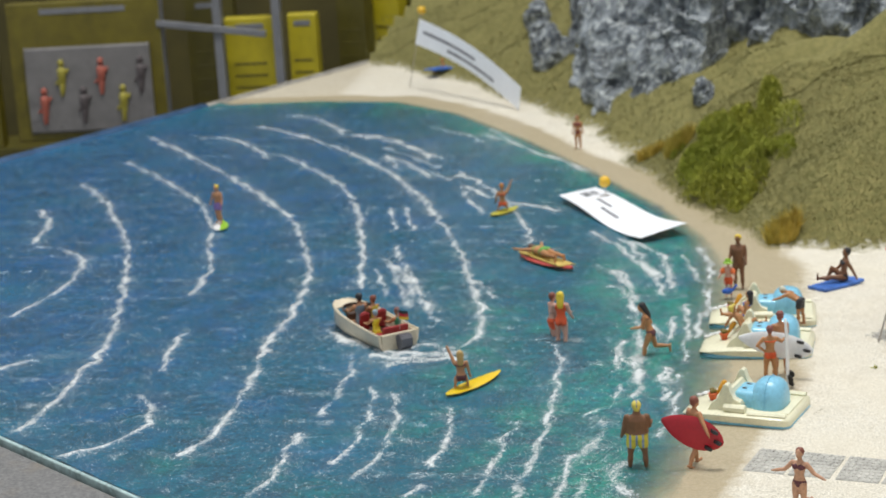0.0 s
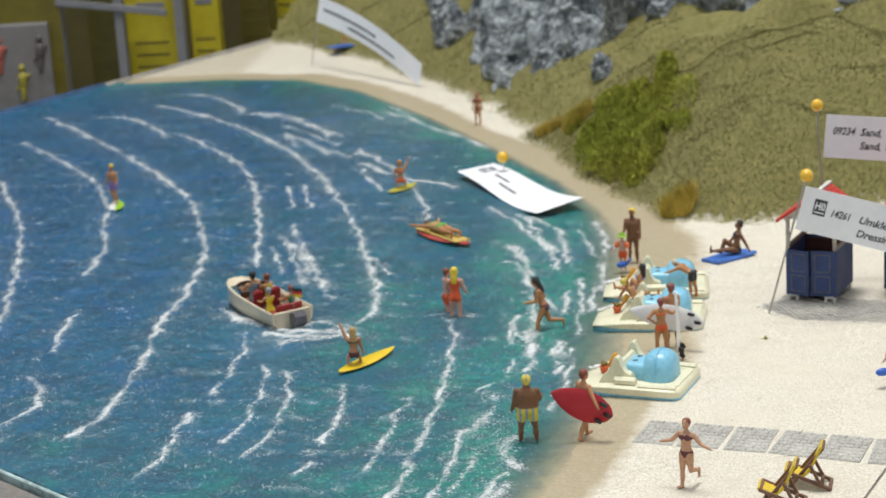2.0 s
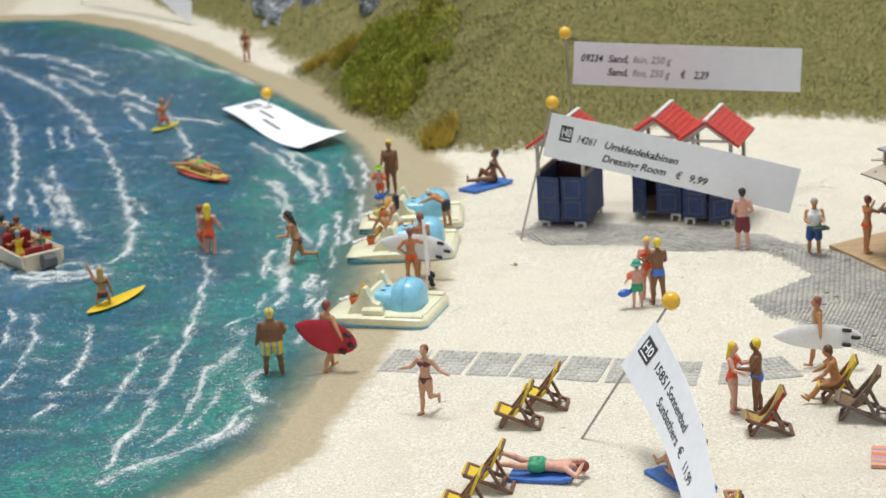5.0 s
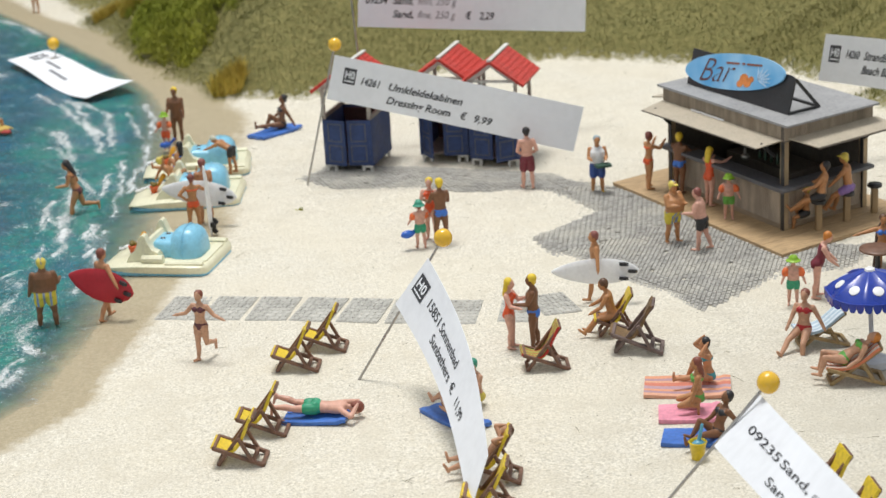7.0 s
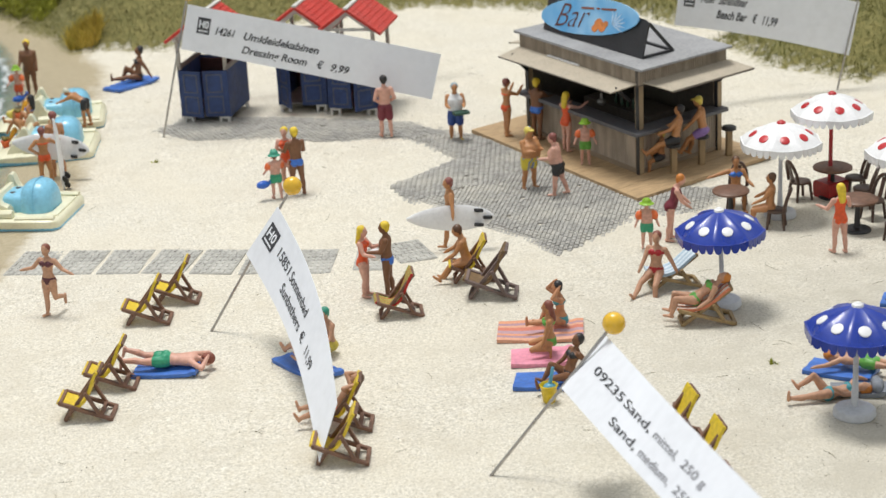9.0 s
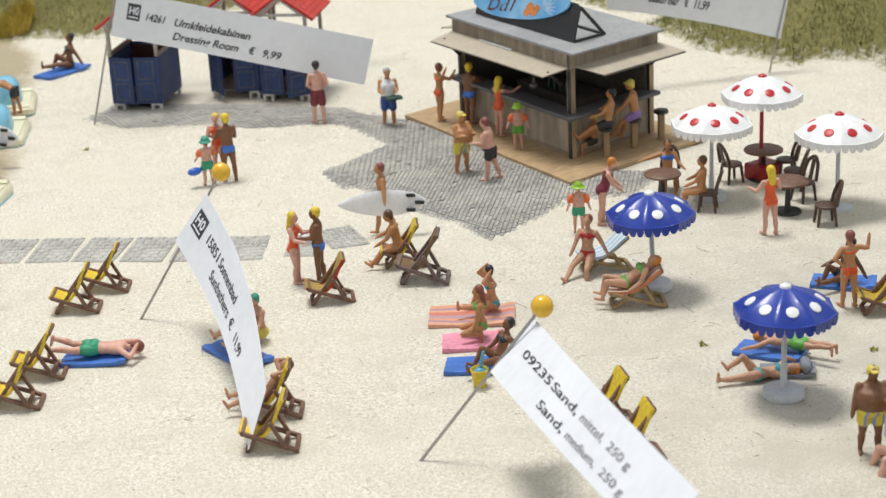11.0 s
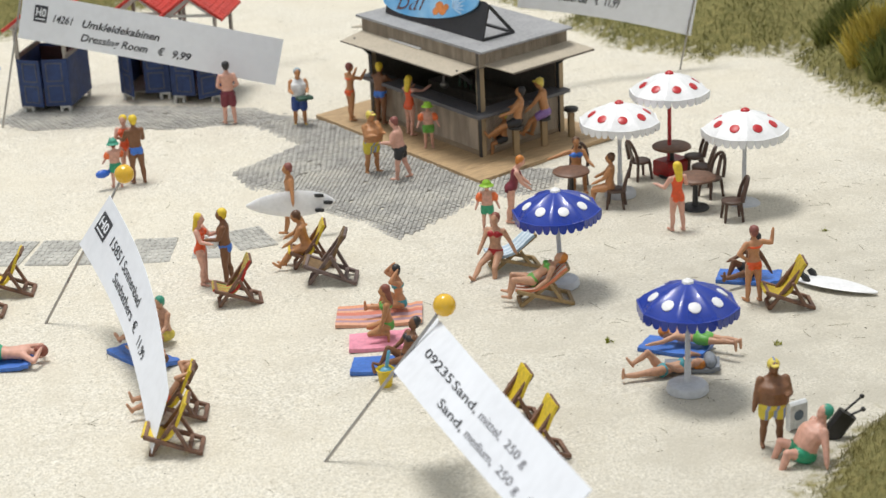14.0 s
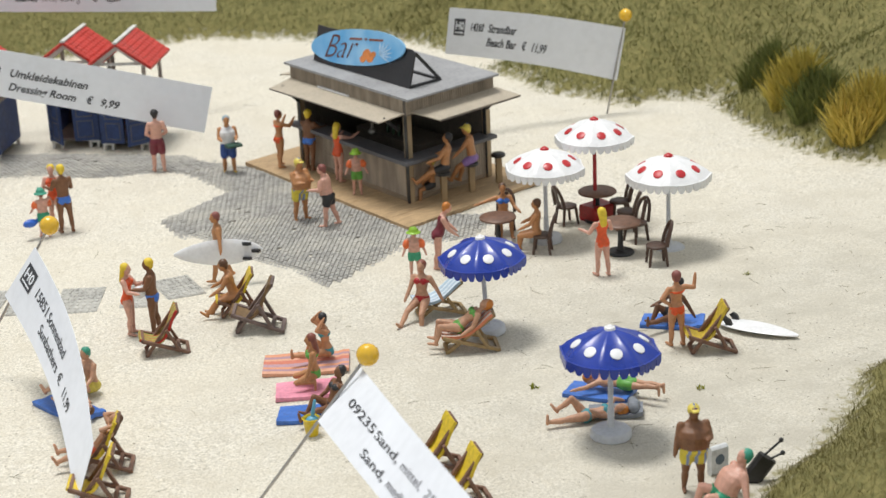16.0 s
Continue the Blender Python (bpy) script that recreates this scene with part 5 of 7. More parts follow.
def paper_flag(name, tl, bl, tr, br, bend, lines, pin, label, text_mat=None, ball=0.24, bars=(), mark=0.035, mark_w=0.055, lift=0.0):
    """A paper price strip on a steel pin with a ball head. lines: (text, start, end, v, size, slant, pale)."""
    tl, bl, tr, br, bend = (Vector(p) for p in (tl, bl, tr, br, bend))
    t = thing(name, pin[0][0], pin[0][1], pin[0][2], 0, label, "price flag", "price flags")
    org = Vector(pin[0])
    long = (tr - tl).length
    high = (tl - bl).length

    def on(u, v):
        """u along the strip, v up it."""
        return bl.lerp(br, u).lerp(tl.lerp(tr, u), v) + bend * math.sin(math.pi * u) + Vector((0, 0, lift)) * math.sin(2 * math.pi * u) - org

    bm = bmesh.new()
    sheet(bm, lambda u, v: on(u, v), 26, 4, 0.012)
    paper = part("paper", bm, PAPER, t)
    nrm = (tr - tl).cross(tl - bl).normalized()
    if nrm.y > 0 and abs(nrm.y) > 0.3:
        nrm = -nrm
    if nrm.z < 0 and abs(nrm.y) <= 0.3:
        nrm = -nrm

    def stamp(co, faces, u0, v0, mt, nm, parent=paper, off=0.012):
        bm = bmesh.new()
        vs = [bm.verts.new(on(u0 + x / long, v0 + y / high) + nrm * off) for x, y, _ in co]
        for f in faces:
            if len(set(f)) > 2:
                try:
                    bm.faces.new([vs[i] for i in f])
                except ValueError:
                    pass
        part(nm, bm, mt, parent, smooth=False)

    def block(u0, v0, w, h, mt, nm, parent=paper, off=0.010):
        n = max(1, int(w / 0.2))
        co, faces = [], []
        for i in range(n + 1):
            co += [(w * i / n, 0, 0), (w * i / n, h, 0)]
        for i in range(n):
            faces.append((2 * i, 2 * i + 2, 2 * i + 3, 2 * i + 1))
        stamp(co, faces, u0, v0, mt, nm, parent, off)

    if mark is not None:
        block(mark, 0.42, mark_w * long, high * 0.36, INK, "mark")
        co, faces = letters("H0", high * 0.24, 0.0)
        fit = mark_w * 0.8 * long / max(c[0] for c in co)
        stamp([(c[0] * fit, c[1], 0) for c in co], faces, mark + mark_w * 0.1, 0.55, PAPER, "mark_letters", off=0.018)
        block(mark + mark_w * 0.12, 0.47, mark_w * 0.76 * long, high * 0.03, PAPER, "mark_bar", off=0.018)
    for body, u, u1, v, size, slant, pale in lines:
        co, faces = letters(body, size * high, slant, 0.002 if pale else 0.022 if slant else 0.008)
        fit = (u1 - u) * long / max(c[0] for c in co)
        co = [(c[0] * fit, c[1], 0) for c in co]
        stamp(co, faces, u, v, INK_PALE if pale else INK, "lettering")
    for u, v, w, h in bars:
        block(u, v, w * long, h * high, INK_PALE, "lettering_bar")
    bm = bmesh.new()
    shaft = Vector(pin[1]) - org
    rod(bm, shaft * -0.08, shaft, 0.035, n=8)
    part("pin", bm, STEEL, t, "thin steel pin")
    bm = bmesh.new()
    blob(bm, Vector(pin[1]) - org, (ball, ball, ball), 20, 12)
    part("pin_head", bm, PIN_YELLOW, t, "glossy yellow ball head")
    return t


# ---- dressing cabins ----
NAVY = paint((0.024, 0.052, 0.165), 0.6, 0.25, 500)
NAVY_TRIM = paint((0.10, 0.105, 0.13), 0.6, 0.25, 500)
STONE_WHITE = paint((0.62, 0.61, 0.57), 0.6, 0.1)
ROOF_RED = paint((0.56, 0.045, 0.03), 0.5, 0.15)
PLANK_GREY = wood((0.27, 0.23, 0.20))
POST_WOOD = wood((0.44, 0.40, 0.35))
MAROON_WOOD = wood((0.075, 0.03, 0.025))


def cabin(x, y, rz, w=1.9, dp=2.3, ajar=(0, 0), label="navy blue beach changing cabin with a red tiled roof"):
    """A changing cabin whose front is on its -y side."""
    t = thing("changing_cabin", x, y, 0.0, rz, label, "cabin", "changing cabins")
    hw = w / 2
    for sx in (-1, 1):
        for yy in (0.12, dp - 0.12):
            bm = bmesh.new()
            fx = sx * (hw - 0.24)
            for ox in (-0.19, 0.11):
                slab(bm, fx + ox, fx + ox + 0.09, yy - 0.1, yy + 0.1, -0.04, 0.2)
            slab(bm, fx - 0.2, fx + 0.21, yy - 0.11, yy + 0.11, 0.195, 0.29)
            part("foot", bm, STONE_WHITE, t)
    for x0, x1, y0, y1 in ((-hw, -hw + 0.08, 0, dp), (hw - 0.08, hw, 0, dp), (-hw + 0.08, hw - 0.08, dp - 0.08, dp)):
        bm = bmesh.new()
        slab(bm, x0, x1, y0, y1, 0.26, 2.0)
        part("side_panel", bm, NAVY, t)
    bm = bmesh.new()
    slab(bm, -hw + 0.08, hw - 0.08, 0.08, dp - 0.08, 0.27, 0.34)
    part("floor_board", bm, PLANK_GREY, t)
    bm = bmesh.new()
    slab(bm, -hw + 0.09, hw - 0.09, dp - 0.13, dp - 0.085, 0.34, 1.9)
    part("lining", bm, MAROON_WOOD, t, "dark reddish inner boards")
    for s, swing in zip((-1, 1), ajar):
        x0, x1 = sorted((s * 0.015, s * (hw - 0.085)))
        turn = Matrix.Translation((s * (hw - 0.085), 0, 0)) @ Matrix.Rotation(radians(s * swing), 4, "Z") @ Matrix.Translation((-s * (hw - 0.085), 0, 0))
        bm = bmesh.new()
        slab(bm, x0, x1, 0.0, 0.07, 0.28, 1.98)
        bmesh.ops.transform(bm, matrix=turn, verts=bm.verts)
        door = part("door", bm, NAVY, t)
        for z0, z1 in ((0.42, 1.05), (1.18, 1.86)):
            for a, b, c, d in ((x0 + 0.12, x1 - 0.12, z0, z0 + 0.04), (x0 + 0.12, x1 - 0.12, z1 - 0.04, z1), (x0 + 0.12, x0 + 0.16, z0 + 0.04, z1 - 0.04), (x1 - 0.16, x1 - 0.12, z0 + 0.04, z1 - 0.04)):
                bm = bmesh.new()
                slab(bm, a, b, -0.015, 0.004, c, d, bev=0.004)
                bmesh.ops.transform(bm, matrix=turn, verts=bm.verts)
                part("moulding", bm, NAVY_TRIM, door)
    for sx in (-1, 1):
        for yy in (0.06, dp - 0.06):
            bm = bmesh.new()
            slab(bm, sx * (hw - 0.06) - 0.06, sx * (hw - 0.06) + 0.06, yy - 0.06, yy + 0.06, 2.0, 3.12)
            part("post", bm, POST_WOOD, t)
        bm = bmesh.new()
        slab(bm, sx * hw - 0.05, sx * hw + 0.05, -0.05, dp + 0.05, 3.05, 3.2)
        part("plate", bm, STONE_WHITE, t)
        bm = bmesh.new()
        slab(bm, sx * (hw - 0.04) - 0.05, sx * (hw - 0.04) + 0.05, 0, dp, 2.0, 2.14)
        part("rail", bm, PLANK_GREY, t)
    for yy in (0.0, dp):
        bm = bmesh.new()
        for poly in ([(-hw - 0.1, 3.16), (-hw + 0.22, 3.16), (0, 3.7), (0, 3.88)], [(hw + 0.1, 3.16), (hw - 0.22, 3.16), (0, 3.7), (0, 3.88)], [(-hw + 0.1, 3.13), (hw - 0.1, 3.13), (hw - 0.1, 3.23), (-hw + 0.1, 3.23)]):
            loft(bm, [[(px, yy + o, pz) for px, pz in poly] for o in (-0.03, 0.03)])
        part("gable", bm, STONE_WHITE, t)
    rise, run = 3.96 - 3.1, hw + 0.28
    for s in (-1, 1):
        roof = part("roof_slope", (lambda b: (loft(b, [[(s * q * run, yy, 3.96 - rise * q + o) for q, o in ((0.0, -0.02), (1.0, -0.02), (1.0, -0.1), (0.0, -0.1))] for yy in (-0.22, dp + 0.22)]), b)[1])(bmesh.new()), ROOF_RED, t)
        for c in range(7):
            for r in range(9):
                b = bmesh.new()
                q0, q1 = c / 7, (c + 1.25) / 7
                y0, y1 = -0.24 + (dp + 0.48) * r / 9 + 0.012, -0.24 + (dp + 0.48) * (r + 1) / 9 - 0.012
                prof = [(q0, 0.0), (min(q1, 1.03), 0.035)]
                loft(b, [[(s * q * run, yy, 3.955 - rise * q + o + 0.02 * (1 if 0 < k < 3 else 0)) for (q, o) in prof for _ in (0,)] + [(s * q * run, yy, 3.955 - rise * q - 0.03) for q, o in prof[::-1]] for k, yy in enumerate((y0, y0 * 0.7 + y1 * 0.3, y0 * 0.3 + y1 * 0.7, y1))])
                part("roof_tile", b, ROOF_RED, roof, smooth=False)
    bm = bmesh.new()
    bar(bm, (0, -0.26, 3.985), (0, dp + 0.26, 3.985), 0.16, 0.07)
    part("ridge_cap", bm, STONE_WHITE, t, "white ridge cap")
    return t


for x, y, ajar in ((22.1, 57.15, (14, 5)), (25.68, 57.4, (50, 10)), (27.36, 56.2, (10, 42))):
    cabin(x, y, -23.0, 1.85, 2.4, ajar)

# ---- beach bar ----
DECK = wood((0.48, 0.33, 0.18), 200, (1, 10, 1))
SLATS = wood((0.44, 0.37, 0.29), 300, (1, 1, 0.2), 0.75)
FASCIA = wood((0.34, 0.28, 0.21), 300, (1, 1, 0.2), 0.75)
AWNING = paint((0.46, 0.40, 0.31), 0.8, 0.1, 1400)
ROOF_GREY = paint((0.33, 0.33, 0.335), 0.75, 0.16, 900)
COUNTER = paint((0.11, 0.11, 0.12), 0.5, 0.15)
# shade inside the bar is put into this colour; trims and backings share it
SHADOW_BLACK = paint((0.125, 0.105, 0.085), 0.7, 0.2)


def beach_bar(x, y, rz):
    """Open beach bar; its corner post stands at the origin, long side along +y, short side along +x."""
    t = thing("beach_bar", x, y, 0.0, rz, "small wooden beach bar with grey roof, awnings and surfboard sign", "bar")
    L, S = 6.3, 3.5
    for i in range(9):
        bm = bmesh.new()
        y0 = -1.7 + 9.7 * i / 9
        slab(bm, -1.5, 4.5, y0 + 0.006, y0 + 9.7 / 9 - 0.006, 0.02, 0.15 + 0.004 * (i % 2), bev=0.008)
        part("deck_board", bm, DECK, t)
    bm = bmesh.new()
    slab(bm, -1.45, 4.45, -1.65, 7.95, -0.03, 0.05)
    part("deck_frame", bm, SHADOW_BLACK, t)

    def panel(x0, x1, y0, y1, z0, z1, along_x, pitch=0.1, mat=SLATS):
        bm = bmesh.new()
        slab(bm, x0, x1, y0, y1, z0, z1)
        p = part("wall_panel", bm, SHADOW_BLACK, t)
        bm = bmesh.new()
        n = int(((x1 - x0) if along_x else (y1 - y0)) / pitch)
        for i in range(n):
            if along_x:
                a = x0 + (x1 - x0) * i / n
                slab(bm, a + 0.011, a + (x1 - x0) / n - 0.011, y0 - 0.03, y0 + 0.01, z0, z1, bev=0.01)
            else:
                a = y0 + (y1 - y0) * i / n
                slab(bm, x0 - 0.03, x0 + 0.01, a + 0.011, a + (y1 - y0) / n - 0.011, z0, z1, bev=0.01)
        tagged(part("cladding", bm, mat, p, "weathered grey-brown vertical slats" if mat is SLATS else "inner boards coloured dark for shade"), kind="stuff")
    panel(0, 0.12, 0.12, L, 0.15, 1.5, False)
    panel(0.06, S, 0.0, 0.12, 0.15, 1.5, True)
    # inner walls take the shade colour instead of the slat wood
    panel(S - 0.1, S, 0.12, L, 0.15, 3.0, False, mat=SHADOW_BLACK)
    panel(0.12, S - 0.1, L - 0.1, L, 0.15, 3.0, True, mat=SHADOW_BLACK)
    for px, py in ((0, 0), (0, L), (S, 0), (S, L)):
        bm = bmesh.new()
        slab(bm, px - 0.1, px + 0.1, py - 0.1, py + 0.1, 0.15, 3.06)
        part("corner_post", bm, wood((0.40, 0.30, 0.18), 260, (1, 1, 0.15)), t)
        bm = bmesh.new()
        slab(bm, px - 0.118, px - 0.098, py - 0.118, py + 0.05, 0.15, 3.06)
        part("corner_strip", bm, BLACK, t)
    for x0, x1, y0, y1 in ((-0.42, 0.3, -0.42, L + 0.2), (0.3, S + 0.12, -0.42, 0.3)):
        bm = bmesh.new()
        slab(bm, x0, x1, y0, y1, 1.5, 1.62, bev=0.02)
        part("counter_top", bm, COUNTER, t)
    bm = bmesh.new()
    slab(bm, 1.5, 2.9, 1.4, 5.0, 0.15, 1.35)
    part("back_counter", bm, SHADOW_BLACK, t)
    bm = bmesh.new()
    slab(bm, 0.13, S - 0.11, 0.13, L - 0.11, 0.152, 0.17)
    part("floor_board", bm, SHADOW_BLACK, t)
    bm = bmesh.new()
    for k in range(5):
        loft(bm, [around((1.8, 2.2 + k * 0.32, z), (0, 0, 1), r, n=8) for z, r in ((1.35, 0.06), (1.55, 0.06), (1.62, 0.03), (1.72, 0.025))])
    part("bottle_row", bm, paint((0.05, 0.10, 0.06), 0.2, 0.2), t)
    bm = bmesh.new()
    blob(bm, (0.75, 3.0, 1.72), (0.16, 0.16, 0.12), 10, 6)
    rod(bm, (0.75, 3.0, 1.6), (0.75, 3.0, 2.0), 0.05)
    part("bar_pump", bm, STEEL, t)
    # fascia of upright slats, then the roof slab
    for x0, x1, y0, y1, ax in ((-0.2, -0.08, -0.08, L + 0.2, False), (-0.2, S + 0.2, -0.2, -0.08, True), (S + 0.08, S + 0.2, -0.08, L + 0.2, False), (-0.08, S + 0.08, L + 0.08, L + 0.2, True)):
        bm = bmesh.new()
        slab(bm, x0, x1, y0, y1, 3.06, 3.58)
        f = part("fascia", bm, SHADOW_BLACK, t)
        bm = bmesh.new()
        n = int(max(x1 - x0, y1 - y0) / 0.1)
        for i in range(n):
            if ax:
                a = x0 + (x1 - x0) * i / n
                slab(bm, a + 0.011, a + (x1 - x0) / n - 0.011, y0 - 0.025, y1 + 0.025, 3.07, 3.57, bev=0.01)
            else:
                a = y0 + (y1 - y0) * i / n
                slab(bm, x0 - 0.025, x1 + 0.025, a + 0.011, a + (y1 - y0) / n - 0.011, 3.07, 3.57, bev=0.01)
        tagged(part("cladding", bm, FASCIA, f), kind="stuff")
        bm = bmesh.new()
        slab(bm, x0 - 0.035, x1 + 0.035, y0 - 0.035, y1 + 0.035, 3.05, 3.085)
        part("fascia_trim", bm, SHADOW_BLACK, f)
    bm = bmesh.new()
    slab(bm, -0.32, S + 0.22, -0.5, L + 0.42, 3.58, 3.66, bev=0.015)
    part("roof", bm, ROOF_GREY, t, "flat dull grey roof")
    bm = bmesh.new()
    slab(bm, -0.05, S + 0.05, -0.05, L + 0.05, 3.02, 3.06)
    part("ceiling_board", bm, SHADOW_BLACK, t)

    def awning(pts, mat):
        (a, b, c, d) = (Vector(p) for p in pts)
        bm = bmesh.new()
        n = 46
        up = (b - a).cross(d - a).normalized()
        up *= math.copysign(1, up.z)
        sheet(bm, lambda u, v: a.lerp(b, u).lerp(d.lerp(c, u), v) - up * 0.004, 12, 3, 0.03)
        w = part("awning", bm, mat, t, "pale slatted wooden awning")
        bm = bmesh.new()
        for i in range(n):
            p, q = a.lerp(b, (i + 0.5) / n), d.lerp(c, (i + 0.5) / n)
            bar(bm, p, q, (b - a).length / n * 0.94, 0.012, up=up)
        tagged(part("awning_slats", bm, mat, w), kind="stuff")
        bm = bmesh.new()
        bar(bm, d - up * 0.02, c - up * 0.02, 0.05, 0.045, up=up)
        part("edge_strip", bm, SHADOW_BLACK, w)
        return w
    awning([(-0.2, -0.15, 3.13), (-0.2, L + 0.2, 3.13), (-1.1, L + 0.3, 2.93), (-1.0, 0.25, 2.93)], AWNING)
    awning([(0.0, -0.2, 3.13), (S + 0.3, -0.2, 3.13), (S + 0.7, -1.05, 2.93), (0.5, -1.1, 2.93)], AWNING)
    awning([(0.0, L + 0.2, 3.2), (S + 0.2, L + 0.2, 3.2), (S + 0.2, L + 0.9, 3.12), (-0.2, L + 0.9, 3.12)], AWNING)
    bm = bmesh.new()
    slab(bm, -0.30, -0.235, 2.9, 4.75, 3.125, 3.17)
    part("white_strip", bm, WHITE, t, "white strip behind the awning")
    for x0, x1, y0, y1 in ((-0.05, 0.0, 0.1, L), (0.1, S, -0.05, 0.0)):
        bm = bmesh.new()
        slab(bm, x0, x1, y0, y1, 0.15, 0.30)
        part("base_rail", bm, wood((0.30, 0.23, 0.16), 260, (0.2, 0.2, 1)), t)
    for p, q in (((-0.15, L - 0.1, 2.35), (-0.8, L - 0.1, 3.0)), ((-0.15, 0.3, 2.5), (-0.75, 0.3, 3.0)), ((S - 0.1, -0.15, 2.5), (S - 0.1, -0.8, 2.98))):
        bm = bmesh.new()
        bar(bm, p, q, 0.08, 0.1)
        part("bracket", bm, BLACK, t)
    # sign: black easel with a board-shaped plate
    sy0, sy1, sx, zb = 0.42, 6.0, 0.5, 3.66
    bm = bmesh.new()
    sheet(bm, lambda u, v: (sx + 0.05 + 0.32 * v, sy0 + (sy1 - sy0) * u, zb + 1.16 * v * (1.0 if u > 0.03 else 0.93)), 32, 3, 0.06)
    sign = part("sign_easel", bm, BLACK, t, "black sign easel")
    for yy in (sy0 + 0.04, sy1 - 0.04):
        bm = bmesh.new()
        bar(bm, (sx + 1.35, yy, zb + 0.05), (sx + 0.36, yy, zb + 1.06), 0.1, 0.09, up=(0, 1, 0))
        bar(bm, (sx + 0.05, yy, zb + 0.04), (sx + 1.4, yy, zb + 0.04), 0.1, 0.08)
        part("strut", bm, BLACK, sign)
    bm = bmesh.new()
    bar(bm, (sx + 1.35, sy0, zb + 0.04), (sx + 1.35, sy1, zb + 0.04), 0.1, 0.08)
    part("foot_bar", bm, BLACK, sign)

    def plate(u, v):
        """u along the sign in reading order, v up it, both from -1 to 1."""
        c = Vector((sx + 0.22, 3.5, zb + 0.80))
        up = Vector((0.27, 0, 0.96))
        return c + Vector((0, -1, 0)) * u * 2.66 + up * (v * 0.60 + u * 0.34)

    out = Vector((-0.96, 0, 0.27))

    def outline(k):
        pts = []
        for i in range(36):
            a = 2 * math.pi * i / 36
            ca, sa = math.cos(a), math.sin(a)
            pts.append((math.copysign(abs(ca) ** 0.92, ca) * k, math.copysign(abs(sa) ** 0.8, sa) * (1 - 0.22 * abs(ca) ** 3) * k))
        return pts
    bm = bmesh.new()
    loft(bm, [[plate(u, v) + out * o for u, v in outline(k)] for o, k in ((0.02, 0.98), (0.06, 1.0), (0.10, 0.99))])
    m, nt, p = material("sign_blue")
    n = noise_of(nt, 60, 3)
    nt.links.new(mix(nt, ramp(nt, n.outputs[0], 0.35, 0.7), (0.10, 0.36, 0.66), (0.36, 0.60, 0.80)), p.inputs["Base Color"])
    p.inputs["Roughness"].default_value = 0.4
    board = part("sign_board", bm, m, t, "sky blue surfboard-shaped sign")
    co, faces = letters("Bar", 1.35, 0.4, -0.014)
    bm = bmesh.new()
    vs = [bm.verts.new(plate(-0.70 + px * 0.45, -0.62 + py * 1.42) + out * 0.112) for px, py, _ in co]
    for f in faces:
        bm.faces.new([vs[i] for i in f])
    part("sign_lettering", bm, paint((0.13, 0.04, 0.03), 0.6), board, smooth=False)
    for k, (u0, u1, vv) in enumerate(((-0.16, 0.10, 0.46), (0.15, 0.21, 0.46), (0.25, 0.54, 0.44))):
        bm = bmesh.new()
        loft(bm, [[plate(u, v) + out * o for u, v in ((u0, vv - 0.05), (u1, vv - 0.06), (u1, vv + 0.05), (u0, vv + 0.06))] for o in (0.10, 0.112)])
        part("sign_bar", bm, paint((0.25, 0.08, 0.04), 0.6), board, smooth=False)
    for k, (u, v, r) in enumerate(((0.16, -0.28, 0.17), (0.24, -0.5, 0.15), (0.1, -0.55, 0.13), (0.3, -0.3, 0.11))):
        bm = bmesh.new()
        loft(bm, [[plate(u + 0.08 + r * math.cos(a) * 0.5, v - 0.05 + r * math.sin(a) * 1.6) + out * o for a in [2 * math.pi * i / 9 for i in range(9)]] for o in (0.10, 0.111 + 0.001 * k)])
        part("flower", bm, paint((0.72, 0.24, 0.06), 0.6), board, "orange flower", smooth=False)
    for k in range(7):
        bm = bmesh.new()
        a = radians(100 - 22 * k)
        tipu, tipv = 0.52 + 0.26 * math.cos(a), -0.35 + 0.75 * math.sin(a)
        loft(bm, [[plate(u, v) + out * o for u, v in ((0.5, -0.35), (0.52 + 0.14 * math.cos(a + 0.14), -0.35 + 0.4 * math.sin(a + 0.14)), (tipu, tipv), (0.52 + 0.14 * math.cos(a - 0.14), -0.35 + 0.4 * math.sin(a - 0.14)))] for o in (0.10, 0.1105)])
        part("palm_leaf", bm, paint((0.42, 0.62, 0.82), 0.6), board, "pale palm leaf", smooth=False)
    return t


BAR_X, BAR_Y, BAR_RZ, BAR_SKEW = 34.72, 45.4, 18.3, 0.15
hut = beach_bar(BAR_X, BAR_Y, BAR_RZ)
for piece in hut.children_recursive:  # the little hut stands a bit out of square
    for v in piece.data.vertices:
        v.co.y += BAR_SKEW * v.co.x


def by_bar(lx, ly):
    c, s = math.cos(radians(BAR_RZ)), math.sin(radians(BAR_RZ))
    ly += BAR_SKEW * lx
    return BAR_X + lx * c - ly * s, BAR_Y + lx * s + ly * c


def stool(x, y):
    t = thing("bar_stool", x, y, 0.15, 0, "wooden bar stool with a black round seat", "stool", "stools at the bar")
    bm = bmesh.new()
    loft(bm, [around((0, 0, z), (0, 0, 1), r, n=14) for z, r in ((0.86, 0.2), (0.88, 0.235), (0.96, 0.235), (0.99, 0.2))])
    part("seat", bm, BLACK, t)
    bm = bmesh.new()
    slab(bm, -0.09, 0.09, -0.09, 0.09, 0.0, 0.87)
    part("stem", bm, wood((0.33, 0.23, 0.12), 260, (1, 1, 0.2)), t)


for lx in (0.85, 2.1, 3.35):
    stool(*by_bar(lx, -0.75))


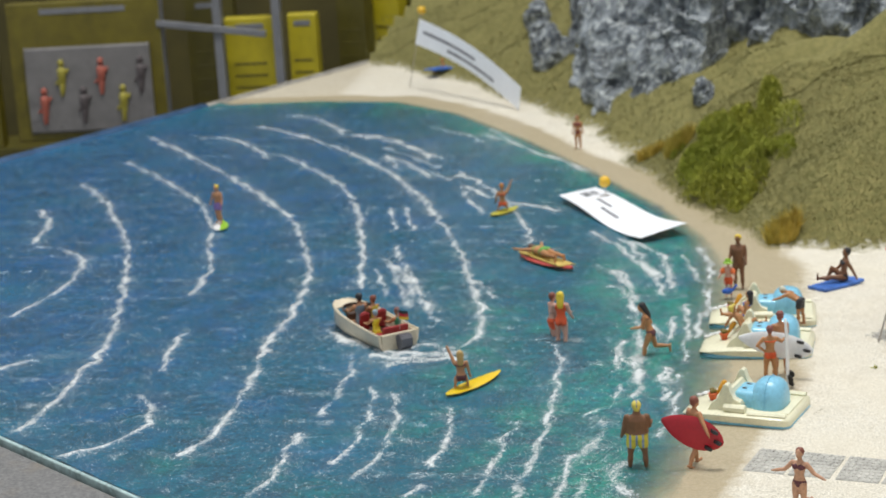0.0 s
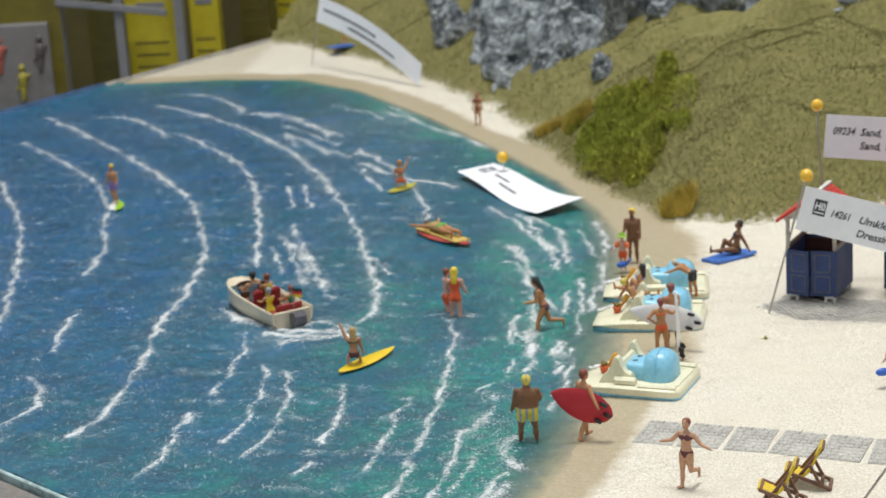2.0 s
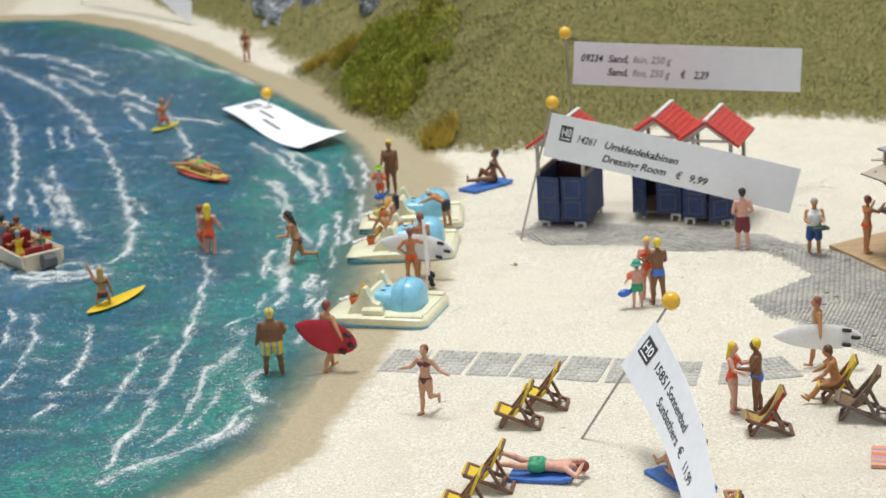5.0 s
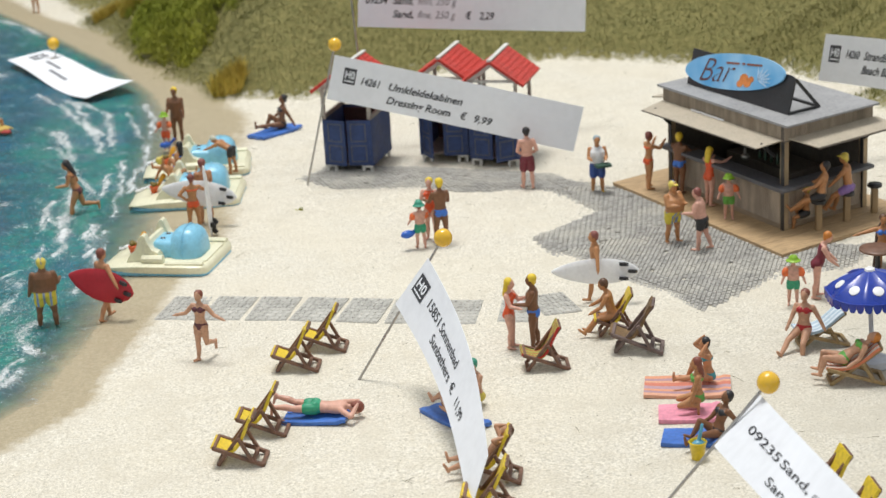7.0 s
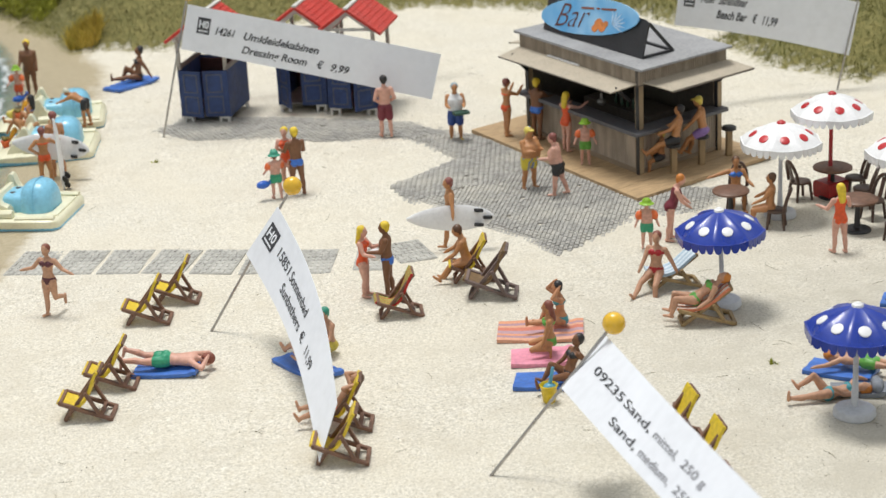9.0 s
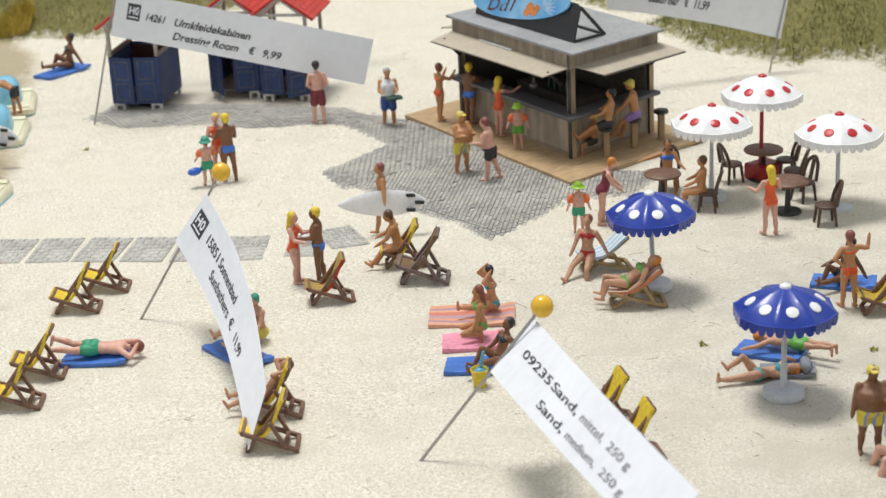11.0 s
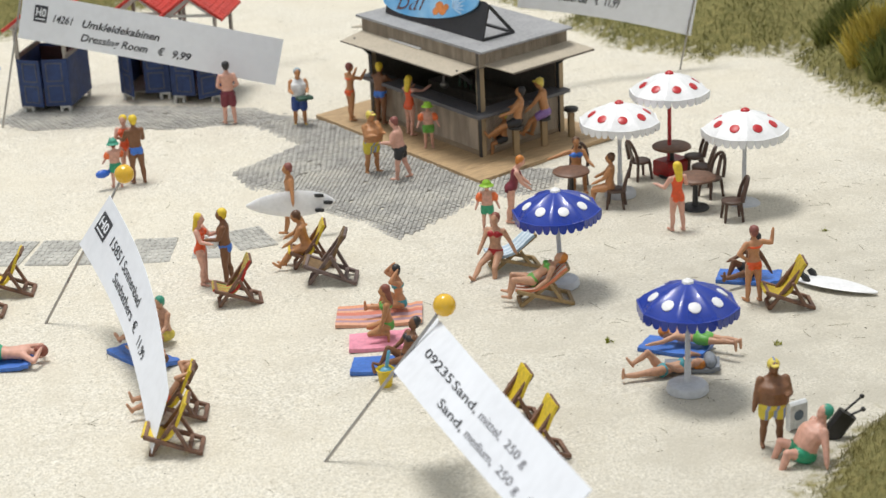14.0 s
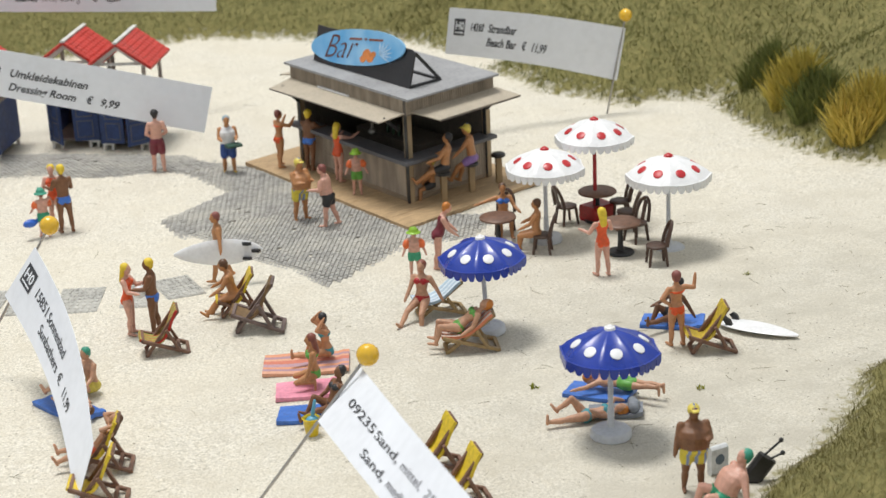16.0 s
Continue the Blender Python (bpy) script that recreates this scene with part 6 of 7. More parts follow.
# ---- pedal boats and motor boat ----
def pedal_boat(x, y, rz, label, long=0.97):
    """Cream pedal boat with its bow on the -x side."""
    t = thing("pedal_boat", x, y, -0.12, rz, label, "pedal boat", "pedal boats on the shore")

    # station along the hull, half width, deck height
    stations = [(-2.06, 0.62, 0.10), (-2.0, 0.74, 0.17), (-1.7, 0.93, 0.25), (-1.2, 1.10, 0.34), (-0.7, 1.19, 0.40), (0.0, 1.22, 0.42), (1.2, 1.22, 0.42), (1.86, 1.18, 0.41), (2.0, 1.08, 0.38), (2.06, 0.98, 0.30)]

    def hull(z_low, k_low, drop, swell):
        rings = []
        for px, w, top in stations:
            w, top = w + swell, top - drop
            low = min(z_low, top - 0.04)
            side = [(w * k_low, low), (w, low + (top - low) * 0.55), (w, top - 0.045), (w - 0.06, top)]
            rings.append([(px, yy, zz) for yy, zz in side] + [(px, -yy, zz) for yy, zz in side[::-1]])
        return rings
    bm = bmesh.new()
    loft(bm, hull(-0.12, 0.86, 0.16, -0.05))
    part("keel", bm, SKY, t, "pale blue lower hull")
    bm = bmesh.new()
    loft(bm, hull(0.15, 0.97, 0.0, 0.0))
    part("deck", bm, CREAM, t)
    for s in (-1, 1):
        bm = bmesh.new()
        bar(bm, (0.55, s * 1.06, 0.45), (1.9, s * 1.0, 0.45), 0.2, 0.13, bev=0.4)
        part("side_rail", bm, CREAM, t)
    # the bench: a reclining back that rises to a rounded peak, with low arms beside it
    prof = [(-1.02, 0.36), (-0.86, 0.62), (-0.66, 0.76), (-0.42, 1.22), (-0.33, 1.28), (-0.24, 1.24), (-0.14, 0.98), (-0.02, 0.80), (0.2, 0.72), (0.26, 0.36)]
    bm = bmesh.new()
    for s in (-1, 1):
        loft(bm, [[(px, s * 0.72 + o, pz - cut) for px, pz in prof] for o, cut in ((-0.13, 0.02), (-0.10, 0.0), (0.10, 0.0), (0.13, 0.02))])
    loft(bm, [[(px, yy, 0.36 + (pz - 0.36) * 0.72) for px, pz in prof] for yy in (-0.6, 0.6)])
    part("seat_back", bm, CREAM, t)
    for s in (-1, 1):
        bm = bmesh.new()
        bar(bm, (-0.35, s * 0.93, 0.52), (0.42, s * 0.93, 0.52), 0.24, 0.26, bev=0.3)
        part("foot_well", bm, CREAM, t)
    bm = bmesh.new()
    rings = []
    for px, k in ((-0.16, 0.9), (-0.1, 1.0), (0.62, 1.0)):
        rings.append([(px, yy * k, 0.40 + (zz - 0.40) * k) for yy, zz in ((0.5, 0.4), (0.5, 0.82), (0.42, 0.92), (0.3, 0.95), (-0.3, 0.95), (-0.42, 0.92), (-0.5, 0.82), (-0.5, 0.4))])
    loft(bm, rings)
    part("seat_box", bm, SKY, t, "pale blue seat box")
    for yy in (-0.2, 0.2):
        bm = bmesh.new()
        blob(bm, (0.12, yy, 0.955), (0.1, 0.06, 0.025), 10, 4)
        part("cup_holder", bm, BLACK, t)
    bm = bmesh.new()
    rings = []
    for j in range(13):
        a = math.pi * (j + 0.04) / 12.08
        c, sn = math.cos(a), math.sin(a)
        half = abs(sn) ** 0.5
        rings.append([(0.98 - 0.6 * math.copysign(abs(c) ** 0.8, c), 0.64 * half * math.copysign(abs(math.cos(b)) ** 0.72, math.cos(b)), 0.38 + 0.94 * half * math.sin(b) ** 0.78) for b in [math.pi * i / 14 for i in range(15)]])
    loft(bm, rings)
    cover = part("wheel_cover", bm, SKY, t, "pale blue rounded wheel cover")
    bm = bmesh.new()
    arch = [(0.98, 0.655 * math.copysign(abs(math.cos(b)) ** 0.72, math.cos(b)), 0.38 + 0.955 * math.sin(b) ** 0.78) for b in [math.pi * (i + 0.3) / 14.6 for i in range(15)]]
    for p, q in zip(arch, arch[1:]):
        rod(bm, p, q, 0.016, n=6)
    part("seam", bm, SKY, cover)
    bm = bmesh.new()
    bar(bm, (1.62, 0, 0.425), (1.9, 0, 0.42), 1.5, 0.06, bev=0.3)
    part("rear_step", bm, CREAM, t)
    pot = part("bow_basket", (lambda b: (loft(b, [around((-1.22, 0.12, z), (0, 0, 1), r, n=12) for z, r in ((0.33, 0.11), (0.52, 0.16), (0.56, 0.17), (0.58, 0.14))]), b)[1])(bmesh.new()), paint((0.62, 0.10, 0.015), 0.45), t, "orange-red moulded basket")
    bm = bmesh.new()
    for dx, dy, r in ((-0.06, 0.05, 0.09), (0.07, 0.0, 0.08), (0.0, -0.08, 0.075)):
        blob(bm, (-1.22 + dx, 0.12 + dy, 0.64), (r, r, r * 0.9), 8, 5)
    part("filling", bm, paint((0.20, 0.14, 0.02), 0.5), pot)
    bm = bmesh.new()
    limb(bm, (-1.12, 0.22, 0.5), (-0.88, 0.34, 0.86), 0.05, 0.10, 7)
    part("handle", bm, paint((0.72, 0.34, 0.015), 0.45), pot, "yellow-orange handle")
    bm = bmesh.new()
    rng = random.Random(int(x * 10))
    for i in range(26):
        u = i / 25
        r = rng.uniform(0.045, 0.085)
        blob(bm, (-2.0 + 0.9 * u + rng.uniform(-0.05, 0.05), 0.66 + 0.4 * u + rng.uniform(-0.06, 0.03), 0.2 + 0.16 * u + rng.uniform(0, 0.05)), (r, r, r * 0.8), 7, 4)
    part("bow_spray", bm, WHITE, t, "white modelled spray along the bow")
    t.scale = (long, 1.16, 1.0)
    return t


pedal_boat(15.4, 48.75, -20, "cream and pale blue pedal boat drawn up on the damp sand", 0.90)
pedal_boat(16.15, 55.8, -8, "cream and pale blue pedal boat with sunbathers aboard")
pedal_boat(16.55, 59.6, -4, "cream and pale blue pedal boat at the waterline")


def motor_boat(x, y, rz):
    """Motor boat with its bow on the +y side, 6 long."""
    t = thing("motor_boat", x, y, -0.2, rz, "cream model motor boat with red seats and grey outboard engine", "boat")
    BEIGE = paint((0.66, 0.57, 0.42), 0.4, 0.1)

    def half(v):
        return 1.18 * math.sqrt(max(0.0, 1 - max(0, (v - 0.42) / 0.58) ** 2.7))
    bm = bmesh.new()
    n = 16
    rings = []
    for i in range(n + 1):
        v = i / n * 0.985
        h, yy = half(v), -3.0 + 6.0 * v
        rings.append([Vector((h * 0.62, yy - 0.45 * v, 0.0)), Vector((h * 0.93, yy, 0.35)), Vector((h, yy, 0.80 + 0.42 * v ** 1.5)), Vector((h * 0.86 - 0.02, yy * 0.985, 0.82 + 0.42 * v ** 1.5)), Vector((h * 0.80 - 0.02, yy * 0.97, 0.5)), Vector((h * 0.5, yy * 0.97, 0.3)),
                      Vector((-h * 0.5, yy * 0.97, 0.3)), Vector((-h * 0.80 + 0.02, yy * 0.97, 0.5)), Vector((-h * 0.86 + 0.02, yy * 0.985, 0.82 + 0.42 * v ** 1.5)), Vector((-h, yy, 0.80 + 0.42 * v ** 1.5)), Vector((-h * 0.93, yy, 0.35)), Vector((-h * 0.62, yy - 0.45 * v, 0.0))])
    loft(bm, rings)
    part("hull", bm, BEIGE, t)
    bm = bmesh.new()
    sheet(bm, lambda u, v: (-half(0.83 + 0.15 * v) * 0.9 + 1.8 * half(0.83 + 0.15 * v) * u, -3 + 6 * (0.83 + 0.15 * v), 1.13 + 0.06 * math.sin(math.pi * u) + 0.13 * v), 8, 6, 0.05)
    part("foredeck", bm, BEIGE, t)
    bm = bmesh.new()
    slab(bm, -0.98, 0.98, -3.05, -2.85, 0.1, 0.86)
    part("transom", bm, BEIGE, t)
    CUSHION = paint((0.30, 0.012, 0.015), 0.5, 0.15)
    for sx in (-0.48, 0.48):
        bm = bmesh.new()
        slab(bm, sx - 0.32, sx + 0.32, -0.3, 0.35, 0.55, 0.75, bev=0.06)
        bar(bm, (sx, -0.35, 0.55), (sx * 1.06, -0.5, 1.3), 0.58, 0.14, up=(0, 1, 0), bev=0.4)
        blob(bm, (sx * 1.06, -0.49, 1.26), (0.27, 0.08, 0.16), 10, 6)
        part("front_seat", bm, CUSHION, t, "red front seat")
    bm = bmesh.new()
    slab(bm, -0.75, 0.75, -2.5, -1.9, 0.4, 0.72, bev=0.06)
    bar(bm, (0, -2.62, 0.6), (0, -2.7, 1.1), 1.5, 0.13, up=(0, 1, 0), bev=0.4)
    part("rear_seat", bm, CUSHION, t, "red rear bench")
    bm = bmesh.new()
    slab(bm, -0.7, 0.7, 0.85, 1.1, 0.5, 1.1, bev=0.05)
    part("dashboard", bm, DARK_BROWN, t)
    bm = bmesh.new()
    sheet(bm, lambda u, v: ((u - 0.5) * 1.5 * half(0.05 + 0.76 * v), -3 + 6 * (0.05 + 0.76 * v), 0.36 + 0.24 * v), 6, 10, 0.04)
    part("cockpit_floor", bm, DARK_BROWN, t, "dark brown cockpit floor")
    bm = bmesh.new()
    arc = [Vector((0.88 * math.cos(a), 0.75 + 1.15 * math.sin(a), 1.22)) for a in [math.pi * i / 14 for i in range(15)]]
    for p, q in zip(arc, arc[1:]):
        bar(bm, p, q, 0.05, 0.16, up=(0, 0, 1))
    part("windscreen", bm, DARK_BROWN, t, "dark low windscreen")
    for side in (-1, 1):
        bm = bmesh.new()
        pts = [Vector((side * half(v) * 0.97, -3.0 + 6.0 * v, 0.84 + 0.42 * v ** 1.5)) for v in [i / 14 * 0.985 for i in range(15)]]
        for p, q in zip(pts, pts[1:]):
            rod(bm, p, q, 0.065, n=7)
        part("gunwale", bm, BEIGE, t)
    bm = bmesh.new()
    slab(bm, -0.22, 0.42, -3.66, -3.08, 0.22, 0.86, bev=0.16)
    engine = part("engine", bm, paint((0.10, 0.10, 0.115), 0.35, 0.15), t, "dark grey outboard engine")
    bm = bmesh.new()
    rod(bm, (0.1, -3.34, 0.45), (0.1, -3.3, -0.1), 0.13, 0.1)
    part("shaft", bm, paint((0.10, 0.10, 0.12), 0.3, 0.15), engine)
    bm = bmesh.new()
    rod(bm, (0.1, -3.0, 1.0), (0.15, -2.8, 1.9), 0.02)
    part("mast", bm, STEEL, t)
    bm = bmesh.new()
    rings = []
    for k in range(3):
        sheet(bm, lambda u, v: (0.15 + 0.62 * u, -2.8 - 0.1 * math.sin(u * 4), 1.86 - 0.42 * (k + v) / 3 - 0.18 * u), 6, 1, 0.012, k)
    part("flag", bm, [BLACK, RED, PIN_YELLOW], t, "small black, red and gold flag")
    t.scale = (0.74, 0.80, 0.84)
    return t


BOAT = (1.5, 58.8, 37.0)
motor_boat(*BOAT)


def by_boat(lx, ly):
    c, s = math.cos(radians(BOAT[2])), math.sin(radians(BOAT[2]))
    return BOAT[0] + (lx * 0.74 * c - ly * 0.8 * s), BOAT[1] + (lx * 0.74 * s + ly * 0.8 * c)


for lx, ly, z, skin, hair, suit, turn, tall in ((-0.42, 0.12, 0.80, "tan", "black", "grey", 0, 1.12), (0.42, 0.15, 0.7, "tan", "red", "yellow", 20, 1.0), (-0.56, -1.75, 0.70, "tan", "grey", "sun", 5, 0.88), (0.56, -2.0, 0.66, "tan", "maroon", "green", 15, 0.88)):
    x, y = by_boat(lx, ly)
    figurine(x, y, BOAT[2] + turn, "small seated boat passenger figure in a coloured shirt", skin, hair, suit, "suit", hip=0.12, z=z * 0.82 - 0.28, tall=tall, arms=((52, 8, 35), (45, 10, 30)), tuck=(12, 12), **CHAIR_SIT)

# ---- boards and rafts in the water ----
STRIPED = stripes([(0.66, 0.54, 0.06), (0.66, 0.54, 0.06), (0.22, 0.30, 0.50)], 0, 0.19)
surfboard("surfboard", -9.35, 78.9, -0.02, 100, 0, 0, 2.3, 0.75, [WHITE, paint((0.30, 0.55, 0.03), 0.4)], "white and lime green surfboard afloat", False)
surfboard("surfboard", 6.25, 52.1, 0.0, 58, 0, 0, 3.05, 0.72, [paint((0.75, 0.52, 0.01), 0.35, 0.06)], "bright yellow surfboard afloat", False)
surfboard("surfboard", 4.9, 80.1, 0.0, 58, 0, 0, 2.2, 0.7, [paint((0.48, 0.45, 0.05), 0.4, 0.1)], "yellow-green surfboard floating on the sea", False)
surfboard("air_raft", 7.68, 69.5, 0.02, -55, 0, 0, 4.3, 1.15, [paint((0.46, 0.06, 0.05), 0.45, 0.12)], "red and yellow inflatable raft on the water", False, 0.16, "raft")
bm = bmesh.new()
sheet(bm, lambda u, v: (-1.75 + 3.5 * u, -0.4 + 0.8 * v, 0.13 + 0.02 * math.sin(v * 18)), 8, 12, 0.04)
solo("raft_cushion", bm, paint((0.56, 0.40, 0.10), 0.5, 0.12), 7.68, 69.5, 0.03, -55, "yellow ribbed cushion on the red raft", "cushion")

figurine(-9.5, 79.2, 160, "miniature surfer in purple shorts standing on a board", "tan", "blond", "purple", legs=((10, 6, 15), (-8, 6, 10)), arms=((10, 15, 20), (0, 20, 10)), z=0.03)
figurine(5.9, 51.5, 10, "blond kneeling miniature surfer waving one arm", "tan", "honey", "plum", "bikini", **KNEEL, arms=((150, 20, 20), (5, 12, 20)), long_hair=True, z=0.05, tall=0.95)
figurine(4.85, 79.9, 0, "kneeling miniature surfer in orange waving", "gold", "ginger", "orange", "bikini", **KNEEL, arms=((10, 15, 20), (150, 25, 20)), z=0.05)
figurine(7.62, 69.6, 35, "miniature bather lying face down on a raft", "gold", "brown", "lime", "bikini", tip=-90, legs=((1, 5, 2), (2, 5, 2)), arms=((178, 34, 5), (180, 30, 5)), z=0.10, tall=1.3, fat=1.1)
figurine(9.02, 57.5, -5, "blond miniature woman in an orange swimsuit wading", "pink", "blond", "orange", "suit", arms=((25, 20, 50), (15, 12, 30)), z=-0.52, long_hair=True, tall=1.15)
figurine(8.66, 58.25, -60, "miniature bather wading beside another", "pink", "red", "orange", "trunks", arms=((70, 10, 20), (60, 10, 10)), z=-0.6, tall=1.08)
figurine(12.35, 55.4, 84, "dark-haired miniature woman in a dark bikini running", "gold", "black", "plum", "bikini", lean=-14, legs=((22, 3, 12), (-18, 4, 72)), arms=((15, 8, 70), (-25, 8, 70)), long_hair=True, z=-0.36, tall=1.15)
figurine(12.05, 44.0, 4, "stout miniature man in yellow and blue trunks at the waterline", "brown", "sunny", "yellow", "trunks", fat=1.55, legs=((2, 9, 2), (-2, 9, 2)), arms=((5, 14, 15), (20, 14, 75)), z=-0.2, tall=1.08, cloth=STRIPED)
figurine(13.75, 44.1, -50, "miniature man with a cropped head carrying a red board", "tan", "red", "navy", "trunks", legs=((16, 4, 8), (-14, 4, 14)), arms=((0, 14, 8), (-4, 36, 4)), z=-0.16, tall=1.1)
surfboard("surfboard", 13.68, 43.86, 1.02, 168, 96, -20, 1.95, 0.95, [paint((0.45, 0.012, 0.025), 0.35, 0.08)], "red surfboard carried under an arm", True)
figurine(15.85, 64.2, 165, "dark-skinned miniature man with a yellow cap", "brown", "blond", "maroon", "none", fat=1.12, arms=((8, 8, 20), (14, 8, 30)), z=-0.05, tall=1.12)
figurine(15.4, 62.9, 160, "miniature child in a lime sun hat with orange armbands", "pink", "red", "orange", tall=0.76, hat="lime", floaties=True, arms=((30, 20, 10), (30, 20, 10)), z=-0.05)
figurine(15.85, 57.6, 60, "dark-haired miniature woman sitting on a pedal boat", "gold", "black", "blue", "bikini", lean=12, z=0.45, arms=((-25, 12, 10), (40, 10, 20)), long_hair=True, **SIT)
figurine(15.75, 56.4, -72, "blond miniature man lounging on a pedal boat", "gold", "sunny", "black", lean=35, z=0.4, arms=((-30, 25, 10), (10, 20, 20)), **SIT)
figurine(17.85, 57.9, 60, "fair-haired miniature boy bending over in dark trousers", "gold", "white", "black", "trunks", lean=-62, tall=0.92, arms=((60, 10, 10), (50, 10, 20)), z=0.16)
figurine(16.8, 52.6, 20, "miniature surfer standing with a white board", "tan", "maroon", "black", "trunks", arms=((10, 12, 20), (20, 12, 40)), tall=1.12)
surfboard("surfboard", 16.62, 52.3, 1.12, 168, 98, -9, 2.55, 0.86, [WHITE], "white surfboard held upright on edge by a figure", True)
figurine(16.4, 51.7, 6, "miniature woman in an orange bikini seen beside a white board", "gold", "maroon", "orange", "bikini", arms=((-10, 45, 10), (45, 40, 50)), tuck=(95, 10), legs=((2, 6, 2), (-2, 6, 2)))
surfboard("surfboard", 16.92, 50.9, 1.2, -100, 90, -84, 2.5, 0.7, [WHITE], "white surfboard standing upright in the sand", True)
mat_thing(19.7, 63.95, 38, 2.1, 1.0, BLUE, "bright blue beach mat on the sand")
figurine(20.0, 64.2, 96, "dark-haired miniature sunbather sitting on a blue mat", "brown", "black", "black", "bikini", lean=10, arms=((-30, 15, 5), (30, 10, 20)), z=0.1, tall=1.18, **SIT)
figurine(7.84, 96.9, 170, "miniature bather standing on the far beach", "gold", "red", "maroon", "bikini")
mat_thing(-4.0, 130.0, 40, 3.0, 1.3, BLUE, "blue mat on the far beach")
figurine(-4.2, 130.4, 110, "miniature sunbather sitting on the far beach", "gold", "ginger", "orange", "trunks", z=0.15, **SIT)
figurine(16.5, 39.7, 148, "miniature woman in a wine red bikini dancing with open arms", "pale", "red", "plum", "bikini", legs=((-5, 2, 70), (6, 0, 0)), arms=((-5, 42, 30), (15, 42, 35)), lean=4, tuck=(-30, -30))

# ---- deck chairs, mats and sunbathers ----
chair_yellow = deck_chair_kind(BROWN, YELLOW, "brown wooden deck chair with a yellow cloth")
chair_yellow.matrix_basis = at(18.97, 38.36, stand(18.97, 38.36), 78)
for x, y, r in ((19.82, 39.62, 78), (17.3, 32.85, 78), (17.9, 34.4, 78), (22.6, 28.75, 76), (22.95, 30.35, 76), (29.75, 25.75, 87), (29.75, 27.4, 88), (27.74, 38.45, 80)):
    copy_thing(chair_yellow, at(x, y, stand(x, y), r))
ch = deck_chair_kind(BROWN, stripes([(0.42, 0.03, 0.02), (0.45, 0.42, 0.10), (0.20, 0.25, 0.06), (0.45, 0.42, 0.10)], 0, 0.17), "brown deck chair with a red and yellow striped cloth")
ch.matrix_basis = at(25.38, 36.69, stand(25.4, 36.6), 84)
ch = deck_chair_kind(GREY_BROWN, paint((0.20, 0.12, 0.05), 0.6, 0.3), "dark grey-brown deck chair with a worn brown cloth")
ch.matrix_basis = at(27.95, 37.1, stand(27.8, 37), 72, k=1.12)
ch = deck_chair_kind(BEECH, stripes([(0.40, 0.52, 0.62), (0.62, 0.70, 0.75)], 0, 0.2), "light wooden deck chair with a pale blue striped cloth", flat=0.8)
ch.matrix_basis = at(32.6, 36.25, stand(32.6, 35.7), 86)
ch = deck_chair_kind(BEECH, stripes([(0.62, 0.20, 0.10), (0.72, 0.55, 0.45), (0.75, 0.68, 0.60)], 0, 0.2), "light wooden deck chair with an orange striped cloth", flat=0.8)
ch.matrix_basis = at(32.55, 33.65, stand(32.5, 33.6), 79, k=1.06)
ch = deck_chair_kind(BROWN, paint((0.62, 0.45, 0.04), 0.55, 0.2), "brown deck chair with a mustard yellow cloth")
ch.matrix_basis = at(38.13, 31.1, stand(38, 31), 74)

mat_thing(19.2, 34.72, -17, 1.6, 0.7, BLUE, "bright blue beach mat under a sleeping figure")
figurine(19.25, 34.85, -104, "miniature man in green trunks lying face down on a blue mat", "pink", "red", "green", "trunks", tip=-90, legs=((-6, 5, 12), (-2, 6, 4)), arms=((165, 40, 70), (165, 40, 70)), tuck=(100, 100), z=0.1, tall=1.16)
mat_thing(22.55, 33.9, -62, 1.9, 0.8, BLUE, "bright blue beach mat")
figurine(22.55, 33.9, 27, "miniature sunbather lying on a blue mat with raised knees", "pale", "brown", "blue", "bikini", tip=90, legs=((45, 5, 80), (50, 5, 85)), arms=((10, 15, 10), (10, 15, 10)), z=0.1)
figurine(23.25, 34.75, 120, "miniature man in a green cap and yellow trunks sitting", "pale", "green", "yellow", "trunks", lean=-6, arms=((30, 15, 40), (30, 15, 40)), legs=((95, 10, 20), (100, 10, 40)))
figurine(22.78, 30.55, 76, "brown-haired miniature woman lying back in a deck chair", "pale", "brown", "orange", "trunks", lean=38, hip=0.42, z=0, arms=((150, 40, 110), (150, 40, 110)), legs=((95, 8, 30), (98, 8, 25)), long_hair=True, tuck=(60, 60))
figurine(27.58, 38.42, 74, "miniature man in sunglasses sitting in a yellow deck chair", "gold", "brown", "black", "none", lean=-14, hip=0.6, z=0, arms=((30, 10, 30), (34, 10, 25)), legs=((78, 8, 38), (72, 8, 46)), tall=1.04)
figurine(24.72, 38.25, -120, "blond miniature woman in an orange swimsuit standing", "pink", "blond", "orange", "suit", arms=((40, 5, 80), (30, 15, 60)), long_hair=True, tuck=(30, 0), legs=((4, 2, 4), (8, 2, 14)))
figurine(25.34, 38.1, 76, "brown miniature man in blue trunks holding a white ball", "brown", "blond", "blue", "brief", fat=1.12, tall=1.05, arms=((25, 8, 65), (25, 8, 65)), tuck=(15, 15))
bm = bmesh.new()
blob(bm, (0, 0, 0), (0.17, 0.17, 0.17), 14, 9)
solo("beach_ball", bm, WHITE, 25.02, 38.05, 1.2, 0, "small white ball held between two figures", "ball")
figurine(27.75, 41.25, 88, "miniature surfer carrying a white board under one arm", "gold", "maroon", "black", "trunks", arms=((0, 27, 4), (0, 8, 8)), legs=((18, 3, 8), (-16, 3, 14)), tall=1.04)
surfboard("surfboard", 27.7, 41.0, 0.95, 172, 100, -2, 2.5, 0.74, [WHITE], "white surfboard with black fins carried by a figure", True)
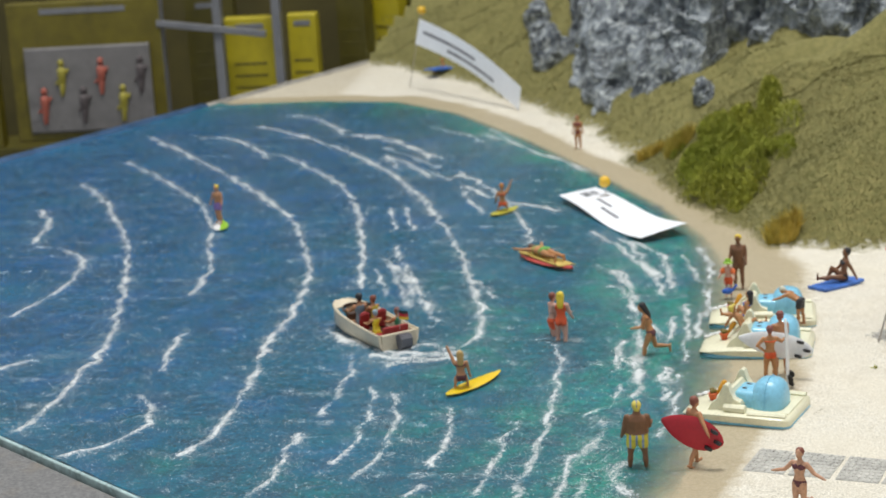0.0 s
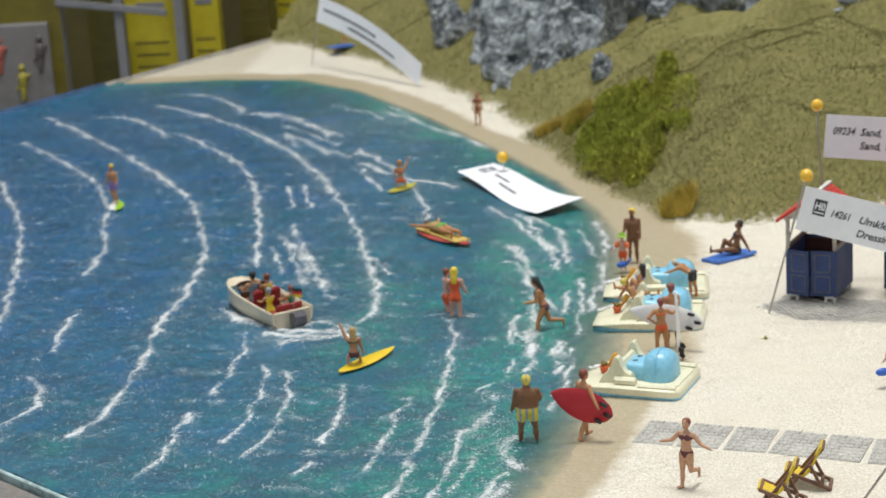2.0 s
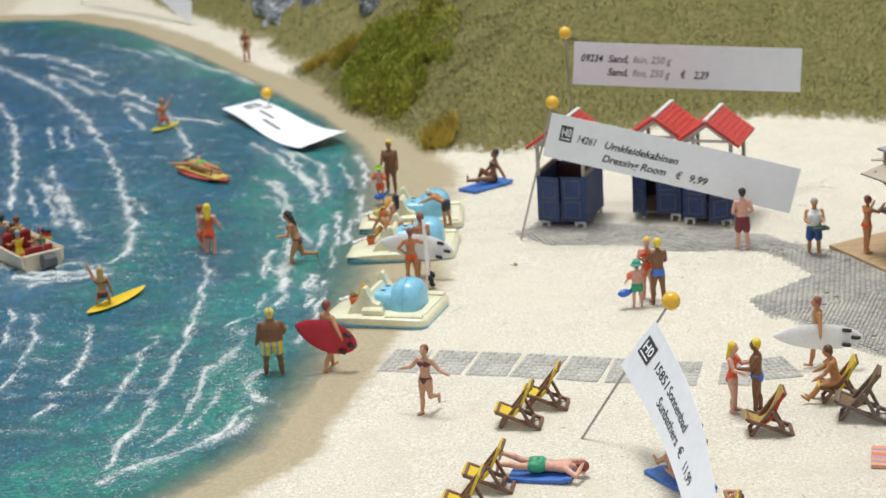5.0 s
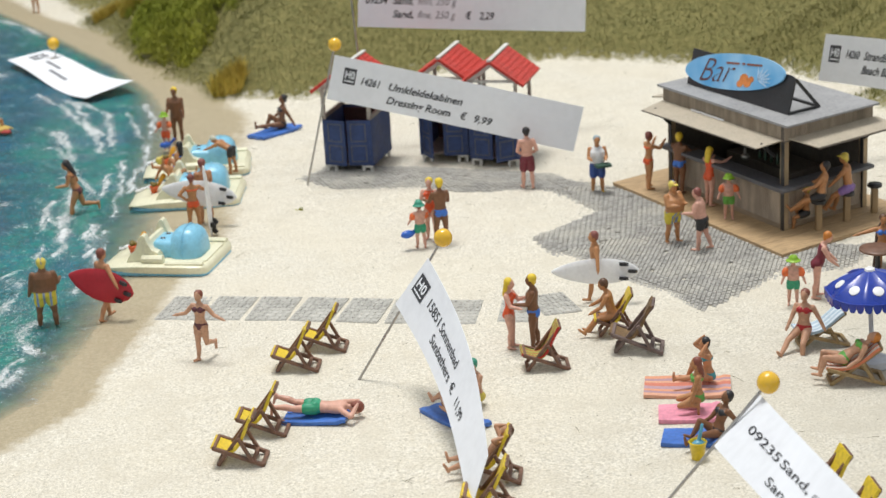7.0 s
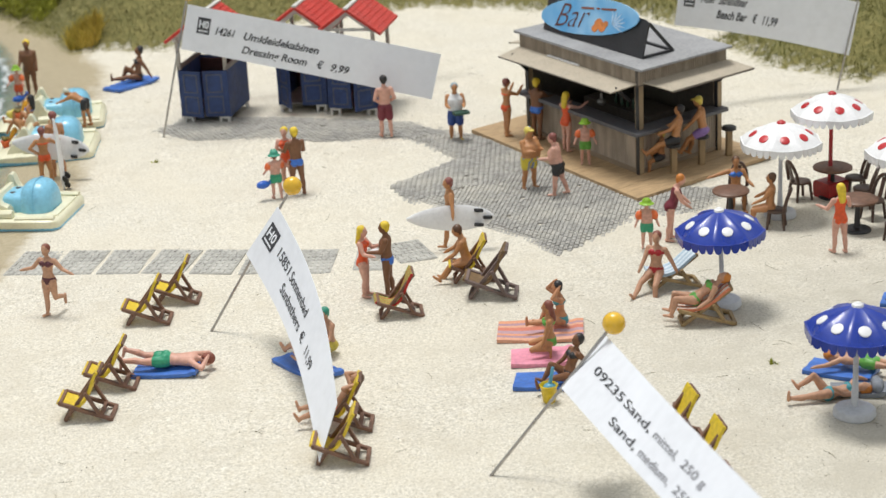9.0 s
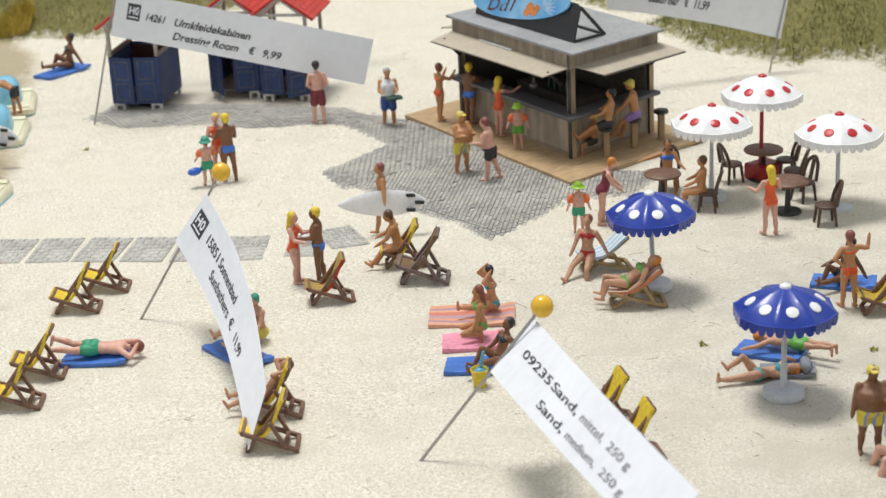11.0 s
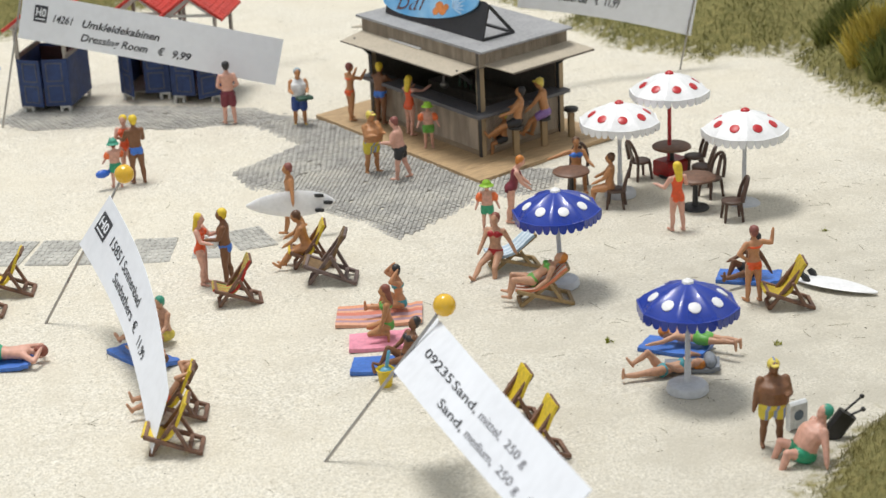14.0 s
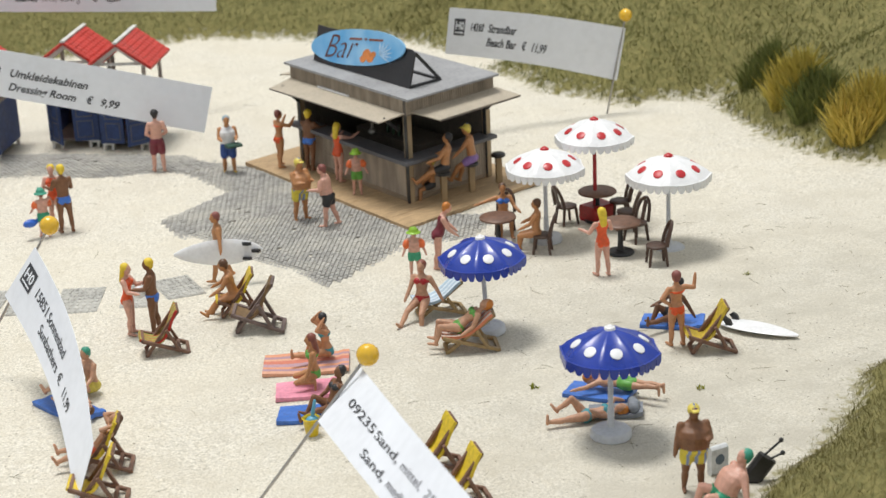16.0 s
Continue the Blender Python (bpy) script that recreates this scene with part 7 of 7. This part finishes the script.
family = [(23.95, 48.3, 160, "pink", "blond", "orange", "suit", 1.04, None), (24.18, 47.6, 12, "brown", "blond", "blue", "brief", 1.1, None)]
for x, y, r, sk, hr, su, cu, tl, _ in family:
    figurine(x, y, r, "blond miniature parent standing with a child on the beach", sk, hr, su, cu, arms=((30, 12, 60), (20, 12, 50)), tall=tl)
figurine(23.5, 47.55, 10, "miniature child in a green sun hat with orange armbands", "pink", "red", "green", tall=0.76, fat=1.15, hat="green", floaties=True, arms=((25, 18, 10), (25, 18, 10)))
figurine(27.98, 52.95, 0, "miniature man in maroon trunks seen with folded arms", "pink", "black", "maroon", "trunks", arms=((-10, 18, 60), (-10, 18, 60)), tuck=(50, 50), tall=1.1)
figurine(30.2, 51.75, 175, "grey-haired miniature man in a white vest holding a tray", "gold", "grey", "navy", "shirt", fat=1.25, tall=1.02, shoes="blond", arms=((20, 10, 70), (20, 10, 70)), tuck=(20, 20))
bm = bmesh.new()
slab(bm, -0.26, 0.26, -0.17, 0.17, 0, 0.1)
solo("tray", bm, paint((0.03, 0.09, 0.06), 0.5), 30.32, 51.38, 1.0, 10, "dark green tray carried by a figure", "tray")

for x, y, z in ((23.08, 47.5, 0.5), (15.35, 62.7, 0.25)):
    bm = bmesh.new()
    blob(bm, (0, 0, 0), (0.24, 0.13, 0.13), 12, 7)
    limb(bm, (0.18, 0, 0), (0.34, 0, 0.14), 0.07, 0.04)
    blob(bm, (0.36, 0, 0.18), (0.05, 0.14, 0.05), 8, 5)
    solo("swim_toy", bm, paint((0.03, 0.14, 0.60), 0.35), x, y, z, 20, "small blue inflatable swim toy carried by a child", "toy")

# ---- round the bar ----
figurine(31.85, 51.1, -75, "miniature woman in an orange bikini drinking beside the bar", "gold", "maroon", "orange", "bikini", arms=((60, 10, 85), (70, 10, 80)), z=0.16)
figurine(32.7, 50.3, -50, "brown miniature man in blue trunks leaning on the bar", "brown", "blond", "blue", "brief", fat=1.15, tall=1.05, arms=((45, 10, 40), (50, 10, 40)), z=0.16)
figurine(33.25, 48.6, -60, "blond miniature woman in an orange suit at the bar counter", "pink", "blond", "orange", "suit", arms=((60, 10, 50), (70, 20, 50)), long_hair=True, z=0.16)
figurine(33.4, 46.95, 165, "miniature child in a lime hat with orange armbands by the bar", "pink", "red", "lime", tall=0.74, fat=1.2, hat="lime", floaties=True, arms=((20, 22, 10), (20, 22, 10)), z=0.16)
figurine(31.2, 45.6, -150, "stout miniature man in a yellow cap and striped trunks", "gold", "sunny", "yellow", "trunks", fat=1.55, arms=((25, 10, 75), (25, 10, 75)), tuck=(35, 35), cloth=STRIPED)
figurine(31.85, 44.6, 62, "bald miniature man in black trunks standing", "pink", "maroon", "black", "trunks", fat=1.3, lean=-9, arms=((20, 8, 70), (4, 12, 12)), legs=((10, 4, 6), (-12, 4, 8)))
sx, sy = by_bar(0.88, -0.8)
figurine(sx, sy, 62, "dark-haired miniature man sitting on a bar stool", "gold", "black", "black", "trunks", lean=10, hip=0.1, z=1.2, arms=((40, 10, 30), (45, 10, 20)), legs=((74, 9, 22), (60, 9, 14)), tall=1.1)
sx, sy = by_bar(2.12, -0.8)
figurine(sx, sy, 58, "blond miniature man in purple shorts on a bar stool", "gold", "sunny", "purple", "trunks", lean=-8, hip=0.1, z=1.2, arms=((35, 10, 10), (30, 10, 40)), legs=((60, 9, 30), (50, 9, 36)), tall=1.1)
sx, sy = by_bar(0.72, -0.26)
figurine(sx, sy, 75, "blond miniature bather sitting low beside the bar", "gold", "sunny", "black", "trunks", lean=4, hip=0.5, z=0.15, arms=((35, 10, 30), (30, 14, 20)), legs=((70, 6, 66), (66, 6, 60)), tall=0.85)
figurine(33.75, 39.6, -105, "miniature woman in a maroon suit and orange cap", "pink", "ginger", "maroon", "suit", lean=-18, fat=1.12, arms=((26, 6, 22), (24, 6, 26)), tuck=(12, 12))
figurine(32.9, 39.15, 165, "miniature child in a lime hat and orange armbands on the sand", "pink", "red", "green", tall=0.72, fat=1.2, hat="lime", floaties=True, arms=((20, 20, 10), (20, 20, 10)))

# ---- tables, chairs and parasols beside the bar ----
tab = table_kind("dark brown round table on a black pedestal")
tab.matrix_basis = at(35.98, 40.75, k=1.08)
for x, y in ((39.5, 41.6), (38.95, 38.6)):
    copy_thing(tab, at(x, y, k=1.08))
chair = chair_kind("dark brown round-backed chair at a table")
chair.matrix_basis = at(36.93, 39.6, 0, 62, k=1.12)
for x, y, r in ((36.55, 41.75, 150), (38.55, 41.75, -80), (40.2, 41.5, 80), (39.5, 37.3, 78), (39.8, 39.4, 110), (40.0, 40.5, 55)):
    copy_thing(chair, at(x, y, 0, r, k=1.05))
figurine(36.78, 39.75, 62, "miniature man in a cap sitting at a round table", "gold", "brown", "black", "none", hip=0.12, z=0.5, arms=((35, 10, 30), (40, 10, 20)), lean=4, **CHAIR_SIT)
figurine(36.45, 41.6, 170, "miniature woman in a blue bikini with outstretched arm", "gold", "brown", "blue", "bikini", hip=0.12, z=0.5, arms=((30, 20, 40), (10, 75, 10)), **CHAIR_SIT)
figurine(37.75, 37.1, 6, "blond miniature woman in an orange swimsuit standing", "pink", "blond", "orange", "suit", arms=((20, 25, 80), (20, 25, 80)), long_hair=True)

blue_shade = parasol_kind(SHADE_BLUE, WHITE, GREY_BASE, "royal blue parasol with white dots and a scalloped fringe")
blue_shade.matrix_basis = at(33.85, 27.45, stand(33.8, 27.4), 10)
copy_thing(blue_shade, at(33.4, 34.45, stand(33.4, 34.4), 17, 0, -3))
white_shade = parasol_kind(WHITE, paint((0.50, 0.015, 0.02), 0.35, 0.1), GREY_BASE, "white parasol with red dots and a scalloped fringe", 2.84, 1.2)
white_shade.matrix_basis = at(37.4, 40.5, 0, 8)
copy_thing(white_shade, at(40.42, 38.5, -0.16, 22, k=1.03))
red_pole = parasol_kind(WHITE, paint((0.50, 0.015, 0.02), 0.35, 0.1), paint((0.42, 0.012, 0.015), 0.4), "white parasol with red dots on a red pole", 3.2, 1.2, base=False)
red_pole.matrix_basis = at(39.45, 41.65, 0, 15)
bm = bmesh.new()
slab(bm, -0.42, 0.42, -0.35, 0.35, 0, 0.5, bev=0.06)
solo("cool_box", bm, paint((0.40, 0.012, 0.012), 0.4), 39.55, 41.75, 0, 20, "red box under a round table", "box")

# ---- sunbathers in front ----
figurine(32.12, 36.0, 140, "miniature woman in a red bikini sitting on a deck chair", "pale", "red", "red", "bikini", lean=6, hip=0.6, z=0, arms=((-12, 26, 8), (32, 10, 6)), legs=((58, 4, 52), (62, 20, 14)), tall=1.05)
figurine(32.34, 33.66, 79, "ginger miniature woman in green bikini on a striped chair", "pale", "ginger", "lime", "bikini", lean=58, hip=0.66, z=0, arms=((30, 12, 30), (35, 14, 30)), legs=((100, 5, 84), (104, 5, 92)), tall=1.05)
TOWEL = stripes([(0.60, 0.20, 0.13), (0.68, 0.36, 0.24), (0.40, 0.26, 0.30), (0.70, 0.32, 0.18), (0.46, 0.30, 0.34)], 1, 0.85)
mat_thing(28.5, 34.25, -16, 2.15, 1.3, TOWEL, "orange, pink and mauve striped beach towel", 0.1, "beach_towel")
mat_thing(28.1, 32.6, -14, 1.5, 0.95, PINK, "pink beach mat on the sand")
mat_thing(27.75, 31.2, -20, 1.35, 0.85, BLUE, "bright blue beach mat on the sand")
figurine(29.05, 34.25, 84, "miniature woman in a teal bikini fixing her hair on a towel", "tan", "black", "teal", "bikini", lean=-4, z=0.12, arms=((120, 30, 100), (120, 30, 100)), tuck=(50, 50), **SIT)
figurine(28.3, 32.6, 78, "red-haired miniature woman in a green bikini kneeling on a mat", "gold", "red", "lime", "bikini", **KNEEL, arms=((15, 12, 10), (5, 12, 10)), long_hair=True, z=0.1)
figurine(28.3, 30.95, 100, "dark miniature woman in a black bikini leaning back on a mat", "brown", "black", "black", "bikini", lean=20, z=0.1, arms=((-35, 12, 5), (35, 10, 20)), legs=((100, 8, 25), (128, 8, 100)))
pail = thing("beach_pail", 27.62, 30.2, stand(27.6, 30.2), 0, "yellow sand pail with a blue spade in it", "pail")
bm = bmesh.new()
loft(bm, [around((0, 0, z), (0, 0, 1), r, n=16) for z, r in ((0, 0.14), (0.4, 0.2), (0.42, 0.22), (0.44, 0.2), (0.4, 0.17), (0.1, 0.12))])
part("tub", bm, paint((0.72, 0.52, 0.02), 0.35), pail)
bm = bmesh.new()
limb(bm, (0, 0, 0.3), (0.12, 0.05, 0.8), 0.05, 0.04)
blob(bm, (0.02, 0, 0.36), (0.16, 0.14, 0.1), 9, 5)
part("spade", bm, paint((0.10, 0.35, 0.50), 0.4), pail, "blue spade")
mat_thing(37.95, 32.95, -32, 1.6, 0.85, BLUE, "bright blue beach mat on the sand")
figurine(37.9, 32.85, 100, "dark miniature sunbather sitting on a blue mat", "dark", "black", "black", "trunks", lean=14, z=0.12, arms=((-30, 14, 5), (50, 10, 20)), **SIT)
figurine(37.42, 31.6, 4, "miniature woman in a bright orange bikini waving", "tan", "maroon", "orange", "bikini", arms=((-10, 45, 10), (20, 72, 150)), tuck=(95, 60))
surfboard("surfboard", 39.7, 31.65, 0.12, -51, 180, 0, 2.25, 0.75, [WHITE], "white surfboard with black fins lying on the sand", True)
mat_thing(34.5, 29.62, -42, 1.6, 0.85, BLUE, "bright blue beach mat in the shade of a parasol")
TOWEL_GREY = paint((0.22, 0.24, 0.27), 0.6)
mat_thing(34.42, 28.5, -24, 1.25, 0.62, TOWEL_GREY, "grey beach mat in the shade of a parasol")
bm = bmesh.new()
limb(bm, (0, -0.2, 0.12), (0, 0.2, 0.12), 0.13, 0.12, 12, 0)
blob(bm, (0.05, 0.0, 0.16), (0.1, 0.18, 0.09), 10, 6)
solo("rolled_towel", bm, TOWEL_GREY, 34.80, 28.36, stand(34.80, 28.36) + 0.11, -20, "grey towel rolled up as a head rest on a mat", "towel")
figurine(34.95, 29.3, 46, "miniature bather in green trunks lying face down in the shade", "pale", "ginger", "lime", "trunks", tip=-90, legs=((-4, 6, 2), (2, 6, 2)), arms=((160, 40, 15), (165, 35, 10)), z=0.14)
figurine(33.62, 28.36, 83, "miniature woman in a teal bikini lying on her back", "pale", "ginger", "teal", "bikini", tip=90, legs=((0, 5, 0), (55, 4, 90)), arms=((10, 15, 30), (150, 30, 60)), z=0.02)
figurine(34.36, 24.3, 170, "stout brown miniature man in striped trunks and yellow cap", "brown", "sunny", "yellow", "trunks", fat=1.55, tall=0.99, arms=((25, 10, 80), (5, 14, 10)), tuck=(35, 0), cloth=STRIPED)
figurine(34.72, 23.5, 84, "stout pink miniature man in green trunks and cap sitting back", "pink", "green", "green", "trunks", fat=1.42, lean=27, legs=((108, 10, 88), (114, 12, 96)), arms=((4, 32, 4), (-18, 18, 4)), hip=0.2, z=stand(34.72, 23.5), tall=1.08)
jug = thing("white_bag", 35.2, 24.85, stand(35.2, 24.85), 10, "white patterned bag standing on the sand", "bag")
bm = bmesh.new()
slab(bm, -0.22, 0.22, -0.08, 0.08, 0, 0.66, bev=0.05)
part("body", bm, paint((0.66, 0.68, 0.68), 0.4, 0.15), jug)
bm = bmesh.new()
loft(bm, [around((0, y0, 0.36), (0, 1, 0), 0.12, n=14) for y0 in (-0.085, -0.08)])
part("emblem", bm, paint((0.12, 0.16, 0.2), 0.4), jug)
bm = bmesh.new()
bar(bm, (-0.3, 0, 0.0), (0.08, 0, 0.56), 0.42, 0.22, up=(0, 1, 0), bev=0.3)
rod(bm, (-0.1, 0, 0.5), (0.36, 0.1, 0.88), 0.025)
rod(bm, (0.0, 0, 0.45), (0.38, 0.0, 0.64), 0.025)
blob(bm, (0.37, 0.1, 0.9), (0.055, 0.055, 0.055), 9, 6)
blob(bm, (0.39, 0, 0.65), (0.055, 0.055, 0.055), 9, 6)
solo("beach_roller", bm, BLACK, 35.95, 24.2, stand(35.95, 24.2), -20, "black folded beach trolley with two knobs", "trolley")

# ---- price flags ----
paper_flag("price_flag", (21.75, 55.6, 4.75), (21.36, 55.6, 3.2), (30.1, 53.2, 2.69), (29.68, 53.2, 1.12), (0, 0.1, 0.0),
           [("14261", 0.118, 0.2, 0.47, 0.23, 0.25, False), ("Umkleidekabinen", 0.232, 0.535, 0.47, 0.23, 0.25, False), ("Dressing Room", 0.235, 0.497, 0.17, 0.23, 0.25, False), ("€", 0.535, 0.562, 0.17, 0.23, 0.2, False), ("9,99", 0.588, 0.665, 0.17, 0.23, 0.25, False)],
           ((20.45, 56.0, -0.02), (21.78, 55.6, 5.12)), "white paper price flag for dressing rooms on a leaning pin", mark=0.05, mark_w=0.05)
paper_flag("price_flag", (23.22, 61, 6.28), (23.08, 61, 4.63), (31.99, 61, 5.42), (31.9, 61, 3.72), (0, -0.1, 0.0),
           [("09234", 0.03, 0.128, 0.55, 0.24, 0.25, False), ("Sand,", 0.148, 0.238, 0.55, 0.24, 0.25, False), ("fein, 250 g", 0.256, 0.426, 0.55, 0.24, 0.25, True), ("Sand,", 0.148, 0.238, 0.24, 0.24, 0.25, False), ("fine, 250 g", 0.256, 0.422, 0.24, 0.24, 0.25, True), ("€", 0.465, 0.492, 0.24, 0.24, 0.2, False), ("2,29", 0.525, 0.592, 0.24, 0.24, 0.25, False)],
           ((23.2, 61.1, 0.0), (22.87, 61.05, 6.63)), "white paper price flag for fine sand on a pin", mark=None)
paper_flag("price_flag", (38.74, 53, 4.59), (38.49, 53, 2.96), (45.47, 53, 3.12), (45.11, 53, 1.19), (0, 0.1, 0.1),
           [("14260", 0.122, 0.203, 0.54, 0.24, 0.25, False), ("Strandbar", 0.226, 0.39, 0.54, 0.24, 0.25, False), ("Beach Bar", 0.224, 0.398, 0.25, 0.24, 0.25, False), ("€", 0.428, 0.455, 0.25, 0.24, 0.2, False), ("11,99", 0.48, 0.572, 0.25, 0.24, 0.25, False)],
           ((44.65, 52.9, 0.0), (45.5, 53.05, 3.6)), "white paper price flag for the beach bar on a pin", mark=0.035, mark_w=0.06)
paper_flag("price_flag", (22.38, 36.2, 3.45), (21.55, 36.9, 2.06), (22.58, 28.87, 1.29), (22.04, 28.37, 0.2), (0.28, 0, 0.12),
           [("15851", 0.155, 0.283, 0.52, 0.25, 0.0, False), ("Sonnenbad", 0.30, 0.51, 0.52, 0.25, 0.0, False), ("Sunbathers", 0.285, 0.505, 0.23, 0.25, 0.0, False), ("€", 0.53, 0.565, 0.23, 0.25, 0.0, False), ("11,99", 0.60, 0.69, 0.23, 0.25, 0.0, False)],
           ((20.48, 37.1, -0.02), (22.79, 36.2, 3.94)), "white paper price flag for sunbathers curling on a leaning pin", mark=0.03, mark_w=0.09)
paper_flag("price_flag", (28.0, 26.8, 2.96), (26.97, 26.64, 1.99), (27.26, 15.82, 4.64), (26.53, 15.84, 3.84), (0.0, 0, -0.05),
           [("09235", 0.076, 0.286, 0.50, 0.19, 0.0, False), ("Sand,", 0.299, 0.469, 0.50, 0.19, 0.0, False), ("mittel,", 0.491, 0.625, 0.50, 0.19, 0.0, True), ("250 g", 0.652, 0.772, 0.50, 0.19, 0.0, True), ("Sand,", 0.299, 0.469, 0.17, 0.19, 0.0, False), ("medium,", 0.491, 0.665, 0.17, 0.19, 0.0, True), ("250 g", 0.692, 0.812, 0.17, 0.19, 0.0, True), ("€", 0.853, 0.879, 0.17, 0.19, 0.0, False)],
           ((25.47, 27.05, -0.02), (28.08, 26.5, 3.34)), "white paper price flag for medium sand on a leaning pin", mark=None)
paper_flag("price_flag", (-4.8, 123, 5.31), (-5.2, 123, 3.46), (3.37, 111.8, 1.56), (3.14, 111.8, 0.05), (0.2, -0.2, 0.45), [], ((-6.05, 124.8, 0.1), (-4.8, 124.5, 5.75)), "white paper price flag on the far beach", bars=((0.06, 0.5, 0.5, 0.12), (0.3, 0.22, 0.45, 0.12)), mark=None, ball=0.32)
paper_flag("price_flag", (9.35, 83.6, 0.35), (7.5, 82.4, 0.25), (13.9, 74.3, 0.45), (11.8, 72.5, 0.2), (0.0, 0, -0.2), [], ((9.9, 82.6, -0.15), (9.9, 81.5, 1.05)), "white paper price flag lying bent over the water", bars=((0.22, 0.52, 0.17, 0.08), (0.36, 0.33, 0.2, 0.08)), mark=0.06, mark_w=0.09, ball=0.3, lift=0.12)

# ---- shop rack behind the model ----
# dim rack light is put into these colours: one carton yellow, lit to shaded
RACK_GREY = paint((0.20, 0.205, 0.22), 0.45, 0.1, 200)
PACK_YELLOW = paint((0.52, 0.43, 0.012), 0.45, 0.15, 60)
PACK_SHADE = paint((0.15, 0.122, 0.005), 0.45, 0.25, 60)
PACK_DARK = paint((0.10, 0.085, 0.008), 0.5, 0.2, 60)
bm = bmesh.new()
slab(bm, -90, 60, 176, 178, -80, 60)
# the backdrop too is darkened by colour for the dim rack
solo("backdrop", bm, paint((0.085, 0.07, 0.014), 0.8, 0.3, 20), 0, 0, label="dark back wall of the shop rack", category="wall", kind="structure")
rack = thing("shop_rack", -25, 150, -80, 0, "grey metal shop rack with hanging packs", "rack")
for px in (-7.3, -1.8, 3.6):
    bm = bmesh.new()
    slab(bm, px - 0.36, px + 0.36, -0.5, 0.5, 0, 110, bev=0.1)
    part("upright", bm, RACK_GREY, rack)
for pz in (81.8, 72.0):
    bm = bmesh.new()
    bar(bm, (-7.3, -0.6, pz + 1.4), (2.6, -0.6, pz), 0.4, 0.6)
    part("crossbar", bm, RACK_GREY, rack)


def pack(x, y, z, rz, w, h, window, dark, label):
    t = thing("yellow_pack", x, y, z, rz, label, "package", "packs on the shop rack")
    bm = bmesh.new()
    slab(bm, -w / 2, w / 2, 0, 1.6, 0, h, bev=0.15)
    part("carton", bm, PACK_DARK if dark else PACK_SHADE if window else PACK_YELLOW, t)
    bm = bmesh.new()
    slab(bm, -w * 0.28, w * 0.28, -0.06, 0.02, h - 1.1, h - 0.6)
    part("hanger_slot", bm, RACK_GREY, t)
    if window:
        bm = bmesh.new()
        slab(bm, -w * 0.40, w * 0.42, -0.5, 0.05, h * 0.06, h * 0.68, bev=0.2)
        part("blister", bm, paint((0.20, 0.19, 0.185), 0.3, 0.15, 80), t, "grey blister window")
        for k in range(6):
            bm = bmesh.new()
            px, pz = (-0.3 + 0.13 * k) * w, h * (0.14 + 0.2 * (k % 2))
            limb(bm, (px, -0.6, pz), (px + 0.1, -0.6, pz + 1.3), 0.2, 0.3)
            limb(bm, (px + 0.1, -0.6, pz + 1.3), (px + 0.1, -0.6, pz + 2.1), 0.34, 0.42)
            limb(bm, (px - 0.45, -0.6, pz + 1.0), (px + 0.65, -0.6, pz + 2.2), 0.14, 0.16)
            blob(bm, (px + 0.1, -0.6, pz + 2.85), (0.3, 0.3, 0.36), 8, 5)
            part("packed_miniature", bm, paint([(0.45, 0.12, 0.08), (0.4, 0.35, 0.05), (0.12, 0.1, 0.1)][k % 3], 0.5), t)
    else:
        for k in range(5):
            bm = bmesh.new()
            slab(bm, -w * 0.36, w * 0.3, -0.03, 0.02, h * (0.2 + 0.1 * k), h * (0.2 + 0.1 * k) + 0.2)
            part("print_bar", bm, PACK_DARK, t)


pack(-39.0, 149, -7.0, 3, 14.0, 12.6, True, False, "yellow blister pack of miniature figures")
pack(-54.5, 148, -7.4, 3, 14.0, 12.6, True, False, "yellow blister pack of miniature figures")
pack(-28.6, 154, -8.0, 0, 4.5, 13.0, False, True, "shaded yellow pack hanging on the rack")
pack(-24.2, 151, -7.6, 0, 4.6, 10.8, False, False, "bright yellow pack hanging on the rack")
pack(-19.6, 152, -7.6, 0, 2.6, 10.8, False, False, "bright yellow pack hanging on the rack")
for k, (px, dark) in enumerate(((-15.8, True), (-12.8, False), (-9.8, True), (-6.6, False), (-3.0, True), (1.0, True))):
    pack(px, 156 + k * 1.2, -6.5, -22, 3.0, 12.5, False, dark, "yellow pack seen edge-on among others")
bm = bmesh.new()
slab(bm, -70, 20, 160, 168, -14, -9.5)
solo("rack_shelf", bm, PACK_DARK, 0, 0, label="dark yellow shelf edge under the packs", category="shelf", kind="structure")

mould_figures()
